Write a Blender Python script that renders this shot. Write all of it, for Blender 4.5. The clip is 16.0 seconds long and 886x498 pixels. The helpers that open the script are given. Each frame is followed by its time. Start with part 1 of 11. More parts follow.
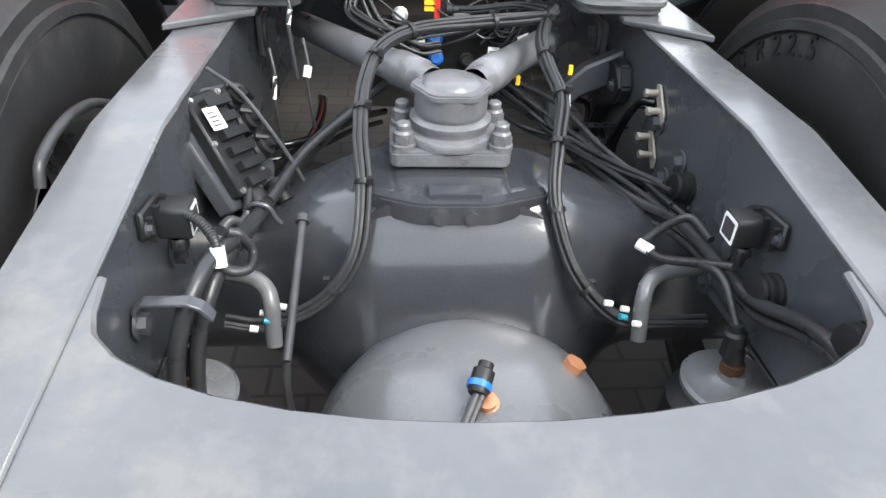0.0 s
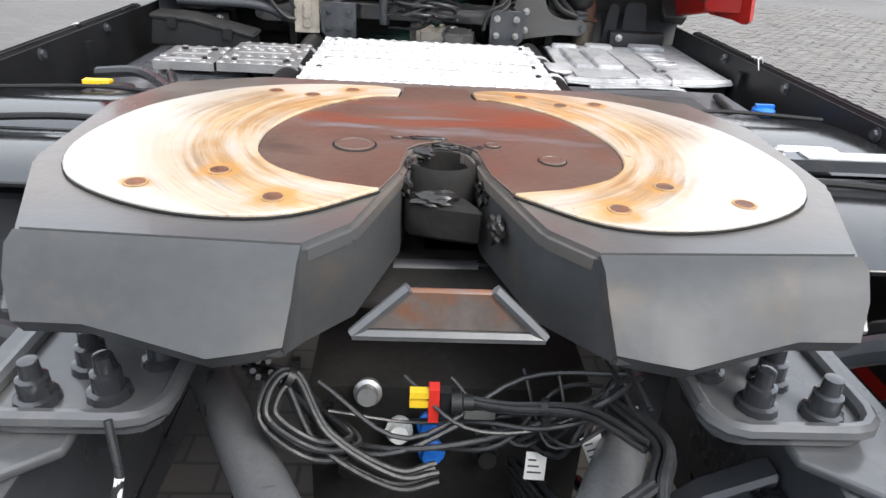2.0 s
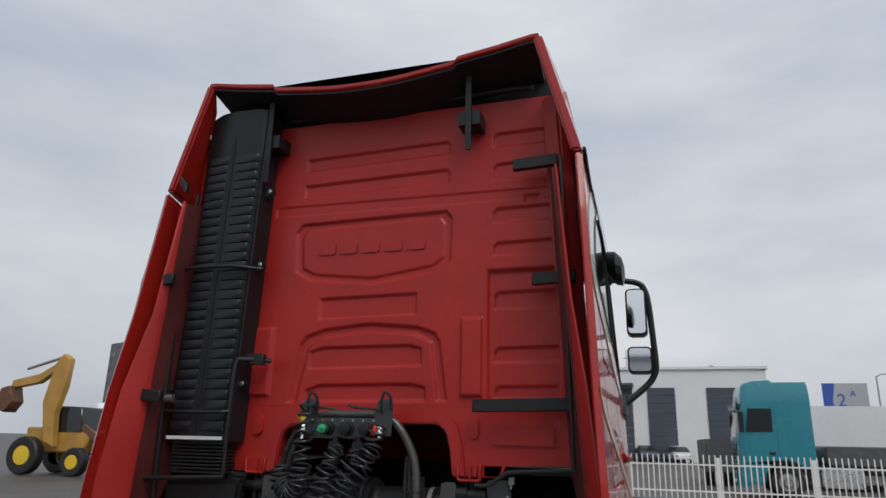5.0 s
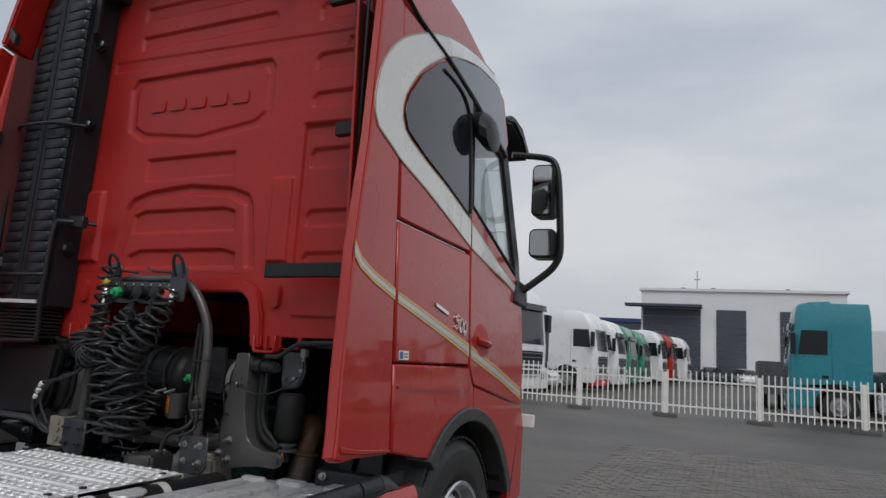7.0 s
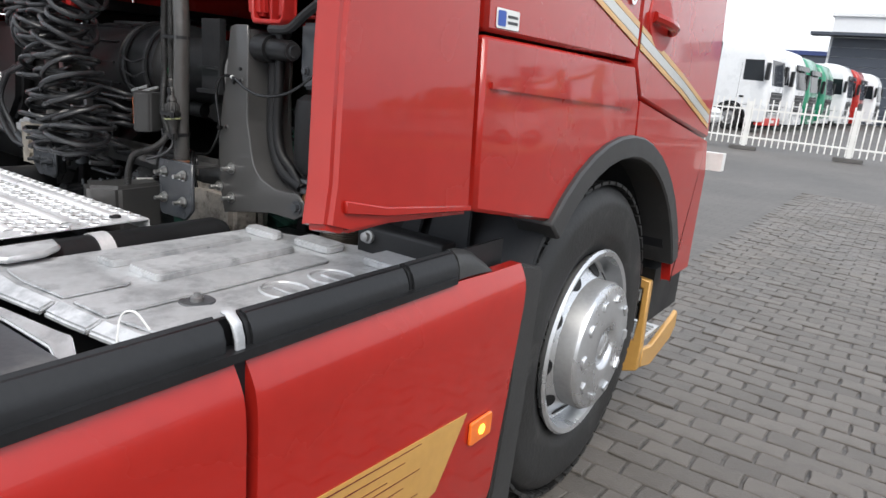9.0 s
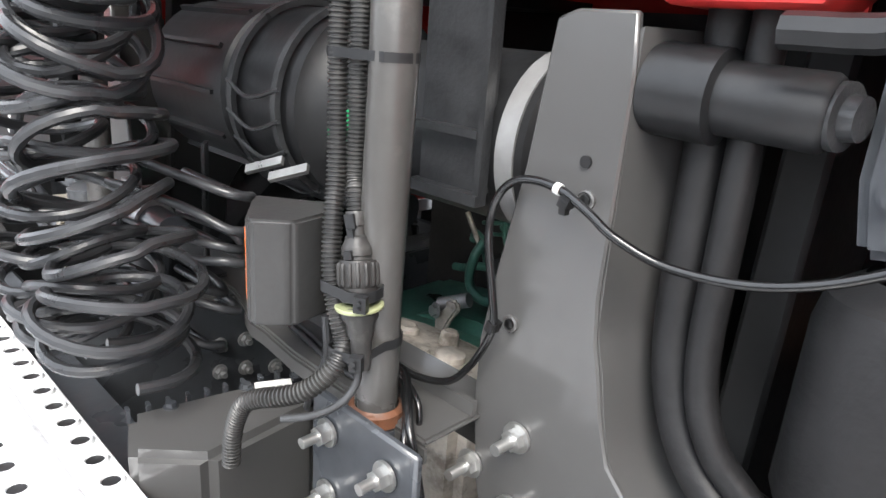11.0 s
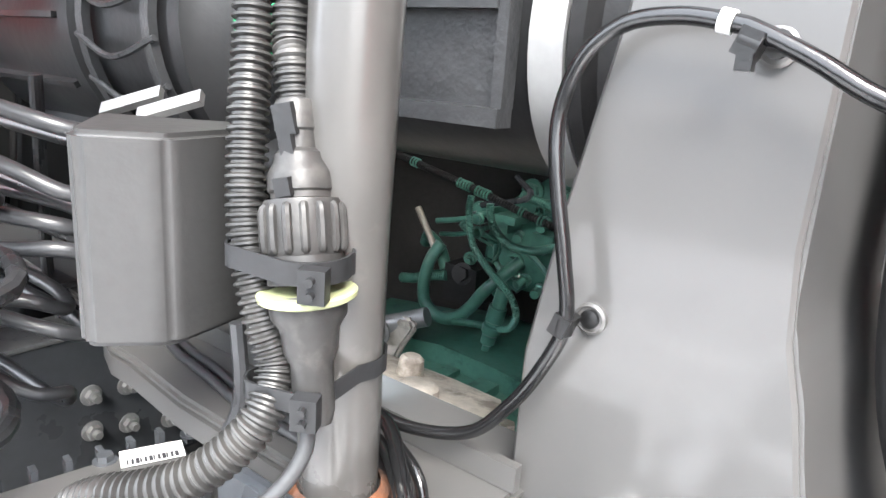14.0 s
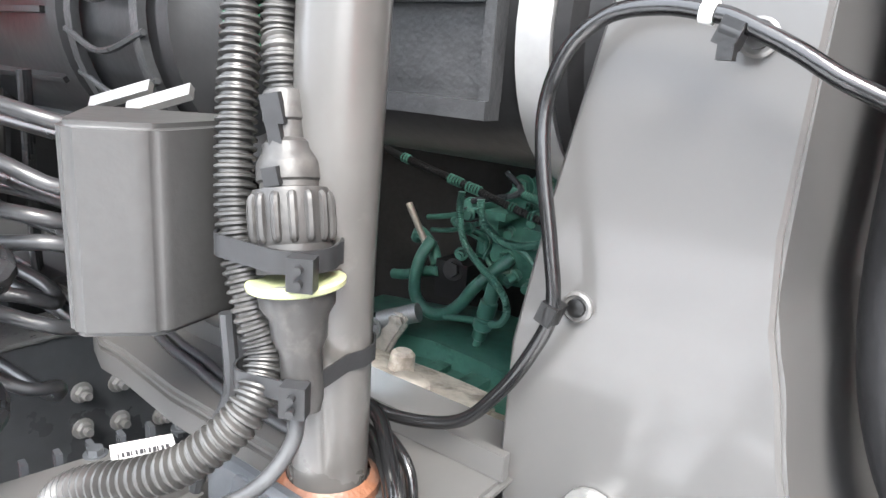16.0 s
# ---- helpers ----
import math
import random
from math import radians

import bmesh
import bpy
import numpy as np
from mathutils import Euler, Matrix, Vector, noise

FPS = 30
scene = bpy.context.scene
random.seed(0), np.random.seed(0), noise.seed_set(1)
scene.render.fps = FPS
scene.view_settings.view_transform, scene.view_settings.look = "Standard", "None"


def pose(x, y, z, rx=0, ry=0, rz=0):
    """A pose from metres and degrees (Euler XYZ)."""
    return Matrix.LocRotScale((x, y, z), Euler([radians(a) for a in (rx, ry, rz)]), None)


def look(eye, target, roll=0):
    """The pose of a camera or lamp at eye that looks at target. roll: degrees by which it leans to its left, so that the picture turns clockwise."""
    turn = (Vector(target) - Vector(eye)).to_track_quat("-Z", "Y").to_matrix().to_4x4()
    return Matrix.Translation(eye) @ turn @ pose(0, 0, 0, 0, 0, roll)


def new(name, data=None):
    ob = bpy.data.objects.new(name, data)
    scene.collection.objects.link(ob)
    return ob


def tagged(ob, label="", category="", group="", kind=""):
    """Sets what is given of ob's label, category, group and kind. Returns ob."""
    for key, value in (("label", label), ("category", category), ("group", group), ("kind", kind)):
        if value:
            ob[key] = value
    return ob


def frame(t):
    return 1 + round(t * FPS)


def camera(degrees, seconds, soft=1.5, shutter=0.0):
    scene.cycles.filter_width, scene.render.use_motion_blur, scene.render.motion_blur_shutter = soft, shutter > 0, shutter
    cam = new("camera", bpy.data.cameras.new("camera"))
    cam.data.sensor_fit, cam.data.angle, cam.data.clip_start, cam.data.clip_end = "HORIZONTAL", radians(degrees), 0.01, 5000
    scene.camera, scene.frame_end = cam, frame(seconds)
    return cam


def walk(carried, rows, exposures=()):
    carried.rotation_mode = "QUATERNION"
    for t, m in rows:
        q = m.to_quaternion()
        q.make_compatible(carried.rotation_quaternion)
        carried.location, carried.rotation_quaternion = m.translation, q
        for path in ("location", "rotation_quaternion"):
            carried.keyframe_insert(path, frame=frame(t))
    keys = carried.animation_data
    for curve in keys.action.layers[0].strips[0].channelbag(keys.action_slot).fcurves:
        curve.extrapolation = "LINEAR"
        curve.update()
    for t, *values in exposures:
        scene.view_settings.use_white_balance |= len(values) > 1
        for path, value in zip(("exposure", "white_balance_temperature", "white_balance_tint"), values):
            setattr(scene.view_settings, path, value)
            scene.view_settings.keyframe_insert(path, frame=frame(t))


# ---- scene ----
cam = camera(67.0, 16.0)
PATH = [
    (0, (-0.111, -0.885, 1.253), (0.049, 0.763, 0.13), 2.9),
    (0.5, (-0.124, -0.671, 1.27), (0.019, 0.983, 0.154), 2.8),
    (1, (-0.081, -0.39, 1.304), (0.064, 1.261, 0.185), 3.0),
    (1.5, (-0.052, -0.158, 1.343), (0.09, 1.505, 0.242), 3.5),
    (2, (-0.044, -0.008, 1.383), (0.067, 1.766, 0.466), 3.5),
    (2.5, (-0.009, 0.045, 1.454), (0.052, 1.962, 0.885), 3.1),
    (3, (0.094, -0.020, 1.493), (0.084, 1.977, 1.370), 2.65),
    (3.5, (0.340, -0.038, 1.500), (0.154, 1.945, 1.673), 2.35),
    (4, (0.672, -0.125, 1.542), (0.260, 1.805, 1.863), 2.2),
    (4.2, (0.823, -0.172, 1.562), (0.360, 1.725, 1.990), 2.0),
    (6.3, (2.327, 0.31, 1.448), (1.639, 2.098, 2.023), 3.1),
    (6.5, (2.401, 0.424, 1.435), (1.688, 2.234, 1.898), 3.0),
    (7, (2.478, 0.752, 1.405), (1.671, 2.557, 1.707), 3.6),
    (7.5, (2.498, 1.079, 1.374), (1.636, 2.884, 1.388), 4.1),
    (8, (2.46, 1.421, 1.346), (1.494, 3.135, 0.985), 4.6),
    (8.5, (2.253, 1.688, 1.284), (1.21, 3.326, 0.803), 5.0),
    (9, (1.962, 1.981, 1.273), (0.87, 3.577, 0.763), 5.1),
    (9.5, (1.651, 2.224, 1.321), (0.422, 3.706, 0.782), 5.1),
    (10, (1.274, 2.345, 1.39), (-0.03, 3.722, 0.753), 4.6),
    (10.2, (1.147, 2.425, 1.396), (-0.214, 3.721, 0.71), 3.9),
    (12.3, (0.5476, 2.8461, 1.1838), (-0.0376, 3.6152, 0.9267), 4.13),
    (12.5, (0.5495, 2.8435, 1.1848), (-0.0324, 3.6153, 0.9285), 4.12),
    (13, (0.5560, 2.8407, 1.1858), (-0.0240, 3.6129, 0.9264), 4.10),
    (13.5, (0.5592, 2.8402, 1.1840), (-0.0162, 3.6159, 0.9247), 4.13),
    (14, (0.5607, 2.8414, 1.1894), (-0.0115, 3.6192, 0.9292), 4.18),
    (14.5, (0.5600, 2.8400, 1.1870), (-0.0089, 3.6201, 0.9265), 4.17),
    (15, (0.5594, 2.8399, 1.1893), (-0.0064, 3.6218, 0.9274), 4.15),
    (15.5, (0.5596, 2.8386, 1.1897), (-0.0040, 3.6218, 0.9269), 4.14),
    (16, (0.5649, 2.8397, 1.1863), (0.0022, 3.6239, 0.9249), 4.20),
]
SUN_TURN = 139
SUN_FROM = (4.4, -5.0, 7.5)
EXPOSURES = [(0, 2.0), (0.5, 2.7), (1, 2.9), (1.5, 2.6), (2, 1.45), (2.5, 0.65), (3, 0.5), (3.5, 0.15), (4, 0.05), (6.3, -0.5), (7, -0.3), (8, 0.25), (8.5, 0.75), (9, 0.9), (9.5, 1.1), (10.2, 1.4), (12.3, 3.55), (16, 3.55)]
walk(cam, [(t, look(eye, target, roll)) for t, eye, target, roll in PATH], EXPOSURES)

# ---- sky and sun: an overcast day ----
world = bpy.data.worlds.new("overcast_sky")
scene.world = world
world.use_nodes = True
wt = world.node_tree
wt.nodes.clear()
w_out = wt.nodes.new("ShaderNodeOutputWorld")
w_bg = wt.nodes.new("ShaderNodeBackground")
w_sky = wt.nodes.new("ShaderNodeTexSky")
w_sky.sky_type, w_sky.sun_disc = "NISHITA", False
w_sky.sun_elevation, w_sky.sun_rotation = radians(49), radians(SUN_TURN)
w_sky.dust_density, w_sky.air_density = 4.0, 1.5
w_gain = wt.nodes.new("ShaderNodeVectorMath")
w_gain.operation = "SCALE"
w_gain.inputs["Scale"].default_value = 0.10
w_co = wt.nodes.new("ShaderNodeTexCoord")
w_map = wt.nodes.new("ShaderNodeMapping")
w_map.inputs["Scale"].default_value = (1.0, 1.0, 3.2)
w_noise = wt.nodes.new("ShaderNodeTexNoise")
w_noise.inputs["Scale"].default_value, w_noise.inputs["Detail"].default_value = 1.7, 5.0
w_ramp = wt.nodes.new("ShaderNodeValToRGB")
w_ramp.color_ramp.elements[0].position, w_ramp.color_ramp.elements[0].color = 0.32, (0.50, 0.56, 0.66, 1)
w_ramp.color_ramp.elements[1].position, w_ramp.color_ramp.elements[1].color = 0.68, (0.84, 0.86, 0.90, 1)
w_mix = wt.nodes.new("ShaderNodeMix")
w_mix.data_type = "RGBA"
w_mix.inputs["Factor"].default_value = 0.88
wt.links.new(w_sky.outputs["Color"], w_gain.inputs[0])
wt.links.new(w_co.outputs["Generated"], w_map.inputs["Vector"])
wt.links.new(w_map.outputs["Vector"], w_noise.inputs["Vector"])
wt.links.new(w_noise.outputs["Fac"], w_ramp.inputs["Fac"])
wt.links.new(w_gain.outputs["Vector"], w_mix.inputs["A"])
# the cloud cover is brightest overhead, towards the hidden sun
w_dot = wt.nodes.new("ShaderNodeVectorMath")
w_dot.operation = "DOT_PRODUCT"
w_dot.inputs[1].default_value = (0.30, -0.30, 0.906)
w_side = wt.nodes.new("ShaderNodeMapRange")
w_side.inputs["From Min"].default_value, w_side.inputs["From Max"].default_value = -1.0, 1.0
w_side.inputs["To Min"].default_value, w_side.inputs["To Max"].default_value = 0.84, 1.26
w_cloud = wt.nodes.new("ShaderNodeVectorMath")
w_cloud.operation = "SCALE"
wt.links.new(w_co.outputs["Generated"], w_dot.inputs[0])
wt.links.new(w_dot.outputs["Value"], w_side.inputs["Value"])
wt.links.new(w_ramp.outputs["Color"], w_cloud.inputs[0])
wt.links.new(w_side.outputs["Result"], w_cloud.inputs["Scale"])
wt.links.new(w_cloud.outputs["Vector"], w_mix.inputs["B"])
wt.links.new(w_mix.outputs["Result"], w_bg.inputs["Color"])
wt.links.new(w_bg.outputs["Background"], w_out.inputs["Surface"])
w_bg.inputs["Strength"].default_value = 1.0

sun = new("sun", bpy.data.lights.new("sun", "SUN"))
sun.data.energy, sun.data.angle, sun.data.color = 1.35, radians(30), (1.0, 0.96, 0.90)
sun.matrix_world = look(SUN_FROM, (0, 0, 0))


# ---- materials ----
def mat(name, color, rough=0.5, metal=0.0, var=0.25, scale=6.0, fine=60.0, bump=0.05, coat=0.0, second=None, second_at=0.62,
        trans=0.0, emit=0.0, spec=0.5, rvar=0.25, per_object=0.0, per_island=0.0, coat_rough=0.04):
    m = bpy.data.materials.new(name)
    m.use_nodes = True
    t = m.node_tree
    b = t.nodes["Principled BSDF"]
    co = t.nodes.new("ShaderNodeTexCoord")
    n1 = t.nodes.new("ShaderNodeTexNoise")
    n1.inputs["Scale"].default_value, n1.inputs["Detail"].default_value = scale, 6.0
    n2 = t.nodes.new("ShaderNodeTexNoise")
    n2.inputs["Scale"].default_value, n2.inputs["Detail"].default_value = fine, 3.0
    t.links.new(co.outputs["Object"], n1.inputs["Vector"])
    t.links.new(co.outputs["Object"], n2.inputs["Vector"])
    add = t.nodes.new("ShaderNodeMath")
    add.operation = "ADD"
    half = t.nodes.new("ShaderNodeMath")
    half.operation = "MULTIPLY"
    half.inputs[1].default_value = 0.4
    t.links.new(n2.outputs["Fac"], half.inputs[0])
    t.links.new(n1.outputs["Fac"], add.inputs[0])
    t.links.new(half.outputs[0], add.inputs[1])
    ramp = t.nodes.new("ShaderNodeMapRange")
    ramp.inputs["From Min"].default_value, ramp.inputs["From Max"].default_value = 0.45, 0.95
    ramp.inputs["To Min"].default_value, ramp.inputs["To Max"].default_value = 1 - var, 1 + var
    t.links.new(add.outputs[0], ramp.inputs["Value"])
    hsv = t.nodes.new("ShaderNodeHueSaturation")
    hsv.inputs["Color"].default_value = (*color, 1)
    last = ramp.outputs["Result"]
    if per_object or per_island:
        if per_object:
            rnd = t.nodes.new("ShaderNodeObjectInfo").outputs["Random"]
        else:
            rnd = t.nodes.new("ShaderNodeNewGeometry").outputs["Random Per Island"]
        r2 = t.nodes.new("ShaderNodeMapRange")
        k = per_object or per_island
        r2.inputs["To Min"].default_value, r2.inputs["To Max"].default_value = 1 - k, 1 + k
        t.links.new(rnd, r2.inputs["Value"])
        mul = t.nodes.new("ShaderNodeMath")
        mul.operation = "MULTIPLY"
        t.links.new(last, mul.inputs[0])
        t.links.new(r2.outputs["Result"], mul.inputs[1])
        last = mul.outputs[0]
    t.links.new(last, hsv.inputs["Value"])
    col = hsv.outputs["Color"]
    if second:
        n3 = t.nodes.new("ShaderNodeTexNoise")
        n3.inputs["Scale"].default_value, n3.inputs["Detail"].default_value = scale * 1.7, 8.0
        n3.inputs["Roughness"].default_value = 0.65
        t.links.new(co.outputs["Object"], n3.inputs["Vector"])
        rr = t.nodes.new("ShaderNodeMapRange")
        rr.inputs["From Min"].default_value, rr.inputs["From Max"].default_value = second_at - 0.07, second_at + 0.07
        t.links.new(n3.outputs["Fac"], rr.inputs["Value"])
        mx = t.nodes.new("ShaderNodeMix")
        mx.data_type = "RGBA"
        mx.inputs["B"].default_value = (*second, 1)
        t.links.new(rr.outputs["Result"], mx.inputs["Factor"])
        t.links.new(col, mx.inputs["A"])
        col = mx.outputs["Result"]
    t.links.new(col, b.inputs["Base Color"])
    rg = t.nodes.new("ShaderNodeMapRange")
    rg.inputs["From Min"].default_value, rg.inputs["From Max"].default_value = 0.3, 0.8
    rg.inputs["To Min"].default_value, rg.inputs["To Max"].default_value = max(0.02, rough * (1 - rvar)), min(1, rough * (1 + rvar))
    t.links.new(n1.outputs["Fac"], rg.inputs["Value"])
    t.links.new(rg.outputs["Result"], b.inputs["Roughness"])
    b.inputs["Metallic"].default_value = metal
    b.inputs["Specular IOR Level"].default_value = spec
    b.inputs["Coat Weight"].default_value = coat
    b.inputs["Coat Roughness"].default_value = coat_rough
    b.inputs["Transmission Weight"].default_value = trans
    if bump:
        bp = t.nodes.new("ShaderNodeBump")
        bp.inputs["Strength"].default_value, bp.inputs["Distance"].default_value = bump, 0.01
        t.links.new(n2.outputs["Fac"], bp.inputs["Height"])
        t.links.new(bp.outputs["Normal"], b.inputs["Normal"])
    if emit:
        b.inputs["Emission Color"].default_value = (*color, 1)
        b.inputs["Emission Strength"].default_value = emit
    return m


RED = mat("red_paint", (0.35, 0.015, 0.010), 0.30, 0.0, 0.10, 2.0, 30, 0.012, coat=0.70, spec=0.2)
RED_BACK = mat("red_cab_back", (0.37, 0.021, 0.018), 0.42, 0.0, 0.14, 2.5, 40, 0.02, spec=0.35)
WING_RED = mat("dark_red_film", (0.12, 0.012, 0.010), 0.4, 0.0, 0.1, 4, 40, 0.01)
# darkened copy of the cab red, for the shade inside the fairings
FAIRING_SHADE = mat("fairing_shade", (0.085, 0.012, 0.011), 0.6, 0, 0.25, 4, 60, 0.05)
CENTRE_RUST = mat("greasy_rust", (0.104, 0.070, 0.055), 0.34, 0.1, 0.25, 4.5, 90, 0.06, second=(0.128, 0.062, 0.042), second_at=0.60)
WHITE_FILM = mat("white_film", (0.62, 0.61, 0.58), 0.3, 0, 0.06, 3, 40, 0.01, coat=0.6)
GOLD_FILM = mat("gold_film", (0.56, 0.31, 0.085), 0.38, 0.15, 0.12, 4, 50, 0.01, coat=0.4)
BAND_EDGE = mat("band_edge_film", (0.30, 0.25, 0.17), 0.4, 0.1, 0.1, 4, 40, 0.01)
SILVER_FILM = mat("silver_film", (0.50, 0.50, 0.48), 0.35, 0.4, 0.08, 4, 50, 0.01, coat=0.4)
BLACK_PLASTIC = mat("black_plastic", (0.013, 0.0135, 0.0145), 0.45, 0, 0.3, 5, 90, 0.05, spec=0.35)
GREY_PLASTIC = mat("grey_plastic", (0.030, 0.030, 0.030), 0.50, 0, 0.25, 5, 130, 0.04, second=(0.046, 0.045, 0.044), second_at=0.64)
SNORKEL = mat("stack_plastic", (0.011, 0.013, 0.016), 0.40, 0, 0.2, 4, 60, 0.02, spec=0.3)
RUBBER = mat("rubber", (0.0104, 0.0104, 0.01105), 0.55, 0, 0.35, 8, 120, 0.08, spec=0.3)
TYRE = mat("tyre_rubber", (0.02108, 0.02108, 0.02108), 0.52, 0, 0.3, 5, 90, 0.10, second=(0.0465, 0.04526, 0.0434), second_at=0.62, spec=0.35)
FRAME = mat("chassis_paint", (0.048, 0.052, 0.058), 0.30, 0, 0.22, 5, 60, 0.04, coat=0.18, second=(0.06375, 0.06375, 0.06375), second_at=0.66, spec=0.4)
# paler than chassis_paint; used on top flanges, plates and coupling feet
FRAME_TOP = mat("chassis_paint_pale", (0.085, 0.088, 0.093), 0.25, 0, 0.12, 4, 50, 0.04, coat=0.2, second=(0.115, 0.115, 0.113), second_at=0.58)
BRACKET = mat("bracket_paint", (0.06072, 0.06006, 0.0594), 0.36, 0, 0.10, 2.5, 9, 0.035, coat=0.55, second=(0.0693, 0.06864, 0.06732), second_at=0.60, coat_rough=0.10, spec=0.35)
POST = mat("post_paint", (0.0600, 0.0582, 0.0558), 0.34, 0, 0.14, 14, 90, 0.02, coat=0.55, coat_rough=0.14, second=(0.0891, 0.0858, 0.08052), second_at=0.62, spec=0.35)
CAST = mat("cast_paint", (0.0315, 0.03375, 0.03825), 0.20, 0, 0.22, 5, 190, 0.035, coat=0.45, second=(0.04875, 0.04875, 0.04875), second_at=0.66)
CAST_COVER = mat("cover_paint", (0.105, 0.108, 0.112), 0.30, 0, 0.18, 6, 160, 0.03, coat=0.25, second=(0.16, 0.16, 0.155), second_at=0.64)
CAST_STAY = mat("stay_paint", (0.115, 0.118, 0.124), 0.34, 0, 0.25, 16, 150, 0.10, coat=0.2, second=(0.10, 0.072, 0.055), second_at=0.70)
PLATE_PAINT = mat("fifth_wheel_paint", (0.112, 0.098, 0.086), 0.36, 0.0, 0.2, 7, 60, 0.05, coat=0.15, second=(0.10, 0.068, 0.050), second_at=0.62)
# coupling paint darkened for the shade on faces turned from the sky
RAMP_SHADED = mat("ramp_shaded", (0.054, 0.056, 0.058), 0.42, 0.0, 0.2, 6, 60, 0.05, second=(0.075, 0.066, 0.058), second_at=0.63, spec=0.28)
SLEEVE = mat("sleeve_steel", (0.15, 0.1275, 0.105), 0.40, 0.8, 0.3, 12, 90, 0.05)
SENSOR_GREY = mat("sensor_grey", (0.24, 0.232, 0.208), 0.5, 0, 0.2, 12, 90, 0.03)
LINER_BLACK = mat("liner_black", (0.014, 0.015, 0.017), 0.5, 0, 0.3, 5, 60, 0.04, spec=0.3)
WORN_ALU = mat("worn_aluminium", (0.50, 0.46, 0.41), 0.55, 0.15, 0.35, 14, 90, 0.18, second=(0.24, 0.21, 0.18), second_at=0.57)
BLACK_GLOSS = mat("gloss_black", (0.016, 0.017, 0.018), 0.13, 0, 0.2, 4, 50, 0.015, second=(0.030, 0.029, 0.028), second_at=0.62)
STEEL_DULL = mat("dull_silver", (0.30, 0.30, 0.30), 0.42, 0.5, 0.15, 10, 80, 0.03)
LID_GREY = mat("lid_grey", (0.075, 0.078, 0.084), 0.45, 0, 0.25, 5, 90, 0.05, second=(0.12, 0.12, 0.12), second_at=0.62)
GLASS_CLEAR = mat("door_glass", (0.62, 0.68, 0.67), 0.03, 0, 0.03, 2, 20, 0.0, trans=0.92)
GREASE = mat("black_grease", (0.016, 0.015, 0.014), 0.30, 0, 0.3, 30, 120, 0.15, spec=0.5)
# greasy grime, and the black for shaded parts such as the engine block
GRIME_SHADE = mat("oily_grime_shade", (0.020, 0.019, 0.018), 0.85, 0, 0.4, 9, 90, 0.1, spec=0.2)
WEB_RUST = mat("web_plate_rust", (0.12, 0.10, 0.09), 0.5, 0, 0.35, 9, 80, 0.10, second=(0.15, 0.065, 0.035), second_at=0.55)
ALU = mat("checker_aluminium", (0.74, 0.75, 0.76), 0.36, 0.35, 0.14, 9, 120, 0.08, second=(0.40, 0.40, 0.40), second_at=0.64)
GALV = mat("galvanised_sheet", (0.52, 0.53, 0.54), 0.36, 0.25, 0.22, 7, 50, 0.05, second=(0.33, 0.34, 0.35), second_at=0.56)
RIM = mat("rim_silver", (0.60, 0.61, 0.62), 0.30, 0.8, 0.1, 8, 60, 0.03)
STEEL = mat("bolt_steel", (0.42, 0.42, 0.41), 0.36, 0.85, 0.2, 20, 120, 0.05)
CHROME = mat("chrome", (0.75, 0.75, 0.75), 0.12, 1.0, 0.05, 8, 60, 0.0)
RUST = mat("rusty_steel", (0.16, 0.066, 0.034), 0.62, 0.1, 0.45, 14, 110, 0.25, second=(0.085, 0.055, 0.042), second_at=0.55)
RUST_PIPE = mat("rust_pipe", (0.069, 0.0336, 0.0192), 0.65, 0.2, 0.4, 16, 120, 0.15, spec=0.3)
LINER = mat("liner_white", (0.43, 0.417, 0.386), 0.34, 0, 0.10, 5, 50, 0.03)


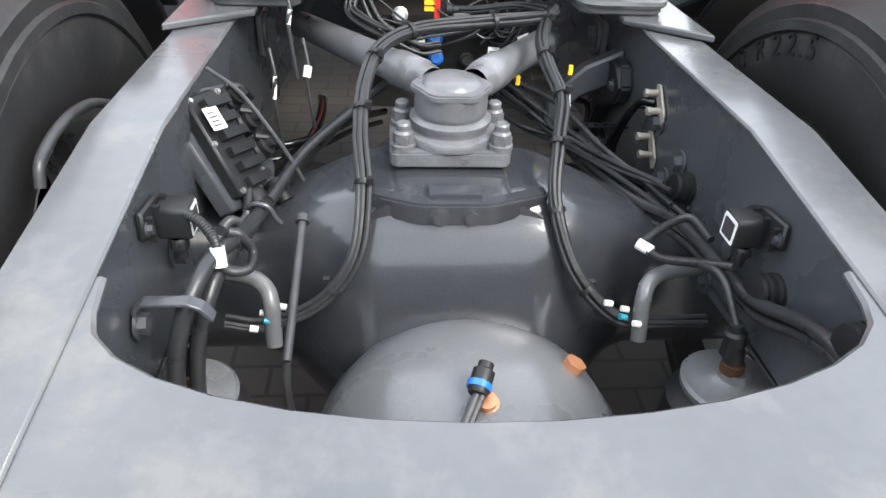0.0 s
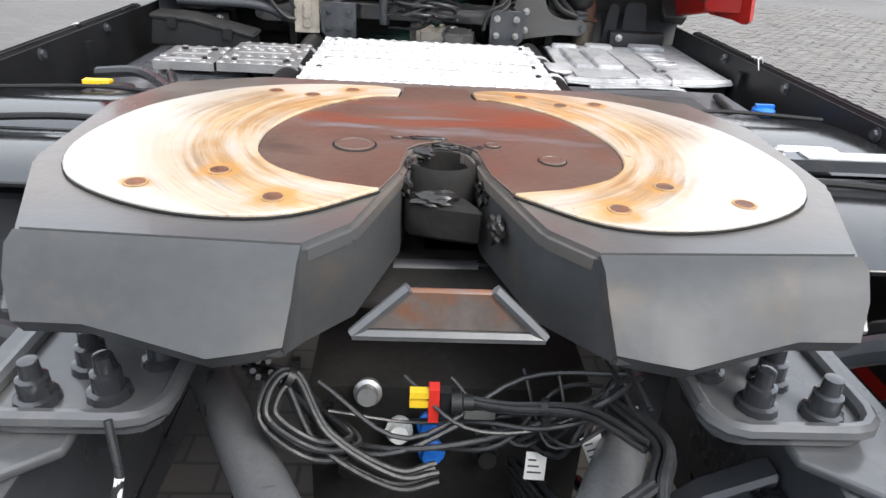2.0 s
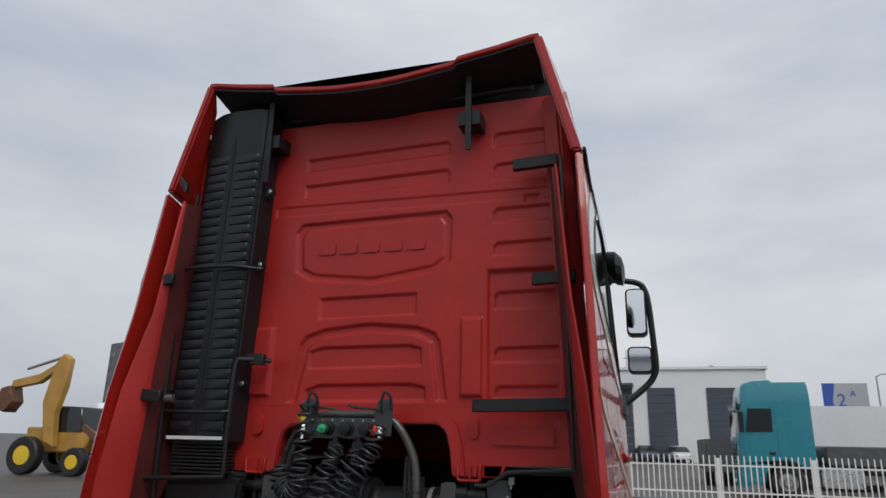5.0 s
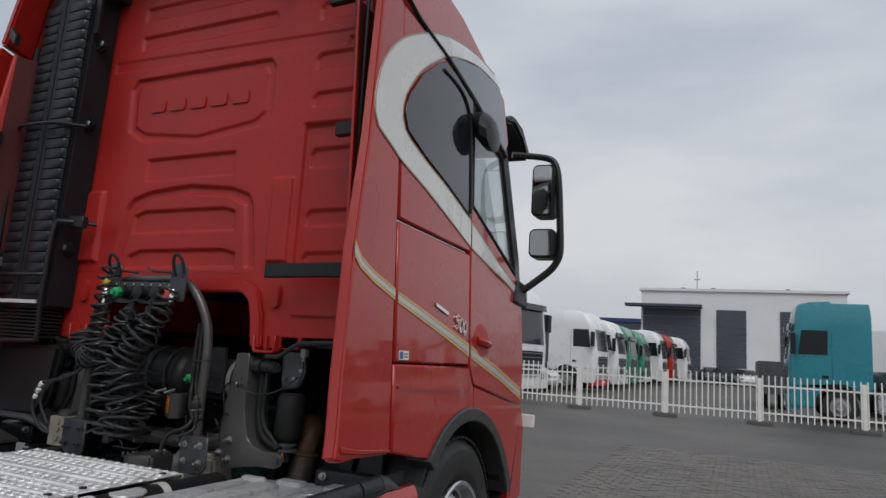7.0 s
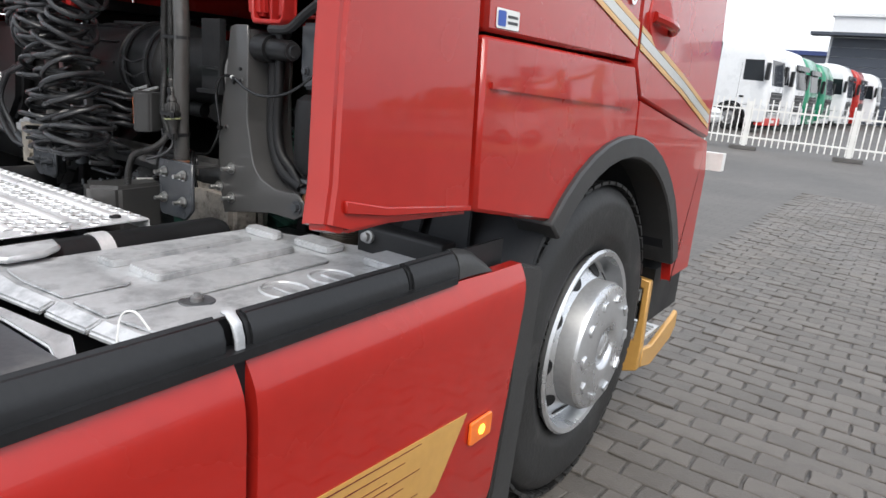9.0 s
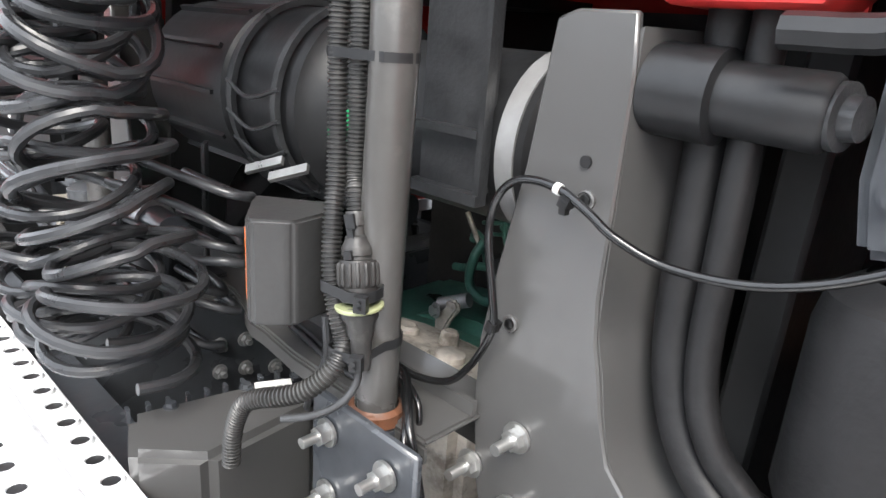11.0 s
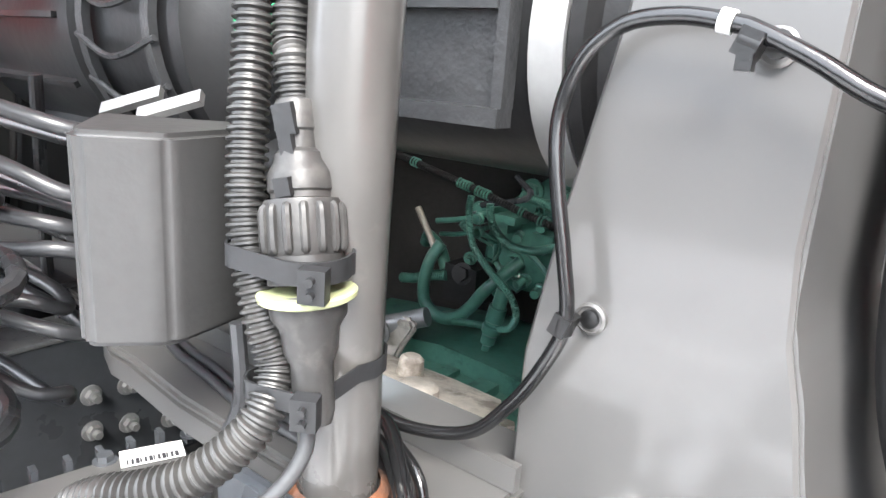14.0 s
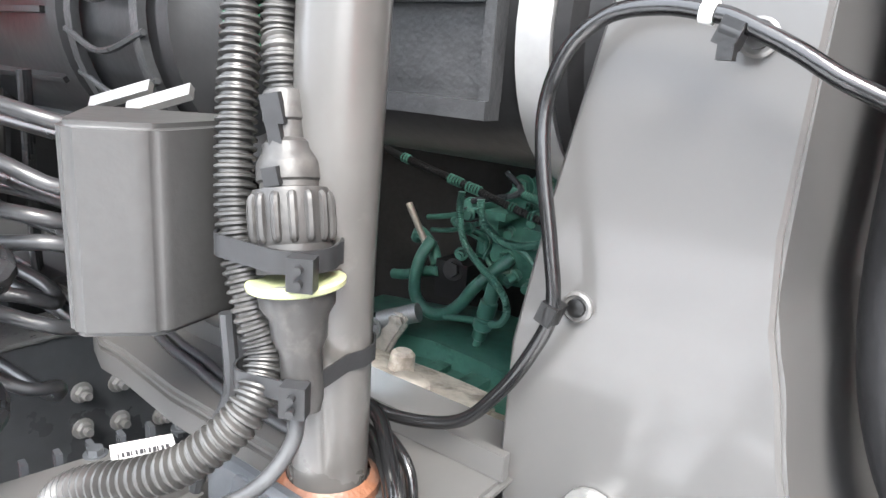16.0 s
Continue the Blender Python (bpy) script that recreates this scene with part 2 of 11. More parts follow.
def ring_stains(m, cx, cy, color, amount, low, high, r0, r1, tight=38.0):
    """Brown smears in arcs round (+-cx, cy), thick at radius r0 and gone at r1."""
    t = m.node_tree
    b = t.nodes["Principled BSDF"]
    old = b.inputs["Base Color"].links[0].from_socket
    co = t.nodes.new("ShaderNodeTexCoord")
    sep = t.nodes.new("ShaderNodeSeparateXYZ")
    t.links.new(co.outputs["Object"], sep.inputs[0])

    def math_node(op, a, c):
        n = t.nodes.new("ShaderNodeMath")
        n.operation = op
        for k, v in enumerate((a, c)):
            if isinstance(v, (int, float)):
                n.inputs[k].default_value = v
            else:
                t.links.new(v, n.inputs[k])
        return n.outputs[0]

    dx, dy = math_node("SUBTRACT", math_node("ABSOLUTE", sep.outputs[0], 0), cx), math_node("SUBTRACT", sep.outputs[1], cy)
    r = math_node("SQRT", math_node("ADD", math_node("MULTIPLY", dx, dx), math_node("MULTIPLY", dy, dy)), 0)
    a = math_node("ARCTAN2", dy, dx)
    com = t.nodes.new("ShaderNodeCombineXYZ")
    t.links.new(math_node("MULTIPLY", r, tight), com.inputs[0])
    t.links.new(math_node("MULTIPLY", a, 0.9), com.inputs[1])
    nz = t.nodes.new("ShaderNodeTexNoise")
    nz.inputs["Scale"].default_value, nz.inputs["Detail"].default_value, nz.inputs["Roughness"].default_value = 1.3, 7.0, 0.65
    t.links.new(com.outputs[0], nz.inputs["Vector"])
    blot = t.nodes.new("ShaderNodeTexNoise")
    blot.inputs["Scale"].default_value, blot.inputs["Detail"].default_value = 6.0, 4.0
    t.links.new(co.outputs["Object"], blot.inputs["Vector"])
    both = math_node("ADD", math_node("MULTIPLY", nz.outputs["Fac"], 0.7), math_node("MULTIPLY", blot.outputs["Fac"], 0.45))
    mr = t.nodes.new("ShaderNodeMapRange")
    mr.inputs["From Min"].default_value, mr.inputs["From Max"].default_value, mr.inputs["To Max"].default_value = low, high, amount
    t.links.new(both, mr.inputs["Value"])
    fade = t.nodes.new("ShaderNodeMapRange")
    fade.interpolation_type = "SMOOTHSTEP"
    fade.inputs["From Min"].default_value, fade.inputs["From Max"].default_value = r0, r1
    fade.inputs["To Min"].default_value, fade.inputs["To Max"].default_value = 1.0, 0.0
    t.links.new(r, fade.inputs["Value"])
    mx = t.nodes.new("ShaderNodeMix")
    mx.data_type = "RGBA"
    mx.inputs["B"].default_value = (*color, 1)
    t.links.new(math_node("MULTIPLY", mr.outputs["Result"], fade.outputs["Result"]), mx.inputs["Factor"])
    t.links.new(old, mx.inputs["A"])
    t.links.new(mx.outputs["Result"], b.inputs["Base Color"])


def streaks(m, color, amount, low, high, y0, y1, stretch=(3.0, 16.0), shift=0.0):
    """Smears drawn out sideways, strongest halfway between y0 and y1."""
    t = m.node_tree
    b = t.nodes["Principled BSDF"]
    old = b.inputs["Base Color"].links[0].from_socket
    co = t.nodes.new("ShaderNodeTexCoord")
    mp = t.nodes.new("ShaderNodeMapping")
    mp.inputs["Scale"].default_value = (stretch[0], stretch[1], 1)
    mp.inputs["Location"].default_value = (shift, shift * 0.7, 0)
    t.links.new(co.outputs["Object"], mp.inputs["Vector"])
    nz = t.nodes.new("ShaderNodeTexNoise")
    nz.inputs["Scale"].default_value, nz.inputs["Detail"].default_value, nz.inputs["Roughness"].default_value = 1.0, 6.0, 0.6
    t.links.new(mp.outputs["Vector"], nz.inputs["Vector"])
    mr = t.nodes.new("ShaderNodeMapRange")
    mr.inputs["From Min"].default_value, mr.inputs["From Max"].default_value, mr.inputs["To Max"].default_value = low, high, amount
    t.links.new(nz.outputs["Fac"], mr.inputs["Value"])
    sep = t.nodes.new("ShaderNodeSeparateXYZ")
    t.links.new(co.outputs["Object"], sep.inputs[0])
    mid = t.nodes.new("ShaderNodeMath")
    mid.operation = "SUBTRACT"
    mid.inputs[1].default_value = (y0 + y1) / 2
    t.links.new(sep.outputs[1], mid.inputs[0])
    dist = t.nodes.new("ShaderNodeMath")
    dist.operation = "ABSOLUTE"
    t.links.new(mid.outputs[0], dist.inputs[0])
    fade = t.nodes.new("ShaderNodeMapRange")
    fade.interpolation_type = "SMOOTHSTEP"
    fade.inputs["From Max"].default_value = (y1 - y0) / 2
    fade.inputs["To Min"].default_value, fade.inputs["To Max"].default_value = 1.0, 0.0
    t.links.new(dist.outputs[0], fade.inputs["Value"])
    f = t.nodes.new("ShaderNodeMath")
    f.operation = "MULTIPLY"
    t.links.new(mr.outputs["Result"], f.inputs[0])
    t.links.new(fade.outputs["Result"], f.inputs[1])
    mx = t.nodes.new("ShaderNodeMix")
    mx.data_type = "RGBA"
    mx.inputs["B"].default_value = (*color, 1)
    t.links.new(f.outputs[0], mx.inputs["Factor"])
    t.links.new(old, mx.inputs["A"])
    t.links.new(mx.outputs["Result"], b.inputs["Base Color"])


def spot_stains(m, spots, color, amount, reach):
    """Rust that has run out of the screws at the given places, with ragged rims."""
    t = m.node_tree
    b = t.nodes["Principled BSDF"]
    co = t.nodes.new("ShaderNodeTexCoord")
    nz = t.nodes.new("ShaderNodeTexNoise")
    nz.inputs["Scale"].default_value, nz.inputs["Detail"].default_value = 38.0, 5.0
    t.links.new(co.outputs["Object"], nz.inputs["Vector"])
    for x, y, k in spots:
        old = b.inputs["Base Color"].links[0].from_socket
        near = t.nodes.new("ShaderNodeVectorMath")
        near.operation = "DISTANCE"
        near.inputs[1].default_value = (x, y, 1.1)
        t.links.new(co.outputs["Object"], near.inputs[0])
        wob = t.nodes.new("ShaderNodeMath")
        wob.operation = "MULTIPLY_ADD"
        wob.inputs[1].default_value = reach * 1.6 * k
        t.links.new(nz.outputs["Fac"], wob.inputs[0])
        t.links.new(near.outputs["Value"], wob.inputs[2])
        mr = t.nodes.new("ShaderNodeMapRange")
        mr.interpolation_type = "SMOOTHSTEP"
        mr.inputs["From Min"].default_value, mr.inputs["From Max"].default_value = reach * 1.1 * k, reach * 1.9 * k
        mr.inputs["To Min"].default_value, mr.inputs["To Max"].default_value = amount, 0.0
        t.links.new(wob.outputs[0], mr.inputs["Value"])
        mx = t.nodes.new("ShaderNodeMix")
        mx.data_type = "RGBA"
        mx.inputs["B"].default_value = (*color, 1)
        t.links.new(mr.outputs["Result"], mx.inputs["Factor"])
        t.links.new(old, mx.inputs["A"])
        t.links.new(mx.outputs["Result"], b.inputs["Base Color"])


streaks(CENTRE_RUST, (0.190, 0.050, 0.025), 0.85, 0.44, 0.58, 0.86, 1.10, (3.2, 15.0), 2.3)
streaks(CENTRE_RUST, (0.170, 0.172, 0.185), 0.75, 0.52, 0.62, 0.80, 1.08, (4.0, 22.0), 5.1)
streaks(CENTRE_RUST, (0.040, 0.030, 0.026), 0.60, 0.56, 0.70, 0.70, 0.98, (5.0, 18.0), 8.7)
LINER_SEAT = mat("liner_seat", (0.30, 0.19, 0.09), 0.6, 0, 0.35, 40, 200, 0.05, second=(0.45, 0.24, 0.07), second_at=0.55)
ring_stains(LINER, 0.03, 0.88, (0.50, 0.31, 0.12), 0.85, 0.44, 0.66, 0.22, 0.42, 24.0)
ring_stains(LINER, 0.03, 0.88, (0.30, 0.16, 0.06), 0.85, 0.53, 0.69, 0.23, 0.40, 60.0)
ring_stains(LINER, 0.05, 0.86, (0.15, 0.095, 0.05), 0.50, 0.61, 0.69, 0.26, 0.42, 90.0)
SENSOR_BLACK = mat("sensor_cable_sheath", (0.0060, 0.0062, 0.0066), 0.20, 0, 0.25, 40, 160, 0.03, spec=0.55)
CLIP_BLACK = mat("clip_black", (0.0042, 0.0042, 0.0044), 0.40, 0, 0.3, 30, 160, 0.04, spec=0.4)
SCREWS = ((0.335, 0.672), (0.258, 0.716), (0.185, 0.645), (0.14, 1.10), (0.26, 1.075), (0.20, 1.06))
streaks(PLATE_PAINT, (0.074, 0.077, 0.080), 0.95, 0.25, 0.45, 0.40, 0.70, (2.0, 3.0), 1.0)
spot_stains(LINER, [(s * x, y, k) for x, y, k in ((0.258, 0.716, 1.0), (0.185, 0.645, 1.25), (0.14, 1.10, 1.0)) for s in (1, -1)] + [(0.335, 0.672, 0.6), (-0.335, 0.672, 0.7), (0.26, 1.075, 0.9)], (0.42, 0.21, 0.055), 0.85, 0.030)
CABLE = mat("cable_sheath", (0.024, 0.025, 0.027), 0.32, 0, 0.25, 14, 120, 0.04, spec=0.4)
HARNESS = mat("harness_sheath", (0.021, 0.0217, 0.0231), 0.40, 0, 0.3, 30, 150, 0.08, spec=0.35)
CABLE_GREY = mat("harness_wrap", (0.039, 0.0403, 0.04225), 0.36, 0, 0.25, 30, 150, 0.10, spec=0.35)
CONDUIT = mat("conduit_plastic", (0.023, 0.023, 0.0225), 0.40, 0, 0.30, 14, 170, 0.05, second=(0.042, 0.041, 0.039), second_at=0.58, spec=0.45)
PLUG_GREY = mat("plug_plastic", (0.02852, 0.0279, 0.02728), 0.44, 0, 0.30, 30, 200, 0.05, second=(0.04836, 0.0465, 0.04402), second_at=0.58, spec=0.35)
FILM_GREY = mat("tinted_film", (0.10, 0.11, 0.13), 0.18, 0, 0.05, 2, 20, 0.0, coat=0.6)
GLASS_DARK = mat("tinted_glass", (0.014, 0.017, 0.020), 0.06, 0, 0.05, 2, 20, 0.0, coat=0.35, spec=0.4)
MIRROR = mat("mirror_glass", (0.7, 0.72, 0.74), 0.04, 1.0, 0.03, 2, 20, 0.0)
ORANGE = mat("orange_lens", (0.80, 0.17, 0.02), 0.2, 0, 0.08, 20, 200, 0.05, coat=0.6)
ORANGE_LIT = mat("orange_lit", (1.0, 0.42, 0.04), 0.3, 0, 0.05, 20, 100, 0.0, emit=2.5)
GREEN_PLUG = mat("green_plug", (0.02, 0.35, 0.13), 0.4, 0, 0.1, 20, 100, 0.03)
RED_PLUG = mat("red_plug", (0.55, 0.03, 0.02), 0.4, 0, 0.1, 20, 100, 0.03)
YELLOW = mat("yellow_plastic", (0.75, 0.50, 0.03), 0.4, 0, 0.1, 20, 100, 0.03)
BLUE = mat("blue_plastic", (0.02, 0.16, 0.62), 0.35, 0, 0.1, 20, 100, 0.03)
ENGINE = mat("engine_green", (0.0595, 0.1645, 0.1295), 0.36, 0, 0.30, 9, 70, 0.04, second=(0.021, 0.0665, 0.0525), second_at=0.62, spec=0.4)
LABEL = mat("label_white", (0.72, 0.72, 0.70), 0.5, 0, 0.06, 20, 100, 0.02)
LABEL_INK = mat("label_ink", (0.03, 0.03, 0.035), 0.5, 0, 0.06, 20, 100, 0.0)
LABEL_BLUE = mat("label_blue", (0.03, 0.08, 0.35), 0.5, 0, 0.06, 20, 100, 0.0)
COPPER = mat("copper_plug", (0.55, 0.25, 0.13), 0.4, 0.6, 0.15, 20, 100, 0.05)
CLAY = mat("cast_aluminium", (0.322, 0.294, 0.252), 0.6, 0.4, 0.3, 20, 100, 0.2)
MATTING = mat("anti_slip_mat", (0.045, 0.045, 0.045), 0.7, 0, 0.4, 20, 160, 0.5, second=(0.12, 0.12, 0.12), second_at=0.64)
FAR_BLUE = mat("roof_edge_blue", (0.03, 0.05, 0.16), 0.5, 0, 0.1, 1, 10, 0.02)
SIGN_GREY = mat("sign_grey", (0.36, 0.37, 0.39), 0.5, 0, 0.06, 3, 30, 0.01)
FENCE_W = mat("fence_white", (0.74, 0.73, 0.70), 0.45, 0, 0.1, 3, 30, 0.03)
WALL_W = mat("render_white", (0.70, 0.71, 0.72), 0.7, 0, 0.06, 0.4, 6, 0.03)
CLAD = mat("dark_cladding", (0.055, 0.065, 0.085), 0.5, 0, 0.15, 0.3, 4, 0.03)
TOWER = mat("tower_cladding", (0.085, 0.095, 0.11), 0.5, 0, 0.22, 0.25, 1.5, 0.03)
TRUCK_W = mat("truck_white", (0.72, 0.73, 0.74), 0.3, 0, 0.06, 1, 10, 0.01, coat=0.6)
TRUCK_G = mat("truck_green", (0.02, 0.22, 0.12), 0.3, 0, 0.06, 1, 10, 0.01, coat=0.6)
TEAL = mat("truck_teal", (0.015, 0.22, 0.28), 0.32, 0, 0.06, 1, 10, 0.01, coat=0.6)
DIGGER = mat("digger_yellow", (0.44, 0.24, 0.05), 0.45, 0, 0.2, 2, 20, 0.05)
SOIL = mat("dry_soil", (0.30, 0.22, 0.14), 0.9, 0, 0.35, 2, 14, 0.4)
CONCRETE = mat("concrete_foot", (0.10, 0.095, 0.09), 0.85, 0, 0.25, 6, 60, 0.3)


# ---- mesh helpers ----
def V(*a):
    return Vector(a)


def bm_new():
    return bmesh.new()


def part(name, bm, material, parent=None, label="", sharp=38, smooth=True):
    bmesh.ops.recalc_face_normals(bm, faces=bm.faces)
    me = bpy.data.meshes.new(name)
    bm.to_mesh(me)
    bm.free()
    me.materials.append(material)
    if smooth:
        me.polygons.foreach_set("use_smooth", [True] * len(me.polygons))
        me.set_sharp_from_angle(angle=radians(sharp))
    ob = new(name, me)
    if parent is not None:
        ob.parent = parent
    if label:
        ob["label"] = label
    return ob


def thing(name, label, category, group="", kind="", at=(0, 0, 0)):
    ob = new(name)
    ob.empty_display_size = 0.1
    ob.location = at
    return tagged(ob, label, category, group, kind)


def bevel_faces(bm, faces, width, seg=1):
    edges = list({e for f in faces for e in f.edges if len(e.link_faces) == 2 and e.calc_face_angle(0) > 0.35})
    if edges and width > 0:
        bmesh.ops.bevel(bm, geom=edges, offset=width, segments=seg, affect="EDGES", clamp_overlap=True)


def box(bm, a, b, bev=0.004, seg=1, m=None):
    (x0, y0, z0), (x1, y1, z1) = a, b
    vs = [bm.verts.new(Vector(p) if m is None else m @ Vector(p)) for p in
          ((x0, y0, z0), (x1, y0, z0), (x1, y1, z0), (x0, y1, z0), (x0, y0, z1), (x1, y0, z1), (x1, y1, z1), (x0, y1, z1))]
    fs = [bm.faces.new([vs[i] for i in q]) for q in ((3, 2, 1, 0), (4, 5, 6, 7), (0, 1, 5, 4), (1, 2, 6, 5), (2, 3, 7, 6), (3, 0, 4, 7))]
    if bev:
        bevel_faces(bm, fs, bev, seg)


def prism(bm, outline, axis, d0, d1, bev=0.0, seg=1, f=None, m=None):
    """Extrude a closed outline along x, y or z from d0 to d1; f shifts a point, m places it."""
    def place(p, d):
        q = {"x": (d, p[0], p[1]), "y": (p[0], d, p[1]), "z": (p[0], p[1], d)}[axis]
        q = Vector(f(q) if f else q)
        return m @ q if m is not None else q
    a = [bm.verts.new(place(p, d0)) for p in outline]
    b = [bm.verts.new(place(p, d1)) for p in outline]
    n = len(outline)
    fs = [bm.faces.new(a), bm.faces.new(b[::-1])]
    fs += [bm.faces.new((a[i], b[i], b[(i + 1) % n], a[(i + 1) % n])) for i in range(n)]
    if bev:
        bmesh.ops.recalc_face_normals(bm, faces=fs)
        bevel_faces(bm, fs, bev, seg)


def frame_of(d):
    d = d.normalized()
    u = d.orthogonal().normalized()
    return u, d.cross(u)


def cyl(bm, p0, p1, r0, r1=None, seg=16, cap=True):
    p0, p1 = Vector(p0), Vector(p1)
    r1 = r0 if r1 is None else r1
    u, v = frame_of(p1 - p0)
    ra = [bm.verts.new(p0 + (u * math.cos(i * math.tau / seg) + v * math.sin(i * math.tau / seg)) * r0) for i in range(seg)]
    rb = [bm.verts.new(p1 + (u * math.cos(i * math.tau / seg) + v * math.sin(i * math.tau / seg)) * r1) for i in range(seg)]
    for i in range(seg):
        bm.faces.new((ra[i], ra[(i + 1) % seg], rb[(i + 1) % seg], rb[i]))
    if cap:
        bm.faces.new(ra[::-1])
        bm.faces.new(rb)


def lathe(bm, prof, p0, d, seg=32, close=True):
    """Turn a profile of (radius, height) round the axis d from p0."""
    p0, d = Vector(p0), Vector(d).normalized()
    u, v = frame_of(d)
    rings = []
    for r, hgt in prof:
        if r < 1e-6:
            rings.append([bm.verts.new(p0 + d * hgt)])
        else:
            rings.append([bm.verts.new(p0 + d * hgt + (u * math.cos(i * math.tau / seg) + v * math.sin(i * math.tau / seg)) * r) for i in range(seg)])
    for a, b in zip(rings, rings[1:]):
        for i in range(seg):
            j = (i + 1) % seg
            if len(a) == 1 and len(b) == 1:
                continue
            if len(a) == 1:
                bm.faces.new((a[0], b[j], b[i]))
            elif len(b) == 1:
                bm.faces.new((a[i], a[j], b[0]))
            else:
                bm.faces.new((a[i], a[j], b[j], b[i]))
    if close:
        for ring, flip in ((rings[0], True), (rings[-1], False)):
            if len(ring) > 1:
                bm.faces.new(ring[::-1] if flip else ring)


def smooth_line(pts, res=6):
    pts = [Vector(p) for p in pts]
    if len(pts) < 3 or res < 2:
        return pts
    out = []
    ext = [pts[0] * 2 - pts[1]] + pts + [pts[-1] * 2 - pts[-2]]
    for i in range(1, len(ext) - 2):
        p0, p1, p2, p3 = ext[i - 1:i + 3]
        for k in range(res):
            s = k / res
            out.append(0.5 * ((2 * p1) + (p2 - p0) * s + (2 * p0 - 5 * p1 + 4 * p2 - p3) * s * s + (3 * p1 - p0 - 3 * p2 + p3) * s ** 3))
    out.append(pts[-1])
    return out


def tube(bm, pts, r, seg=8, res=6, radii=None):
    line = smooth_line(pts, res)
    if radii:
        line, rad = radii(line)
    else:
        rad = [r] * len(line)
    d = (line[1] - line[0]).normalized()
    u = d.orthogonal().normalized()
    rings = []
    for i, p in enumerate(line):
        t = (line[min(i + 1, len(line) - 1)] - line[max(i - 1, 0)]).normalized()
        u = (u - t * u.dot(t)).normalized()
        v = t.cross(u)
        rings.append([bm.verts.new(p + (u * math.cos(k * math.tau / seg) + v * math.sin(k * math.tau / seg)) * rad[i]) for k in range(seg)])
    for a, b in zip(rings, rings[1:]):
        for k in range(seg):
            bm.faces.new((a[k], a[(k + 1) % seg], b[(k + 1) % seg], b[k]))
    bm.faces.new(rings[0][::-1])
    bm.faces.new(rings[-1])


def corrugate(pitch, r_in, r_out):
    """Radii for a ribbed hose: the line is cut anew at a quarter of the pitch."""
    def cut(line):
        pts, rad, k = [line[0]], [r_in], 0
        step, carry = pitch / 4, 0.0
        for a, b in zip(line, line[1:]):
            length = (b - a).length
            s = step - carry
            while s <= length:
                pts.append(a.lerp(b, s / length))
                k += 1
                rad.append((r_in, r_out, r_out, r_in)[k % 4])
                s += step
            carry = length - (s - step)
        return pts, rad
    return cut


def loft(bm, rings):
    """Skin over closed rings of points, with both ends shut."""
    vs = [[bm.verts.new(p) for p in r] for r in rings]
    n = len(vs[0])
    for a, b in zip(vs, vs[1:]):
        for k in range(n):
            bm.faces.new((a[k], a[(k + 1) % n], b[(k + 1) % n], b[k]))
    bm.faces.new(vs[0][::-1])
    bm.faces.new(vs[-1])
    bmesh.ops.recalc_face_normals(bm, faces=bm.faces)


def even(pts, n):
    """n + 1 points at even steps along a smooth line through plane points."""
    line = smooth_line([(a, b, 0) for a, b in pts], 8)
    run = [0.0]
    for p, q in zip(line, line[1:]):
        run.append(run[-1] + (q - p).length)
    out, k = [], 0
    for i in range(n + 1):
        d = run[-1] * i / n
        while k < len(line) - 2 and run[k + 1] < d:
            k += 1
        f = (d - run[k]) / max(1e-9, run[k + 1] - run[k])
        q = line[k].lerp(line[k + 1], min(1.0, f))
        out.append((q.x, q.y))
    return out


def beside(line, shift):
    """The same line moved sideways."""
    out = []
    for i, (a, b) in enumerate(line):
        p, q = line[max(0, i - 1)], line[min(len(line) - 1, i + 1)]
        d = Vector((q[0] - p[0], q[1] - p[1])).normalized()
        out.append((a - d.y * shift, b + d.x * shift))
    return out


def strip(bm, a, b, d0, d1, f):
    """A thin sheet between two lines of plane points, laid on a side."""
    low = [[bm.verts.new(f((d0, *p))) for p in line] for line in (a, b)]
    top = [[bm.verts.new(f((d1, *p))) for p in line] for line in (a, b)]
    for i in range(len(a) - 1):
        bm.faces.new((top[0][i], top[0][i + 1], top[1][i + 1], top[1][i]))
        bm.faces.new((low[0][i], low[1][i], low[1][i + 1], low[0][i + 1]))
        for k in (0, 1):
            bm.faces.new((low[k][i], low[k][i + 1], top[k][i + 1], top[k][i]))
    bmesh.ops.recalc_face_normals(bm, faces=bm.faces)


def hexbolt(bm, p, d, r=0.012, h=0.012, washer=True, stud=0.0):
    p, d = Vector(p), Vector(d).normalized()
    if washer:
        cyl(bm, p, p + d * h * 0.25, r * 1.45, seg=16)
    cyl(bm, p + d * h * 0.25, p + d * h * 1.1, r, r, seg=6)
    if stud:
        cyl(bm, p + d * h, p + d * (h + stud), r * 0.55, seg=10)


def text_mesh(name, body, size, depth, material, m, parent=None, label=""):
    cu = bpy.data.curves.new(name, "FONT")
    cu.body, cu.size, cu.extrude, cu.align_x, cu.align_y = body, size, depth, "CENTER", "CENTER"
    tmp = bpy.data.objects.new(name, cu)
    scene.collection.objects.link(tmp)
    me = bpy.data.meshes.new_from_object(tmp.evaluated_get(bpy.context.evaluated_depsgraph_get()))
    bpy.data.objects.remove(tmp)
    me.materials.clear()
    me.materials.append(material)
    ob = new(name, me)
    ob.matrix_world = m
    if parent is not None:
        ob.parent = parent
    if label:
        ob["label"] = label
    return ob


def arc(cx, cy, r, a0, a1, n):
    return [(cx + r * math.cos(radians(a0 + (a1 - a0) * i / n)), cy + r * math.sin(radians(a0 + (a1 - a0) * i / n))) for i in range(n + 1)]


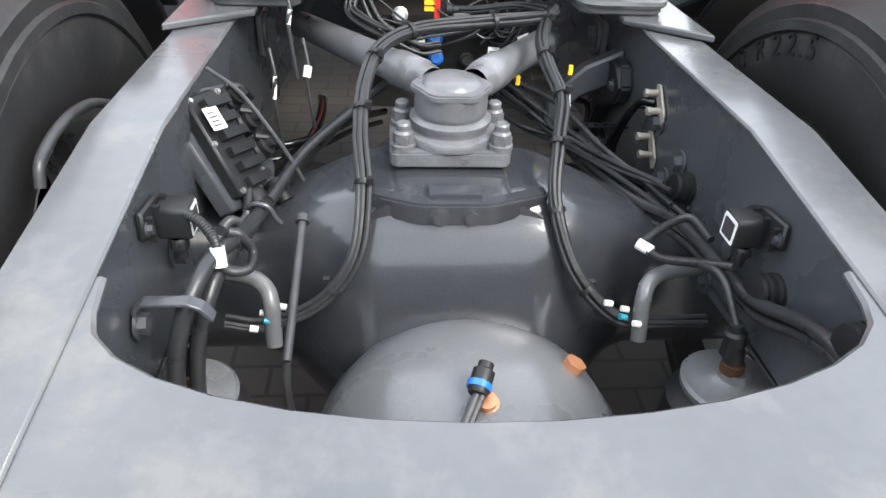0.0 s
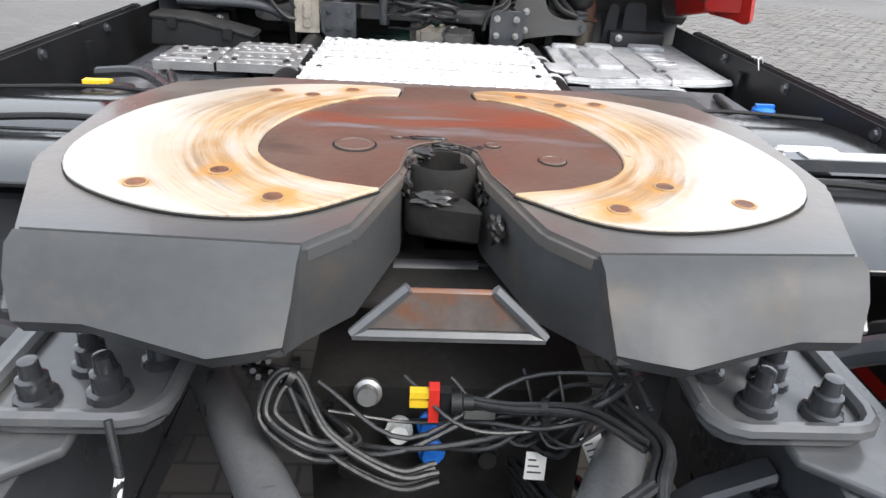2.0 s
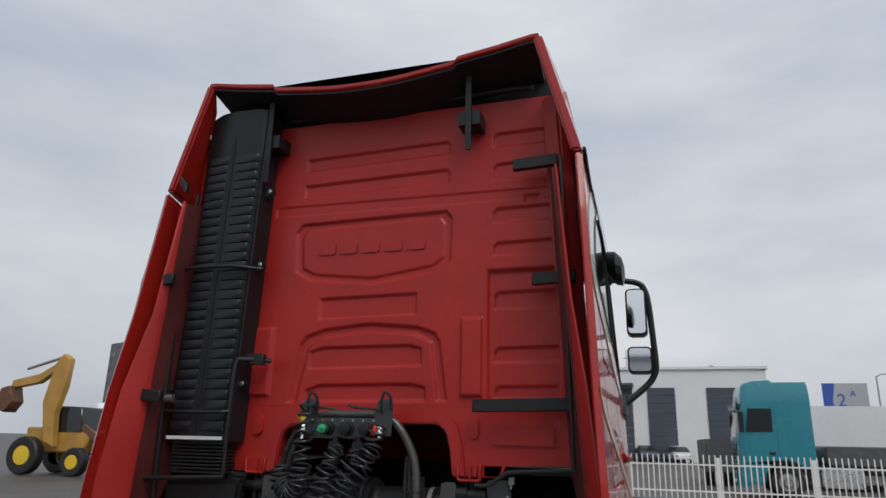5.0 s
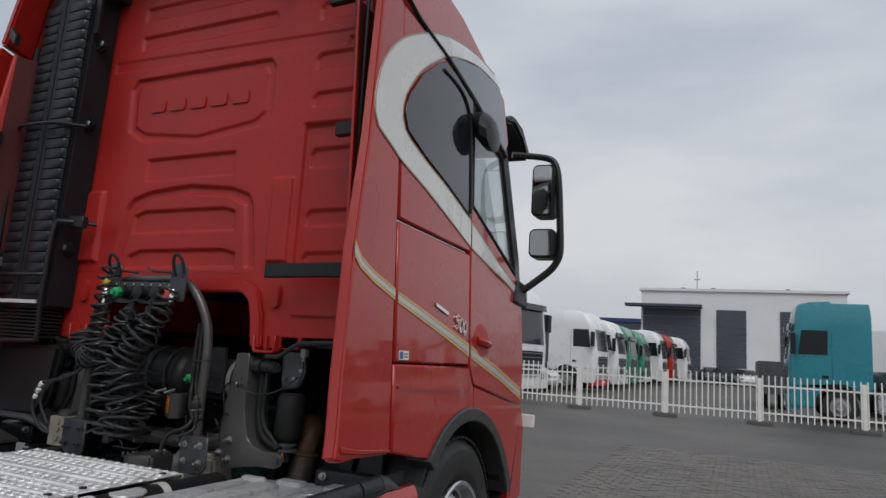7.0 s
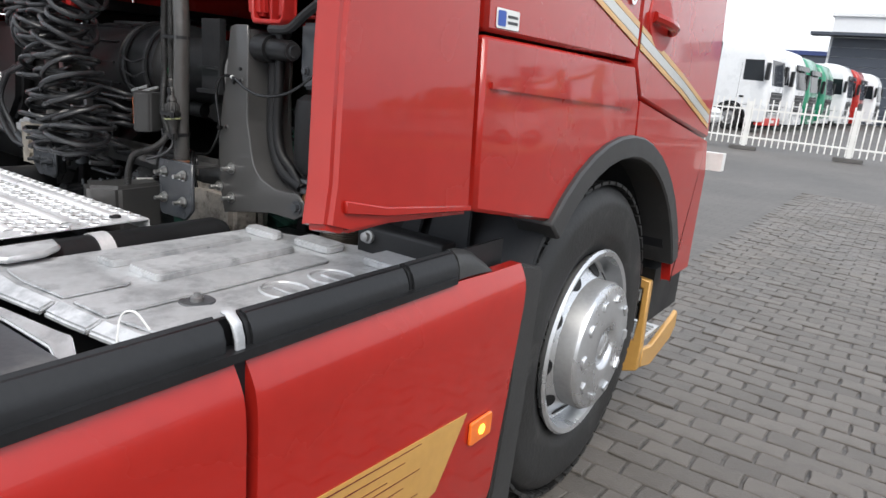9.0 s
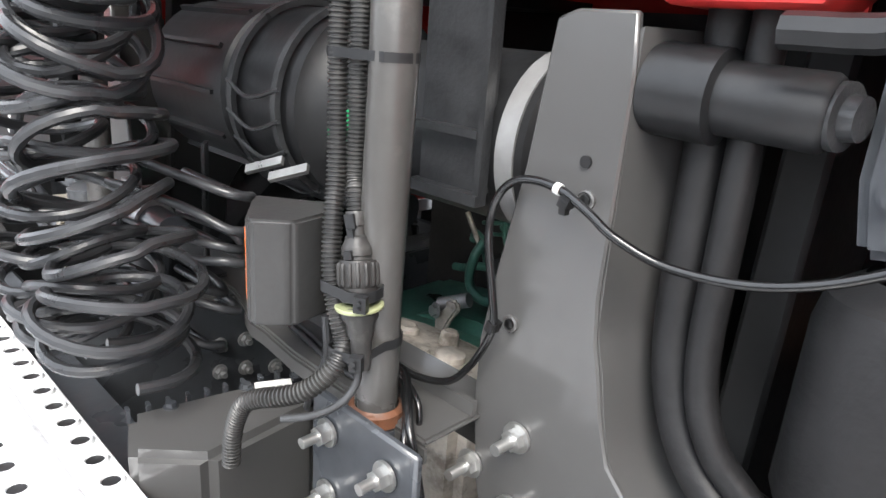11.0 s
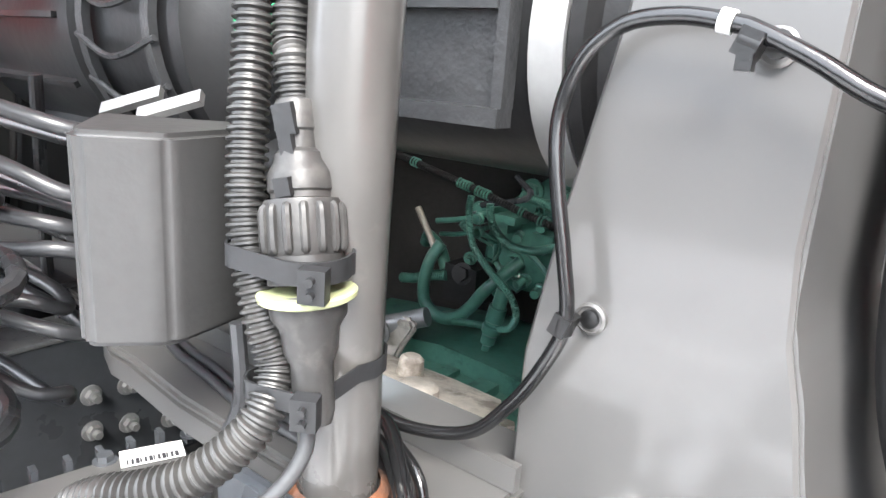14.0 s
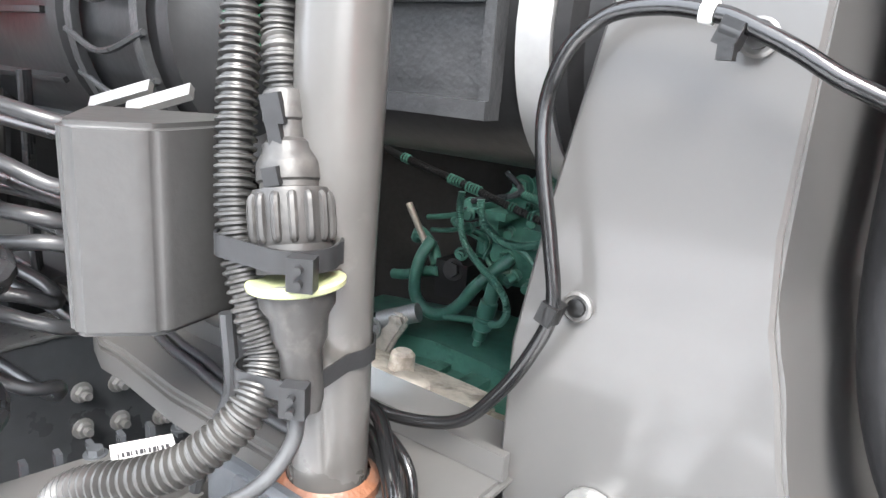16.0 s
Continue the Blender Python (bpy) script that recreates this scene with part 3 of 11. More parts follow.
def rrect(x0, y0, x1, y1, r, n=3):
    return arc(x0 + r, y0 + r, r, 180, 270, n) + arc(x1 - r, y0 + r, r, 270, 360, n) + arc(x1 - r, y1 - r, r, 0, 90, n) + arc(x0 + r, y1 - r, r, 90, 180, n)



# ---- ground ----
def paving_material():
    m = bpy.data.materials.new("paving_far")
    m.use_nodes = True
    t = m.node_tree
    b = t.nodes["Principled BSDF"]
    co = t.nodes.new("ShaderNodeTexCoord")
    br = t.nodes.new("ShaderNodeTexBrick")
    br.inputs["Scale"].default_value = 1.0
    br.inputs["Brick Width"].default_value, br.inputs["Row Height"].default_value = 0.21, 0.105
    br.inputs["Mortar Size"].default_value = 0.006
    br.inputs["Color1"].default_value = (0.092, 0.083, 0.074, 1)
    br.inputs["Color2"].default_value = (0.072, 0.065, 0.058, 1)
    br.inputs["Mortar"].default_value = (0.042, 0.038, 0.034, 1)
    n = t.nodes.new("ShaderNodeTexNoise")
    n.inputs["Scale"].default_value, n.inputs["Detail"].default_value = 0.35, 8.0
    r = t.nodes.new("ShaderNodeMapRange")
    r.inputs["From Min"].default_value, r.inputs["From Max"].default_value = 0.3, 0.7
    r.inputs["To Min"].default_value, r.inputs["To Max"].default_value = 0.62, 1.3
    h = t.nodes.new("ShaderNodeHueSaturation")
    bp = t.nodes.new("ShaderNodeBump")
    bp.inputs["Strength"].default_value, bp.inputs["Distance"].default_value = 0.5, 0.01
    t.links.new(co.outputs["Object"], br.inputs["Vector"])
    t.links.new(co.outputs["Object"], n.inputs["Vector"])
    t.links.new(n.outputs["Fac"], r.inputs["Value"])
    t.links.new(br.outputs["Color"], h.inputs["Color"])
    t.links.new(r.outputs["Result"], h.inputs["Value"])
    t.links.new(h.outputs["Color"], b.inputs["Base Color"])
    t.links.new(br.outputs["Fac"], bp.inputs["Height"])
    bp.invert = True
    t.links.new(bp.outputs["Normal"], b.inputs["Normal"])
    b.inputs["Roughness"].default_value = 0.55
    return m


PAVING = paving_material()
PAVER = mat("paver_concrete", (0.106, 0.094, 0.082), 0.55, 0, 0.30, 1.1, 120, 0.40, second=(0.070, 0.063, 0.055), second_at=0.575, per_object=0.19)
PAVER_REST = mat("paver_concrete_rest", (0.106, 0.094, 0.082), 0.55, 0, 0.30, 1.1, 120, 0.40, second=(0.070, 0.063, 0.055), second_at=0.575, per_island=0.19)
bm = bm_new()
box(bm, (-400, -300, -0.3), (400, 500, -0.008), 0)
ground = tagged(part("ground", bm, PAVING), "grey-brown concrete block paving of a truck yard", "ground", kind="structure")


# ---- fence of the yard ----
def fence_panel(x0, y0, x1, y1, lean=0.0, low=0.0, high=1.25):
    """One palisade panel between two posts, standing on a foot."""
    d = V(x1 - x0, y1 - y0, 0)
    length = d.length
    turn = math.degrees(math.atan2(d.y, d.x))
    f = thing("fence_panel", "white powder-coated steel palisade fence panel on a dark foot", "fence", "yard fence", at=(x0, y0, 0))
    f.rotation_euler = (0, 0, radians(turn))
    bm = bm_new()
    box(bm, (-0.05, -0.04, 0.02), (0.05, 0.04, high - 0.02), 0.006)
    part("post", bm, FENCE_W, f)
    bm = bm_new()
    box(bm, (-0.32, -0.12, 0.0), (0.32, 0.12, 0.09), 0.015)
    part("foot", bm, CONCRETE, f, "dark recycled foot block")
    for z in (low + 0.32, high - 0.22):
        bm = bm_new()
        box(bm, (0.05, -0.02, z - 0.022), (length - 0.05, 0.02, z + 0.022), 0.004)
        part("rail", bm, FENCE_W, f)
    count = max(3, int(length / 0.145))
    slat = None
    for i in range(count):
        x = (i + 0.5) * length / count
        if slat is None:
            bm = bm_new()
            box(bm, (-0.017, -0.028, low + 0.12), (0.017, -0.021, high + 0.05), 0)
            slat = part("slat", bm, FENCE_W, f)
            slat.location.x = x
        else:
            s = new("slat", slat.data)
            s.parent, s.location = f, (x, 0, 0)
            s.rotation_euler = (0, radians(-lean * (0.7 + 0.6 * ((i * 7) % 5) / 4)), 0)
    return f


for i in range(-3, 5):
    xa, xb = -1.85 + 2.42 * i, -1.85 + 2.42 * (i + 1)
    fence_panel(xa, 21.0 + 0.02 * (i % 2), xb, 21.0 + 0.02 * ((i + 1) % 2))
fence_panel(8.0, 20.55, 10.3, 20.62, 5.0)
for i in range(5):
    fence_panel(11.2 + 2.4 * i, 27.0, 13.5 + 2.4 * i, 27.0)


# ---- parked trucks ----
def cab_front(z, high, flat):
    """How far the front of a cab leans back at a height."""
    keys = [(0.4, 0.02), (1.75, 0.0), (high - 0.80, 0.15), (high - 0.62, 0.18), (high - 0.42, 0.20 if flat else 0.30), (high - 0.15, 0.24 if flat else 0.48), (high, 0.32 if flat else 0.80)]
    for (z0, y0), (z1, y1) in zip(keys, keys[1:]):
        if z <= z1:
            return y0 + (y1 - y0) * max(0.0, z - z0) / (z1 - z0)
    return keys[-1][1]


def on_front(bm, x0, x1, z0, z1, w, high, flat, off, thick=0.03, n=10, m=4):
    """A curved sheet that follows the rounded front of a cab."""
    r = 0.30
    rows = []
    for j in range(m + 1):
        z = z0 + (z1 - z0) * j / m
        row = []
        for i in range(n + 1):
            x = x0 + (x1 - x0) * i / n
            over = max(0.0, abs(x) - (w - r))
            row.append((x, cab_front(z, high, flat) + r - math.sqrt(max(0.0, r * r - over * over)) - off, z))
        rows.append(row)
    back = [[bm.verts.new((x, y + thick, z)) for x, y, z in row] for row in rows]
    face = [[bm.verts.new(p) for p in row] for row in rows]
    for j in range(m):
        for i in range(n):
            bm.faces.new((face[j][i], face[j][i + 1], face[j + 1][i + 1], face[j + 1][i]))
            bm.faces.new((back[j][i], back[j + 1][i], back[j + 1][i + 1], back[j][i + 1]))
    rim = face[0] + [r_[-1] for r_ in face[1:-1]] + face[-1][::-1] + [r_[0] for r_ in face[-2:0:-1]]
    rib = back[0] + [r_[-1] for r_ in back[1:-1]] + back[-1][::-1] + [r_[0] for r_ in back[-2:0:-1]]
    for i in range(len(rim)):
        k = (i + 1) % len(rim)
        bm.faces.new((rim[i], rib[i], rib[k], rim[k]))
    bmesh.ops.recalc_face_normals(bm, faces=bm.faces)


def parked_truck(x, y, turn, paint, label, high=3.6, chassis=4.0, flat=False, bumper=None, visor=True):
    """A tractor unit whose front looks along its own -y."""
    tr = thing("parked_truck", label, "truck", "parked trucks", at=(x, y, 0))
    tr.rotation_euler = (0, 0, radians(turn))
    w = 1.23
    bm = bm_new()
    rings = []
    for z in (1.05, 1.75, high - 0.80, high - 0.62, high - 0.42, high - 0.15, high - 0.04, high):
        k = max(0.0, z - (high - 0.5)) / 0.5
        half = w - (0.05 if flat else 0.11) * k * k
        yf = cab_front(z, high, flat) + (0.06 if z == high else 0)
        back = 2.25 - 0.05 * k * k
        rings.append([(half, back, z), (-half, back, z)] + [(p[0], p[1], z) for p in arc(-half + 0.25, yf + 0.25, 0.25, 180, 270, 5) + arc(half - 0.25, yf + 0.25, 0.25, 270, 360, 5)])
    loft(bm, rings)
    part("cab", bm, paint, tr)
    bm = bm_new()
    side = [(0.06, 0.42), (0.0, 0.60), (0.0, 1.06), (2.22, 1.06), (2.22, 0.95)] + arc(1.38, 0.5, 0.64, 38, 160, 8) + [(0.72, 0.40)]
    prism(bm, side, "x", -w, w, 0.03, 2)
    part("lower_cab", bm, paint, tr)
    bm = bm_new()
    on_front(bm, -w + 0.10, w - 0.10, 1.86, high - 0.82, w, high, flat, 0.012)
    part("windscreen", bm, GLASS_DARK, tr, "dark windscreen")
    if visor:
        bm = bm_new()
        on_front(bm, -w + 0.12, w - 0.12, high - 0.86, high - 0.64, w, high, flat, 0.16, 0.05)
        part("sun_visor", bm, GLASS_DARK, tr, "dark sun visor")
    for z0, z1, half in ((1.16, 1.62, 0.82), (0.66, 1.08, 0.68)):
        bm = bm_new()
        on_front(bm, -half, half, z0, z1, w, high, flat, 0.014, n=4, m=1)
        grille = part("grille", bm, BLACK_PLASTIC, tr, "dark grille")
        for i in range(3):
            bm = bm_new()
            zz = z0 + (i + 0.5) * (z1 - z0) / 3
            box(bm, (-half + 0.04, -0.03, zz - 0.012), (half - 0.04, 0.0, zz + 0.012), 0.003)
            part("grille_bar", bm, STEEL_DULL, grille)
    bm = bm_new()
    box(bm, (-w + 0.05, -0.03, 0.30), (w - 0.05, 0.35, 0.58), 0.07, 2)
    part("bumper", bm, bumper or paint, tr)
    bm = bm_new()
    box(bm, (-0.26, -0.05, 0.40), (0.26, -0.028, 0.51), 0.004)
    part("number_board", bm, LABEL, tr)
    for s in (-1, 1):
        bm = bm_new()
        on_front(bm, *sorted((s * 0.78, s * (w - 0.05))), 0.62, 0.86, w, high, flat, 0.02, n=4, m=1)
        part("headlight", bm, MIRROR, tr, "clear headlight")
        bm = bm_new()
        prism(bm, [(0.28, 2.0), (1.08, 2.02), (1.10, high - 0.84), (0.38, high - 0.84)], "x", s * (w - 0.01), s * (w + 0.008), 0.002)
        part("side_window", bm, GLASS_DARK, tr, "dark side window")
        bm = bm_new()
        prism(bm, [(1.19, 0.98), (1.20, 0.98), (1.20, high - 0.9), (1.19, high - 0.9)], "x", s * (w - 0.01), s * (w + 0.003))
        part("door_joint", bm, LINER_BLACK, tr)
        bm = bm_new()
        box(bm, (s * (w - 0.01), 0.92, 1.32), (s * (w + 0.02), 1.10, 1.40), 0.006)
        part("door_handle", bm, BLACK_PLASTIC, tr)
        bm = bm_new()
        box(bm, (s * (w + 0.06), 0.06, high - 1.60), (s * (w + 0.28), 0.20, high - 0.95), 0.04, 2)
        mirror = part("mirror", bm, BLACK_PLASTIC, tr, "black mirror housing")
        bm = bm_new()
        box(bm, (s * (w - 0.06), 0.12, high - 1.00), (s * (w + 0.2), 0.17, high - 0.94), 0.01)
        part("arm", bm, BLACK_PLASTIC, mirror)
        bm = bm_new()
        ring = arc(1.38, 0.5, 0.66, 2, 178, 14) + arc(1.38, 0.5, 0.58, 178, 2, 14)
        prism(bm, ring, "x", s * (w - 0.30), s * (w + 0.012))
        part("wheel_arch", bm, BLACK_PLASTIC, tr, "black wheel arch")
        for yy in (1.38, 1.35 + chassis - 0.4):
            wheel = part("wheel", wheel_bm(s, 0.50, 0.16), TYRE, tr, "black tyre")
            wheel.location = (s * (w - 0.17), yy, 0.50)
            bm = bm_new()
            lathe(bm, [(0.0, 0.02), (0.12, 0.05), (0.14, 0.0), (0.24, -0.02), (0.285, 0.03), (0.285, 0.0)], (s * 0.15, 0, 0), (s, 0, 0), 16, False)
            part("rim", bm, STEEL_DULL, wheel, "grey steel rim")
        bm = bm_new()
        box(bm, (s * 0.34, 2.1, 0.75), (s * 0.43, 1.4 + chassis, 1.0), 0.01)
        part("chassis_rail", bm, FRAME, tr)
        bm = bm_new()
        prism(bm, rrect(2.35, 0.35, 3.55, 0.95, 0.12), "x", s * 0.5, s * 1.15, 0.02)
        part("tank", bm, RIM if s > 0 else BLACK_PLASTIC, tr)
    bm = bm_new()
    if flat:
        prism(bm, [(0.50, high - 0.02), (0.62, high + 0.10), (1.25, high + 0.14), (1.34, high - 0.02)], "x", -0.45, 0.45, 0.02)
        part("roof_hatch", bm, paint, tr, "raised roof hatch")
    else:
        prism(bm, [(1.05, high - 0.04), (1.25, high + 0.06), (1.7, high + 0.07), (1.8, high - 0.02)], "x", -0.5, 0.5, 0.02)
        part("roof_hatch", bm, paint, tr)
    return tr


def parked_car(x, y, turn, paint, label):
    """A small car whose front looks along its own -y."""
    c = thing("parked_car", label, "car", "parked cars", at=(x, y, 0))
    c.rotation_euler = (0, 0, radians(turn))
    bm = bm_new()
    prism(bm, [(0.05, 0.30), (-0.02, 0.60), (0.12, 0.80), (1.0, 0.98), (4.0, 1.02), (4.12, 0.75), (4.08, 0.32)], "x", -0.86, 0.86, 0.09, 2)
    part("body", bm, paint, c)
    bm = bm_new()
    rings = []
    for z, y0, y1, half in ((0.94, 0.95, 4.0, 0.84), (1.2, 1.32, 3.86, 0.76), (1.42, 1.75, 3.6, 0.66), (1.47, 2.0, 3.4, 0.58)):
        rings.append([(p[0], p[1], z) for p in rrect(-half, y0, half, y1, 0.14, 3)])
    loft(bm, rings)
    part("cabin", bm, GLASS_DARK, c, "dark glazed cabin")
    bm = bm_new()
    prism(bm, rrect(-0.62, 1.9, 0.62, 3.5, 0.14), "z", 1.44, 1.49, 0.015)
    part("roof", bm, paint, c)
    for s in (-1, 1):
        bm = bm_new()
        box(bm, (s * 0.52, -0.02, 0.60), (s * 0.82, 0.10, 0.74), 0.02)
        part("headlight", bm, MIRROR, c, "clear headlight")
        for yy in (0.75, 3.35):
            wheel = part("wheel", wheel_bm(s, 0.31, 0.10), TYRE, c)
            wheel.location = (s * 0.78, yy, 0.31)
            bm = bm_new()
            lathe(bm, [(0, 0.02), (0.17, 0.0), (0.19, -0.03)], (s * 0.09, 0, 0), (s, 0, 0), 12, False)
            part("rim", bm, RIM, wheel, "silver rim")
    return c


def wheel_bm(s, r, half):
    bm = bm_new()
    lathe(bm, [(r * 0.55, -half), (r * 0.62, -half - 0.01), (r * 0.93, -half), (r, -half * 0.75), (r, half * 0.75), (r * 0.93, half), (r * 0.62, half + 0.01), (r * 0.55, half)], (0, 0, 0), (1, 0, 0), 24, False)
    return bm


for px, py, turn, paint, txt, tall, bump, vis in (
        (-4.3, 24.2, 76, TRUCK_W, "white tractor unit with black sun visor behind the fence", 3.95, None, True),
        (-3.3, 32.7, 86, TRUCK_W, "white tractor unit with high roof and red bumper", 3.65, RED_PLUG, False),
        (-3.1, 37.2, 86, TRUCK_W, "white tractor unit parked in the row", 3.55, None, True),
        (-3.1, 41.6, 86, TRUCK_G, "green tractor unit parked in the row", 3.55, TRUCK_G, True),
        (-2.9, 46.2, 86, TRUCK_G, "green tractor unit with white bumper in the row", 3.5, TRUCK_W, False),
        (-2.3, 51.0, 86, TRUCK_W, "white tractor unit parked in the far row", 3.75, None, True),
        (-2.0, 56.0, 86, RED, "red tractor unit parked in the far row", 3.75, None, True),
        (-1.3, 61.0, 86, TRUCK_W, "white tractor unit at the end of the row", 3.75, None, False)):
    parked_truck(px, py, turn, paint, txt, tall, 4.0, False, bump, vis)
for px, py, turn, txt, tall, vis, low in (
        (-24.65, 35.25, 90, "white tractor unit with black grille across the yard", 3.65, False, True),
        (-21.7, 38.3, 90, "white tractor unit with high roof across the yard", 3.95, True, False),
        (-31.4, 37.0, 60, "white tractor unit with roof lamps across the yard", 3.6, True, False),
        (-35.0, 39.5, 60, "white tractor unit with dark visor across the yard", 3.6, True, False)):
    parked_truck(px, py, turn, TRUCK_W, txt, tall, 4.0, low, None, vis)
parked_car(-4.6, 28.9, 80, TRUCK_W, "small white car parked between two tractor units")
parked_car(0.55, 66.4, 10, CLAD, "small dark car parked before the hall")
parked_car(3.45, 66.2, 10, TRUCK_W, "small white car parked before the hall")
teal = parked_truck(3.88, 25.6, -90, TEAL, "teal tractor unit with flat roof and a dark load bed", 3.6, 5.5, True)
bm = bm_new()
prism(bm, rrect(2.55, 1.02, 5.55, 1.62, 0.12), "x", -1.2, 1.2, 0.03)
part("load_bed", bm, LID_GREY, teal, "dark covered load bed")
for i in range(4):
    bm = bm_new()
    prism(bm, rrect(2.62 + 0.68 * i, 0.40, 3.24 + 0.68 * i, 0.94, 0.10), "x", -1.22, -0.70, 0.03)
    part("side_tank", bm, RIM, teal, "pale metal side tank")
flat = thing("flat_trailer", "dark low trailer parked behind the teal truck", "trailer", at=(3.2, 30.2, 0))
bm = bm_new()
box(bm, (0.0, 0, 0.55), (1.0, 6.0, 1.82), 0.05)
part("bed", bm, LID_GREY, flat)
for dx in (0.15, 0.85):
    w = part("wheel", wheel_bm(1, 0.48, 0.16), TYRE, flat)
    w.location = (dx, 0.8, 0.48)


# ---- buildings ----
def white_hall():
    b = thing("warehouse", "white rendered hall with dark sectional doors and a flat roof", "building")
    bm = bm_new()
    box(bm, (-6.4, 70, 0), (11.4, 95, 8.7), 0.05)
    part("wall", bm, WALL_W, b)
    bm = bm_new()
    box(bm, (-6.6, 69.8, 8.7), (11.6, 95.2, 8.95), 0.03)
    part("roof", bm, WALL_W, b, "white roof edge")
    bm = bm_new()
    box(bm, (-7.8, 68.4, 7.05), (-0.7, 70, 7.3), 0.03)
    part("canopy", bm, CLAD, b, "dark canopy")
    for x0, x1 in ((-6.2, -0.85), (0.55, 3.15), (6.0, 8.6)):
        d = None
        for i in range(9):
            bm = bm_new()
            box(bm, (x0, 69.93, 0.05 + 0.77 * i), (x1, 69.985, 0.79 + 0.77 * i), 0.012)
            part("door_panel", bm, CLAD, b)
    for x in (-2.6, 0.2, 6.8):
        bm = bm_new()
        cyl(bm, (x, 72, 8.9), (x, 72, 9.25), 0.22, seg=10)
        part("roof_vent", bm, CONCRETE, b)
    bm = bm_new()
    cyl(bm, (-1.4, 74, 8.9), (-1.4, 74, 11.2), 0.05, seg=6)
    box(bm, (-1.7, 73.95, 10.3), (-1.1, 74.05, 10.4), 0)
    part("mast", bm, STEEL, b)
    return b


def tower(x, y, turn, w, d, hgt, signs):
    b = thing("tower_block", "dark grey clad tower block with scattered small windows", "building", "tower blocks", at=(x, y, 0))
    b.rotation_euler = (0, 0, radians(turn))
    bm = bm_new()
    box(bm, (-w / 2, -d / 2, 0), (w / 2, d / 2, hgt), 0.1)
    part("wall", bm, TOWER, b)
    bm = bm_new()
    box(bm, (-0.3, -d / 2 + 0.9, hgt), (w / 2 - 0.4, d / 2 - 0.4, hgt + 1.1), 0.1)
    part("plant_room", bm, CLAD, b)
    rnd = random.Random(int(x))
    for face, across, rows in ((0, w, (0.93, 0.86, 0.76, 0.66, 0.55, 0.42, 0.30)), (1, d, (0.90, 0.74, 0.62, 0.48, 0.36))):
        for j, row in enumerate(rows):
            for col in range(11):
                if rnd.random() < (0.26 if face == 0 else (0.75, 0.62, 0.1, 0.16, 0.2)[j]):
                    u = ((col + 0.5) / 11 - 0.5) * across
                    z = hgt * row
                    wide = 0.45 if rnd.random() < 0.15 else 0.13
                    bm = bm_new()
                    if face == 0:
                        box(bm, (u - wide, -d / 2 - 0.05, z), (u + wide, -d / 2 - 0.01, z + 0.8), 0)
                    else:
                        box(bm, (w / 2 + 0.01, u - wide, z), (w / 2 + 0.05, u + wide, z + 0.8), 0)
                    part("window", bm, SENSOR_GREY if rnd.random() < 0.7 else GLASS_DARK, b)
    for inset, z, red in signs:
        bm = bm_new()
        box(bm, (w / 2 - inset - 2.4, -d / 2 - 0.2, z), (w / 2 - inset, -d / 2 - 0.06, z + 1.05), 0)
        sign = part("sign", bm, LABEL, b, "white sign with a bar")
        bm = bm_new()
        box(bm, (w / 2 - inset - 2.1, -d / 2 - 0.25, z + 0.22), (w / 2 - inset - 0.3, -d / 2 - 0.21, z + 0.5), 0)
        part("sign_bar", bm, RED_PLUG if red else LABEL_INK, sign)
    return b


white_hall()
tower(-94.9, 111.2, -21.6, 13, 10.3, 18.8, ((0.5, 13.0, True),))
tower(-67.8, 112.5, -21.6, 10.7, 12, 18.2, ((0.3, 15.0, True), (7.9, 9.8, False)))
b = thing("far_hall", "low dark blue hall behind the truck row", "building", at=(-16.0, 96, 0))
bm = bm_new()
box(bm, (-14.0, 0, 0), (8.0, 14, 7.0), 0.05)
part("wall", bm, CLAD, b)
bm = bm_new()
box(bm, (-14.2, -0.2, 7.0), (8.2, 14.2, 7.5), 0.05)
part("roof", bm, FAR_BLUE, b, "blue roof edge")

# the hall at the back is unseen, added to block sky near the horizon
for name_at, size, txt in (((62, -30, 0), (20, 75, 8.0), "pale grey hall along the side of the yard"), ((-60, -75, 0), (95, 20, 9.0), "unseen pale grey hall added behind the yard to cut low sky light")):
    b = thing("yard_hall", txt, "building", at=name_at)
    bm = bm_new()
    box(bm, (0, 0, 0), size, 0.05)
    part("wall", bm, WALL_W, b)
    bm = bm_new()
    box(bm, (-0.2, -0.2, size[2]), (size[0] + 0.2, size[1] + 0.2, size[2] + 0.4), 0.05)
    part("roof", bm, CLAD, b, "dark roof edge")

# the white trailer and the sign at the gate
b = thing("box_trailer", "white box trailer parked behind the fence", "trailer")
bm = bm_new()
box(bm, (6.4, 30.0, 1.0), (12.1, 38.0, 3.15), 0.04)
part("body", bm, WALL_W, b)
bm = bm_new()
box(bm, (6.6, 30.1, 0.55), (11.9, 37.9, 0.98), 0.04)
part("underframe", bm, FRAME, b)
for x in (7.4, 8.7, 10.0):
    w = part("wheel", wheel_bm(1, 0.52, 0.19), TYRE, b)
    w.location, w.rotation_euler = (x, 30.3, 0.52), (0, 0, radians(90))
sign = thing("gate_sign", "grey and blue gate number board on two posts", "sign", at=(10.82, 40.0, 0))
bm = bm_new()
box(bm, (-1.05, 0, 3.40), (1.05, 0.06, 4.85), 0.01)
part("board", bm, SIGN_GREY, sign)
bm = bm_new()
prism(bm, [(-1.05, 3.40), (-0.50, 3.40), (-0.62, 3.9), (-0.45, 4.85), (-1.05, 4.85)], "y", -0.012, -0.002)
part("blue_field", bm, LABEL_BLUE, sign)
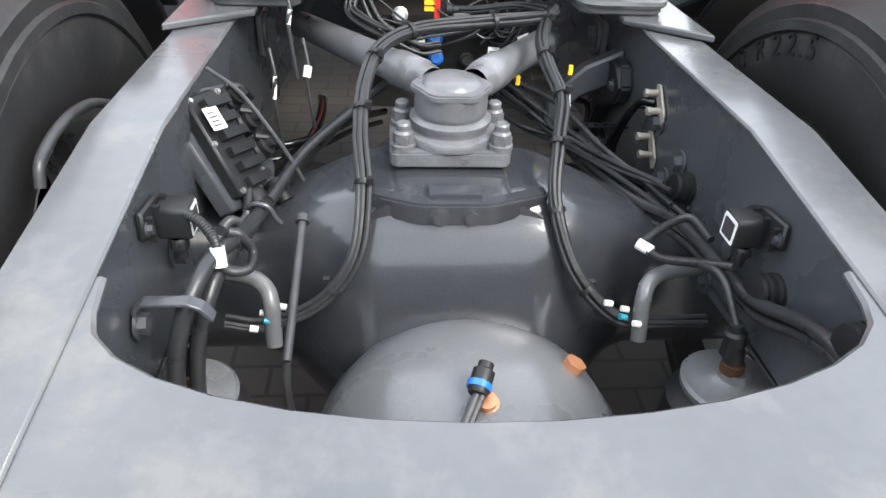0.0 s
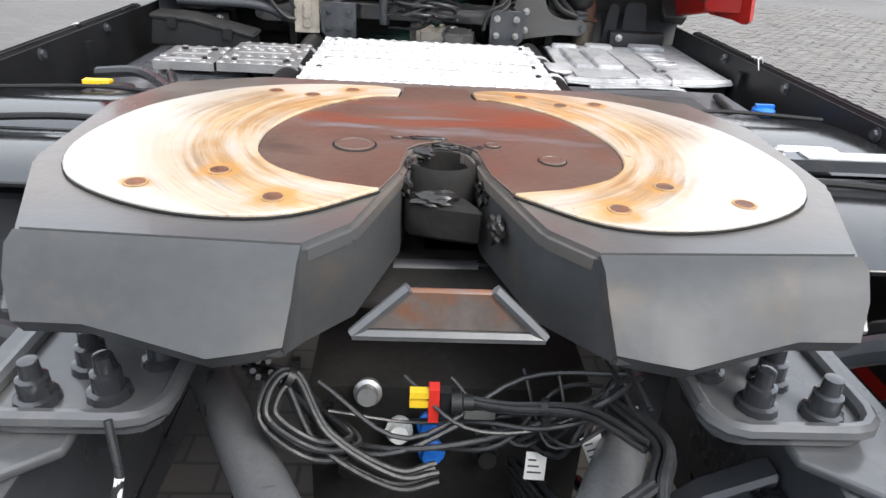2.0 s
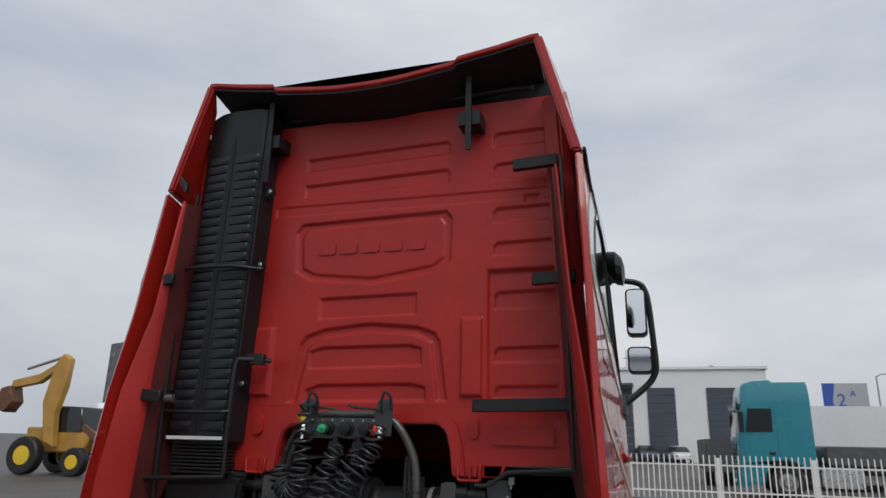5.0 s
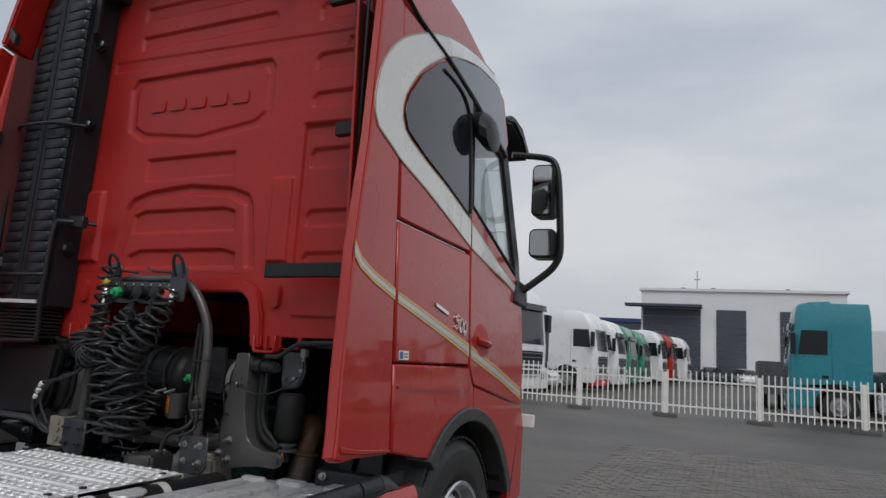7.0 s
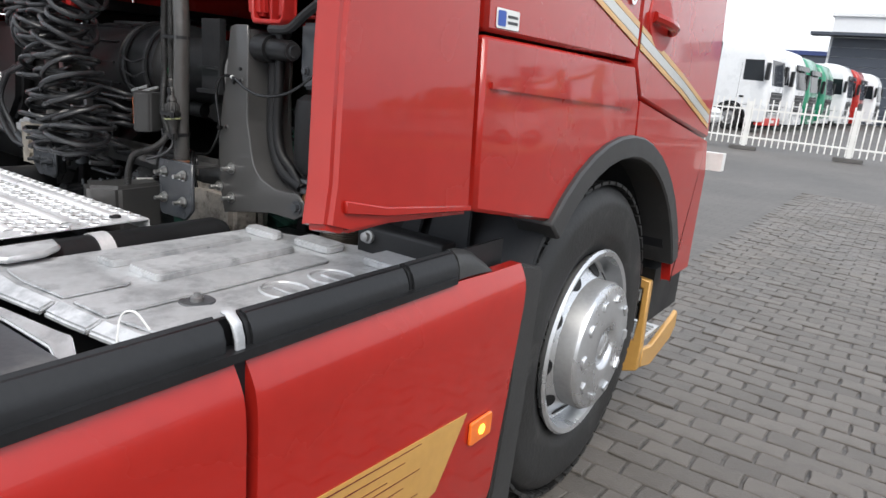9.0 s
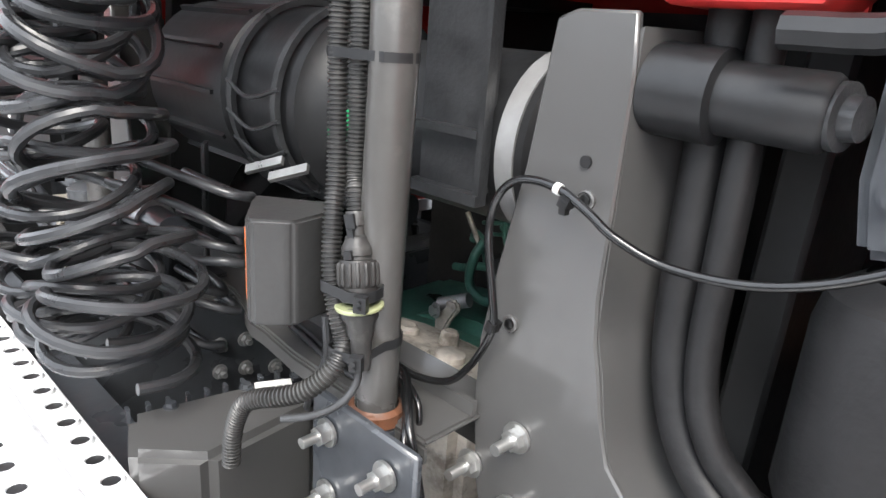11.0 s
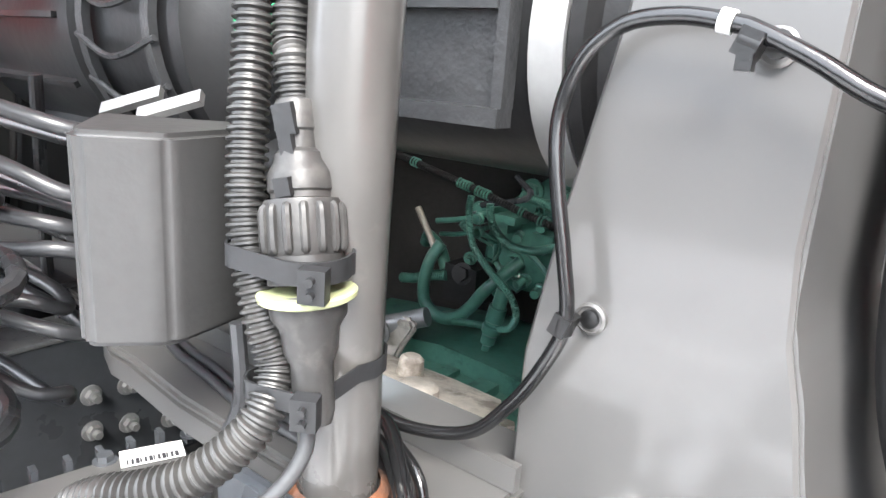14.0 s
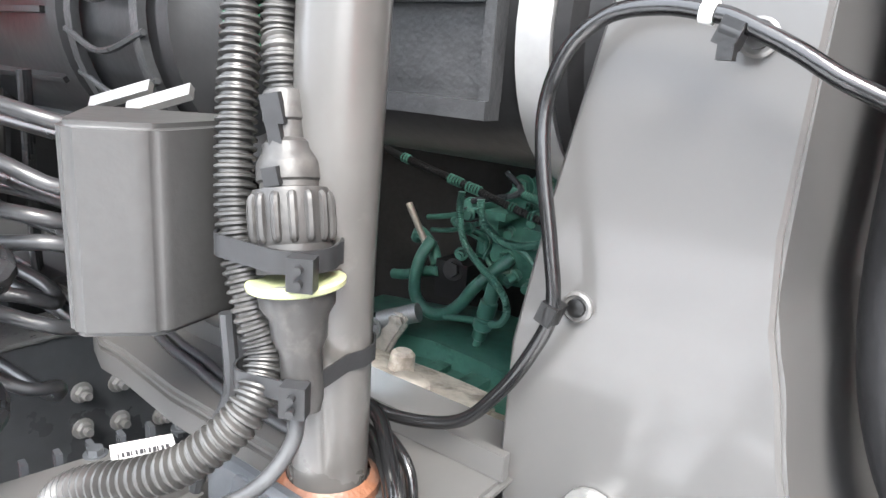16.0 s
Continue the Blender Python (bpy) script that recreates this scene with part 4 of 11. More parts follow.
for x in (-0.7, 0.7):
    bm = bm_new()
    cyl(bm, (x, 0.11, 0), (x, 0.11, 4.8), 0.05, seg=10)
    part("post", bm, STEEL, sign)
text_mesh("number", "2", 0.9, 0.004, LABEL_BLUE, Matrix.Translation((-0.2, -0.01, 3.95)) @ pose(0, 0, 0, 90), sign)
text_mesh("number", "A", 0.45, 0.004, LABEL_BLUE, Matrix.Translation((0.35, -0.01, 4.3)) @ pose(0, 0, 0, 90), sign)


def lamp_post(x, y, hgt):
    p = thing("street_lamp", "slim grey street lamp with one arm", "street lamp", "street lamps", at=(x, y, 0))
    bm = bm_new()
    cyl(bm, (0, 0, 0), (0, 0, hgt), 0.09, 0.05, 10)
    part("pole", bm, STEEL, p)
    bm = bm_new()
    tube(bm, [(0, 0, hgt - 0.05), (0.3, 0, hgt + 0.12), (0.8, 0, hgt + 0.15)], 0.04)
    part("arm", bm, STEEL, p)
    bm = bm_new()
    box(bm, (0.7, -0.12, hgt + 0.1), (1.3, 0.12, hgt + 0.2), 0.03)
    part("lamp_head", bm, CONCRETE, p)


lamp_post(15.6, 52, 6.3)
lamp_post(25.0, 45, 5.3)


def excavator(x, y, turn):
    e = thing("backhoe_loader", "yellow backhoe loader with folded boom and black tyres", "excavator", at=(x, y, 0))
    e.rotation_euler = (0, 0, radians(turn))
    bm = bm_new()
    prism(bm, [(-1.4, 0.8), (1.2, 0.8), (1.5, 1.5), (0.6, 1.7), (-1.4, 1.7)], "x", -0.6, 0.6, 0.06)
    part("body", bm, DIGGER, e)
    bm = bm_new()
    prism(bm, [(-0.5, 1.5), (1.1, 1.5), (0.95, 2.45), (-0.3, 2.5)], "x", -0.62, 0.62, 0.05)
    part("cab", bm, GLASS_DARK, e, "glazed cab")
    for s in (-1, 1):
        for yy, r in ((-1.0, 0.68), (1.2, 0.5)):
            w = part("wheel", wheel_bm(s, r, 0.2), TYRE, e)
            w.location = (s * 0.85, yy, r)
            bm = bm_new()
            lathe(bm, [(0, 0.02), (r * 0.5, 0.0), (r * 0.52, -0.03)], (s * 1.06, yy, r), (s, 0, 0), 16, False)
            part("rim", bm, YELLOW, e, "yellow rim")
    bm = bm_new()
    prism(bm, [(-1.3, 1.0), (-1.75, 1.2), (-2.05, 2.6), (-1.75, 4.05), (-1.45, 4.4), (-1.15, 4.2), (-1.2, 3.2), (-1.45, 2.2)], "x", 0.66, 0.98, 0.03, 1, lambda q: (q[0], q[1] + 1.5, q[2]))
    part("boom", bm, DIGGER, e)
    bm = bm_new()
    prism(bm, [(-1.35, 4.25), (-1.5, 3.9), (-2.4, 3.30), (-3.6, 3.1), (-3.6, 3.4), (-2.4, 3.65)], "x", 0.68, 0.96, 0.03, 1, lambda q: (q[0], q[1] + 1.5, q[2]))
    part("dipper", bm, DIGGER, e)
    bm = bm_new()
    cyl(bm, (0.82, 0.0, 4.3), (0.82, -1.6, 3.85), 0.06, seg=10)
    part("ram", bm, STEEL, e)
    bm = bm_new()
    prism(bm, [(-3.5, 3.2), (-3.9, 3.1), (-4.1, 2.4), (-3.6, 2.2), (-3.3, 2.6)], "x", 0.52, 1.12, 0.03, 1, lambda q: (q[0], q[1] + 1.5, q[2]))
    part("bucket", bm, RUST, e)
    for s in (-1, 1):
        bm = bm_new()
        prism(bm, [(0.9, 1.7), (1.1, 1.85), (2.0, 1.3), (2.6, 0.55), (2.35, 0.45), (1.8, 1.1)], "x", s * 0.45, s * 0.6, 0.02)
        part("loader_arm", bm, RUST, e, "worn orange loader arm")
    bm = bm_new()
    prism(bm, [(2.4, 0.08), (3.4, 0.05), (3.45, 0.14), (2.75, 0.75), (2.45, 0.8)], "x", -1.15, 1.15, 0.03)
    part("shovel", bm, LID_GREY, e, "dark loader shovel")


excavator(-20.0, 20.9, -86)
excavator(18.5, 45, 60)
excavator(24.0, 50, 70)
excavator(29.0, 52, 80)
excavator(34.0, 56, 60)


def light_tower(x, y):
    g = thing("light_tower", "white trailer generator with a black floodlight head", "light tower", at=(x, y, 0))
    bm = bm_new()
    box(bm, (-0.9, -0.55, 0.35), (0.9, 0.55, 1.25), 0.08)
    part("housing", bm, TRUCK_W, g)
    bm = bm_new()
    box(bm, (-0.16, -0.16, 1.2), (0.16, 0.16, 2.9), 0.02)
    part("mast", bm, FRAME, g)
    for i, (dx, dz) in enumerate(((-0.95, 2.75), (-0.45, 2.7), (0.35, 2.72), (0.75, 2.35))):
        bm = bm_new()
        box(bm, (dx - 0.22, -0.28, dz - 0.18), (dx + 0.22, -0.05, dz + 0.18), 0.03)
        part("floodlight", bm, FRAME if i % 2 else MIRROR, g)
    for dx in (-0.6, 0.6):
        w = part("wheel", wheel_bm(1, 0.33, 0.09), TYRE, g)
        w.location, w.rotation_euler = (dx, -0.5, 0.33), (0, 0, radians(90))
    return g


light_tower(11.75, 22.4).scale = (0.95, 0.95, 0.90)
bm = bm_new()
rnd = random.Random(4)
for i in range(160):
    x, y = rnd.uniform(9.9, 17), rnd.uniform(18.8, 21.2)
    r = rnd.uniform(0.1, 0.45)
    lathe(bm, [(0, r * 0.55), (r * 0.5, r * 0.4), (r, 0.0), (r * 0.9, -0.05)], (x, y, rnd.uniform(-0.12, 0.0)), (rnd.uniform(-0.1, 0.1), rnd.uniform(-0.1, 0.1), 1), 7, False)
tagged(part("soil_heap", bm, SOIL), "low heaps of dry soil and dead grass", "soil", kind="stuff")
bm = bm_new()
rnd = random.Random(9)
AUTUMN = mat("autumn_foliage", (0.36, 0.20, 0.06), 0.8, 0, 0.5, 0.8, 8, 0.4, second=(0.20, 0.17, 0.07), second_at=0.55, per_island=0.35)
for i in range(900):
    x = rnd.uniform(18, 62)
    y = rnd.uniform(72, 82)
    z = rnd.uniform(0.2, 3.9) * (0.75 + 0.25 * math.sin(x * 0.5))
    r = rnd.uniform(0.25, 0.7)
    lathe(bm, [(0, r), (r * 0.8, r * 0.4), (r, -0.1 * r), (r * 0.5, -0.8 * r)], (x, y, z), (rnd.uniform(-1, 1), rnd.uniform(-1, 1), 1), 5, False)
tagged(part("far_hedge", bm, AUTUMN), "far row of autumn trees behind the yard", "trees", kind="stuff")



# ---- the red tractor's cab ----
def sx(z):
    return 1.285 - 0.045 * (z - 0.95) - 0.16 * max(0.0, z - 2.9) - 0.20 * max(0.0, z - 3.34)


def on_side(s, off=0.0):
    return lambda q: (s * (sx(q[2]) + off + q[0]), q[1], q[2])


cab = thing("truck_cab", "red high-roof sleeper cab with white band and gold stripes", "truck cab")
for s in (1, -1):
    # lower panel round the wheel
    bm = bm_new()
    prism(bm, [(3.075, 1.014), (3.41, 0.950)] + [(3.86 + 0.62 * math.cos(radians(a)), 0.5 + 0.62 * math.sin(radians(a))) for a in range(130, 82, -8)]
          + [(3.925, 1.12), (3.925, 1.235), (3.862, 1.338), (3.075, 1.346)], "x", -0.035, 0, 0.008, 1, on_side(s))
    part("lower_panel", bm, RED, cab)
    bm = bm_new()
    prism(bm, [(3.932, 1.125)] + [(3.86 + 0.62 * math.cos(radians(a)), 0.5 + 0.62 * math.sin(radians(a))) for a in range(80, 4, -8)]
          + [(4.47, 0.60), (4.70, 0.60), (4.77, 0.98), (4.735, 1.10), (3.932, 1.24)], "x", -0.035, 0, 0.008, 1, on_side(s))
    part("front_panel", bm, RED, cab)
    # the moulded crease on the lower panel
    bm = bm_new()
    prism(bm, [(3.10, 1.262), (3.86, 1.232), (3.86, 1.218), (3.10, 1.25)], "x", 0, 0.006, 0, 1, on_side(s))
    part("crease", bm, RED, cab)
    bm = bm_new()
    prism(bm, [(3.075, 1.352), (3.855, 1.345), (3.855, 1.895), (3.075, 1.908)], "x", -0.035, 0, 0.008, 1, on_side(s))
    part("locker_door", bm, RED, cab)
    bm = bm_new()
    prism(bm, [(3.075, 1.92), (3.855, 1.907), (3.855, 2.70), (3.52, 2.80), (3.06, 2.84)], "x", -0.035, 0, 0.008, 1, on_side(s))
    part("side_panel", bm, RED, cab)
    bm = bm_new()
    prism(bm, [(3.868, 1.34), (3.932, 1.248), (4.735, 1.112), (4.765, 1.40), (4.74, 1.75), (4.655, 1.86), (3.90, 2.14), (3.868, 2.16)], "x", -0.035, 0, 0.008, 1, on_side(s))
    door = part("door", bm, RED, cab)
    bm = bm_new()
    prism(bm, arc(4.03, 1.47, 0.085, 0, 360, 14)[:-1], "x", -0.01, 0.004, 0.003, 1, lambda q: on_side(s)((q[0], 4.03 + (q[1] - 4.03) * 1.25, q[2] + (q[1] - 4.03) * -0.15)))
    hd = part("handle_recess", bm, RED_BACK, door)
    bm = bm_new()
    tube(bm, [(s * (sx(1.45) + 0.006), 3.95, 1.475), (s * (sx(1.45) + 0.03), 4.0, 1.465), (s * (sx(1.45) + 0.03), 4.07, 1.455), (s * (sx(1.45) + 0.006), 4.12, 1.45)], 0.016, 8)
    part("handle", bm, RED, door)
    bm = bm_new()
    prism(bm, [(3.905, 2.165), (4.60, 1.915), (4.37, 2.52), (3.905, 2.68)], "x", -0.03, -0.012, 0, 1, on_side(s))
    part("door_window", bm, GLASS_CLEAR, door, "clear door window")
    for line in ([(3.905, 2.15), (4.61, 1.895)], [(4.61, 1.895), (4.37, 2.53), (3.9, 2.70)], [(3.895, 2.70), (3.895, 2.15)]):
        bm = bm_new()
        tube(bm, [(s * (sx(z) - 0.01), y, z) for y, z in line], 0.014, 6, 1)
        part("window_seal", bm, RUBBER, door)
    # black pillar and visor line
    bm = bm_new()
    prism(bm, [(4.385, 2.54), (4.62, 1.88), (4.74, 1.76), (4.70, 2.0), (4.46, 2.64)], "x", -0.05, -0.005, 0.006, 1, on_side(s))
    part("pillar", bm, BLACK_PLASTIC, cab)
    # upper side above the windows
    bm = bm_new()
    prism(bm, [(3.06, 2.85), (3.52, 2.81), (3.868, 2.715), (4.37, 2.56), (4.47, 2.66), (4.40, 2.93), (3.82, 3.17), (3.30, 3.24), (3.06, 3.32)], "x", -0.035, 0, 0.01, 1, on_side(s))
    part("roof_side", bm, RED, cab)
    bm = bm_new()
    tube(bm, [(s * (sx(2.84) + 0.002), 2.96, 2.93), (s * (sx(2.84) + 0.002), 3.2, 2.845), (s * (sx(2.8) + 0.002), 3.52, 2.80), (s * (sx(2.7) + 0.002), 3.9, 2.71), (s * (sx(2.5) + 0.002), 4.40, 2.57)], 0.011, 6)
    part("drip_seal", bm, RUBBER, cab)
    # film: white band with thin gold edges, tinted window, roof film
    outer = even([(4.248, 3.032), (3.92, 3.013), (3.568, 2.932), (3.308, 2.831), (3.087, 2.71), (2.967, 2.608), (2.885, 2.50), (2.845, 2.38), (2.838, 2.30), (2.866, 2.238), (2.972, 2.195), (3.083, 2.152), (3.351, 2.083), (3.855, 1.93)], 44)
    inner = even([(4.301, 2.965), (3.966, 2.945), (3.573, 2.828), (3.408, 2.736), (3.232, 2.606), (3.104, 2.458), (3.072, 2.365), (3.104, 2.294), (3.284, 2.231), (3.537, 2.168), (3.855, 2.072)], 44)
    door_low = even([(3.872, 1.925), (4.18, 1.862), (4.45, 1.81), (4.70, 1.745)], 10)
    door_top = even([(3.872, 2.066), (4.27, 1.925), (4.50, 1.855), (4.72, 1.79)], 10)
    for a, b in ((outer, inner), (door_low, door_top)):
        bm = bm_new()
        strip(bm, a, b, 0.001, 0.0035, on_side(s))
        part("white_band", bm, WHITE_FILM, cab)
    for line, shift in ((outer, 0.007), (inner, -0.007), (door_low, 0.007), (door_top, -0.007)):
        bm = bm_new()
        strip(bm, line, beside(line, shift), 0.0036, 0.0046, on_side(s))
        part("band_edge", bm, BAND_EDGE, cab, "thin dull gold band edge")
    bm = bm_new()
    glass = [(3.080, 2.365), (3.112, 2.452), (3.24, 2.598), (3.415, 2.726), (3.485, 2.768), (3.62, 2.752), (3.845, 2.700), (3.845, 2.082), (3.537, 2.176), (3.29, 2.239), (3.112, 2.300)]
    prism(bm, glass, "x", 0.004, 0.010, 0.002, 1, on_side(s))
    part("side_window", bm, GLASS_DARK, cab, "dark tinted sleeper window")
    bm = bm_new()
    prism(bm, [(3.54, 2.812), (3.60, 2.835), (3.76, 2.885), (3.966, 2.94), (4.30, 2.96), (4.38, 2.80), (4.395, 2.595), (3.9, 2.735)], "x", 0.004, 0.008, 0, 1, on_side(s))
    part("roof_window", bm, FILM_GREY, cab, "grey tinted film on the roof side")
    bm = bm_new()
    tube(bm, [(s * (sx(z) + 0.012), y, z) for y, z in ((3.46, 2.712), (3.58, 2.708), (3.70, 2.685), (3.775, 2.63), (3.813, 2.54), (3.822, 2.35), (3.826, 2.10))], 0.009, 6)
    part("window_trim", bm, BLACK_PLASTIC, cab)

    def stripe(lo, hi, material):
        for seg in ([(2.745, 1.772, 1.712), (2.79, 1.722, 1.676), (2.88, 1.685, 1.640), (3.055, 1.636, 1.590)], [(3.08, 1.628, 1.583), (3.45, 1.545, 1.492), (3.85, 1.449, 1.386)],
                    [(3.875, 1.443, 1.38), (4.3, 1.335, 1.27), (4.70, 1.218, 1.150)]):
            top = [(y, b + (t - b) * hi) for y, t, b in seg]
            low = [(y, b + (t - b) * lo) for y, t, b in seg]
            bm = bm_new()
            prism(bm, top + low[::-1], "x", 0.001, 0.0035, 0, 1, on_side(s))
            part("stripe", bm, material, cab)
    stripe(0.0, 0.25, GOLD_FILM)
    stripe(0.28, 0.72, SILVER_FILM)
    stripe(0.75, 1.0, GOLD_FILM)
    # wheel arch lip
    bm = bm_new()
    pts_o = [(3.86 + 0.655 * math.cos(radians(a)), 0.5 + 0.645 * math.sin(radians(a))) for a in range(136, 8, -8)]
    pts_i = [(3.86 + 0.585 * math.cos(radians(a)), 0.5 + 0.580 * math.sin(radians(a))) for a in range(136, 8, -8)]
    prism(bm, pts_o + pts_i[::-1], "x", -0.10, 0.016, 0.006, 1, on_side(s))
    part("arch_lip", bm, GREY_PLASTIC, cab, "dark grey plastic arch lip")
    bm = bm_new()
    prism(bm, [(3.86 + 0.60 * math.cos(radians(a)), 0.5 + 0.60 * math.sin(radians(a))) for a in range(150, 10, -10)]
          + [(3.86 + 0.585 * math.cos(radians(a)), 0.5 + 0.585 * math.sin(radians(a))) for a in range(20, 151, 10)], "x", -0.75, -0.02, 0, 1, on_side(s))
    part("wheel_housing", bm, LINER_BLACK, cab)
    # side deflector
    bm = bm_new()
    prism(bm, [(2.628, 1.034), (2.675, 1.020), (2.80, 1.024), (3.055, 1.012), (3.062, 2.84), (2.885, 2.885), (2.79, 2.17), (2.70, 1.75), (2.652, 1.30), (2.640, 1.10)], "x", -0.034, 0, 0.008, 2,
          lambda q: on_side(s)((q[0], q[1] + (0.045 + q[0] * 0.85) * min(1, max(0, (2.95 - q[1]) / 0.25)), q[2])))
    part("side_deflector", bm, RED, cab)
    bm = bm_new()
    prism(bm, [(2.705, 1.075), (2.80, 1.055), (3.05, 1.030), (3.05, 1.020), (2.80, 1.040), (2.705, 1.055)], "x", 0, 0.007, 0.002, 1, on_side(s))
    part("crease", bm, RED, cab)
    bm = bm_new()
    prism(bm, [(2.895, 2.90), (3.06, 2.86), (3.06, 3.33), (3.04, 3.45), (2.93, 3.585), (2.905, 3.57)], "x", -0.05, 0, 0.012, 2, on_side(s))
    part("roof_deflector_side", bm, RED, cab)
    # inner face of the fairing, in shade, with a return edge
    bm = bm_new()
    prism(bm, [(2.73, 1.06), (2.90, 1.04), (2.92, 1.06), (2.92, 2.83), (2.905, 2.84), (2.855, 2.17), (2.775, 1.75), (2.735, 1.30)], "x", -0.030, -0.018, 0.003, 1,
          lambda q: on_side(s)((q[0] - (0.066 + 0.038 * min(1.0, max(0.0, (q[2] - 1.15) / 0.25))) * max(0.0, q[1] - 2.72) / 0.18, q[1], q[2])))
    part("fairing_inner", bm, RED_BACK, cab)
    # added panel that puts the gap's shade into a dark red
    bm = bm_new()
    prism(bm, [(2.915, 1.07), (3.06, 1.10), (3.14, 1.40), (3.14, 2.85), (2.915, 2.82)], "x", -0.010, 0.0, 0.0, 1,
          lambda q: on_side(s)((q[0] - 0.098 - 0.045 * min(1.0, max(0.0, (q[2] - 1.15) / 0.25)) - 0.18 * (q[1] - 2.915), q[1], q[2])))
    part("fairing_shade_panel", bm, FAIRING_SHADE, cab, "dark red panel for the shade inside the fairing")

# badge beside the stripe, sticker on the side
m500 = Matrix.Translation((sx(1.53) + 0.004, 3.735, 1.530)) @ Matrix(((0, 0, 1, 0), (1, 0, 0, 0), (0, 1, 0, 0), (0, 0, 0, 1))) @ Matrix.Rotation(radians(-13), 4, "Z")
text_mesh("badge_number", "500", 0.105, 0.004, CHROME, m500, cab, "chrome number badge")
bm = bm_new()
prism(bm, [(3.44, 1.598), (3.58, 1.567), (3.58, 1.585), (3.44, 1.616)], "x", 0.002, 0.008, 0.002, 1, on_side(1))
part("badge_bar", bm, CHROME, cab, "small chrome badge")
bm = bm_new()
prism(bm, rrect(3.105, 1.362, 3.190, 1.398, 0.003, 2), "x", 0.001, 0.0025, 0, 1, on_side(1))
part("sticker", bm, LABEL, cab, "small white and blue sticker")
bm = bm_new()
prism(bm, rrect(3.109, 1.366, 3.138, 1.394, 0.003, 2), "x", 0.0026, 0.0034, 0, 1, on_side(1))
part("sticker_field", bm, LABEL_BLUE, cab)
for z in (1.372, 1.383):
    bm = bm_new()
    prism(bm, [(3.145, z), (3.183, z), (3.183, z + 0.005), (3.145, z + 0.005)], "x", 0.0026, 0.0034, 0, 1, on_side(1))
    part("sticker_bar", bm, LABEL_INK, cab)

# front and roof
bm = bm_new()
prism(bm, [(4.745, 0.98), (4.80, 1.2), (4.79, 1.80), (4.60, 1.80), (4.65, 0.98)], "x", -1.19, 1.19, 0.03, 2)
part("front_panel", bm, RED, cab)
bm = bm_new()
prism(bm, [(4.53, 2.60), (4.50, 2.66), (4.42, 2.93), (3.84, 3.18), (3.30, 3.26), (3.24, 3.34), (3.24, 3.2), (3.3, 3.1), (3.8, 3.05), (4.3, 2.8), (4.38, 2.60)], "x", -1.19, 1.19, 0.03, 2,
      lambda q: (q[0] * min(1.0, (sx(q[2]) - 0.012) / 1.19), q[1], q[2]))
part("roof_front", bm, RED, cab)
bm = bm_new()
prism(bm, [(4.79, 0.60), (4.84, 0.75), (4.83, 1.08), (4.72, 1.10), (4.70, 0.45), (4.78, 0.40)], "x", -1.20, 1.20, 0.02, 2)
part("bumper", bm, BLACK_PLASTIC, cab)
bm = bm_new()
prism(bm, [(-1.1, 1.85), (1.1, 1.85), (1.02, 2.6), (-1.02, 2.6)], "y", 0, 0.02, 0, 1, lambda q: (q[0], 4.80 - (q[2] - 1.75) * 0.32 + q[1], q[2]))
part("windscreen", bm, GLASS_CLEAR, cab, "clear windscreen")
# rear crown of the roof deflector, hollow underneath
half_crown = [(0.0, 3.448), (0.12, 3.45), (0.25, 3.46), (0.40, 3.478), (0.545, 3.497), (0.56, 3.520), (0.78, 3.552), (0.96, 3.585), (1.00, 3.585)]
crown = [(-x, z) for x, z in half_crown[:0:-1]] + half_crown
bm = bm_new()
prism(bm, crown + [(x * 0.985, z - 0.030) for x, z in crown[::-1]], "y", 2.91, 3.45, 0.005, 1, lambda q: (q[0], q[1], q[2] - (q[1] - 2.91) * 0.25))
crest = part("roof_deflector", bm, RED, cab)
# black sheets put the hollow's deep shade into the colour
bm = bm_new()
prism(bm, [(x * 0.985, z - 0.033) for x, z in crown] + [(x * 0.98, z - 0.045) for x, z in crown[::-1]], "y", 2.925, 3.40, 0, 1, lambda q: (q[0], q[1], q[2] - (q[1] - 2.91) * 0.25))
part("lining", bm, LINER_BLACK, crest, "black lining for the shade under the deflector")
# flat black sheet in place of the shaded depth of the hollow
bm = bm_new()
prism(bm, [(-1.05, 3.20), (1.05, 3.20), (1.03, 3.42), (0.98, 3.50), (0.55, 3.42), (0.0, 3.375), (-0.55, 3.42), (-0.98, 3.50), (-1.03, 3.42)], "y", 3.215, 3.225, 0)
part("deflector_shade", bm, LINER_BLACK, cab, "black sheet for the shade in the hollow behind the roof deflector")
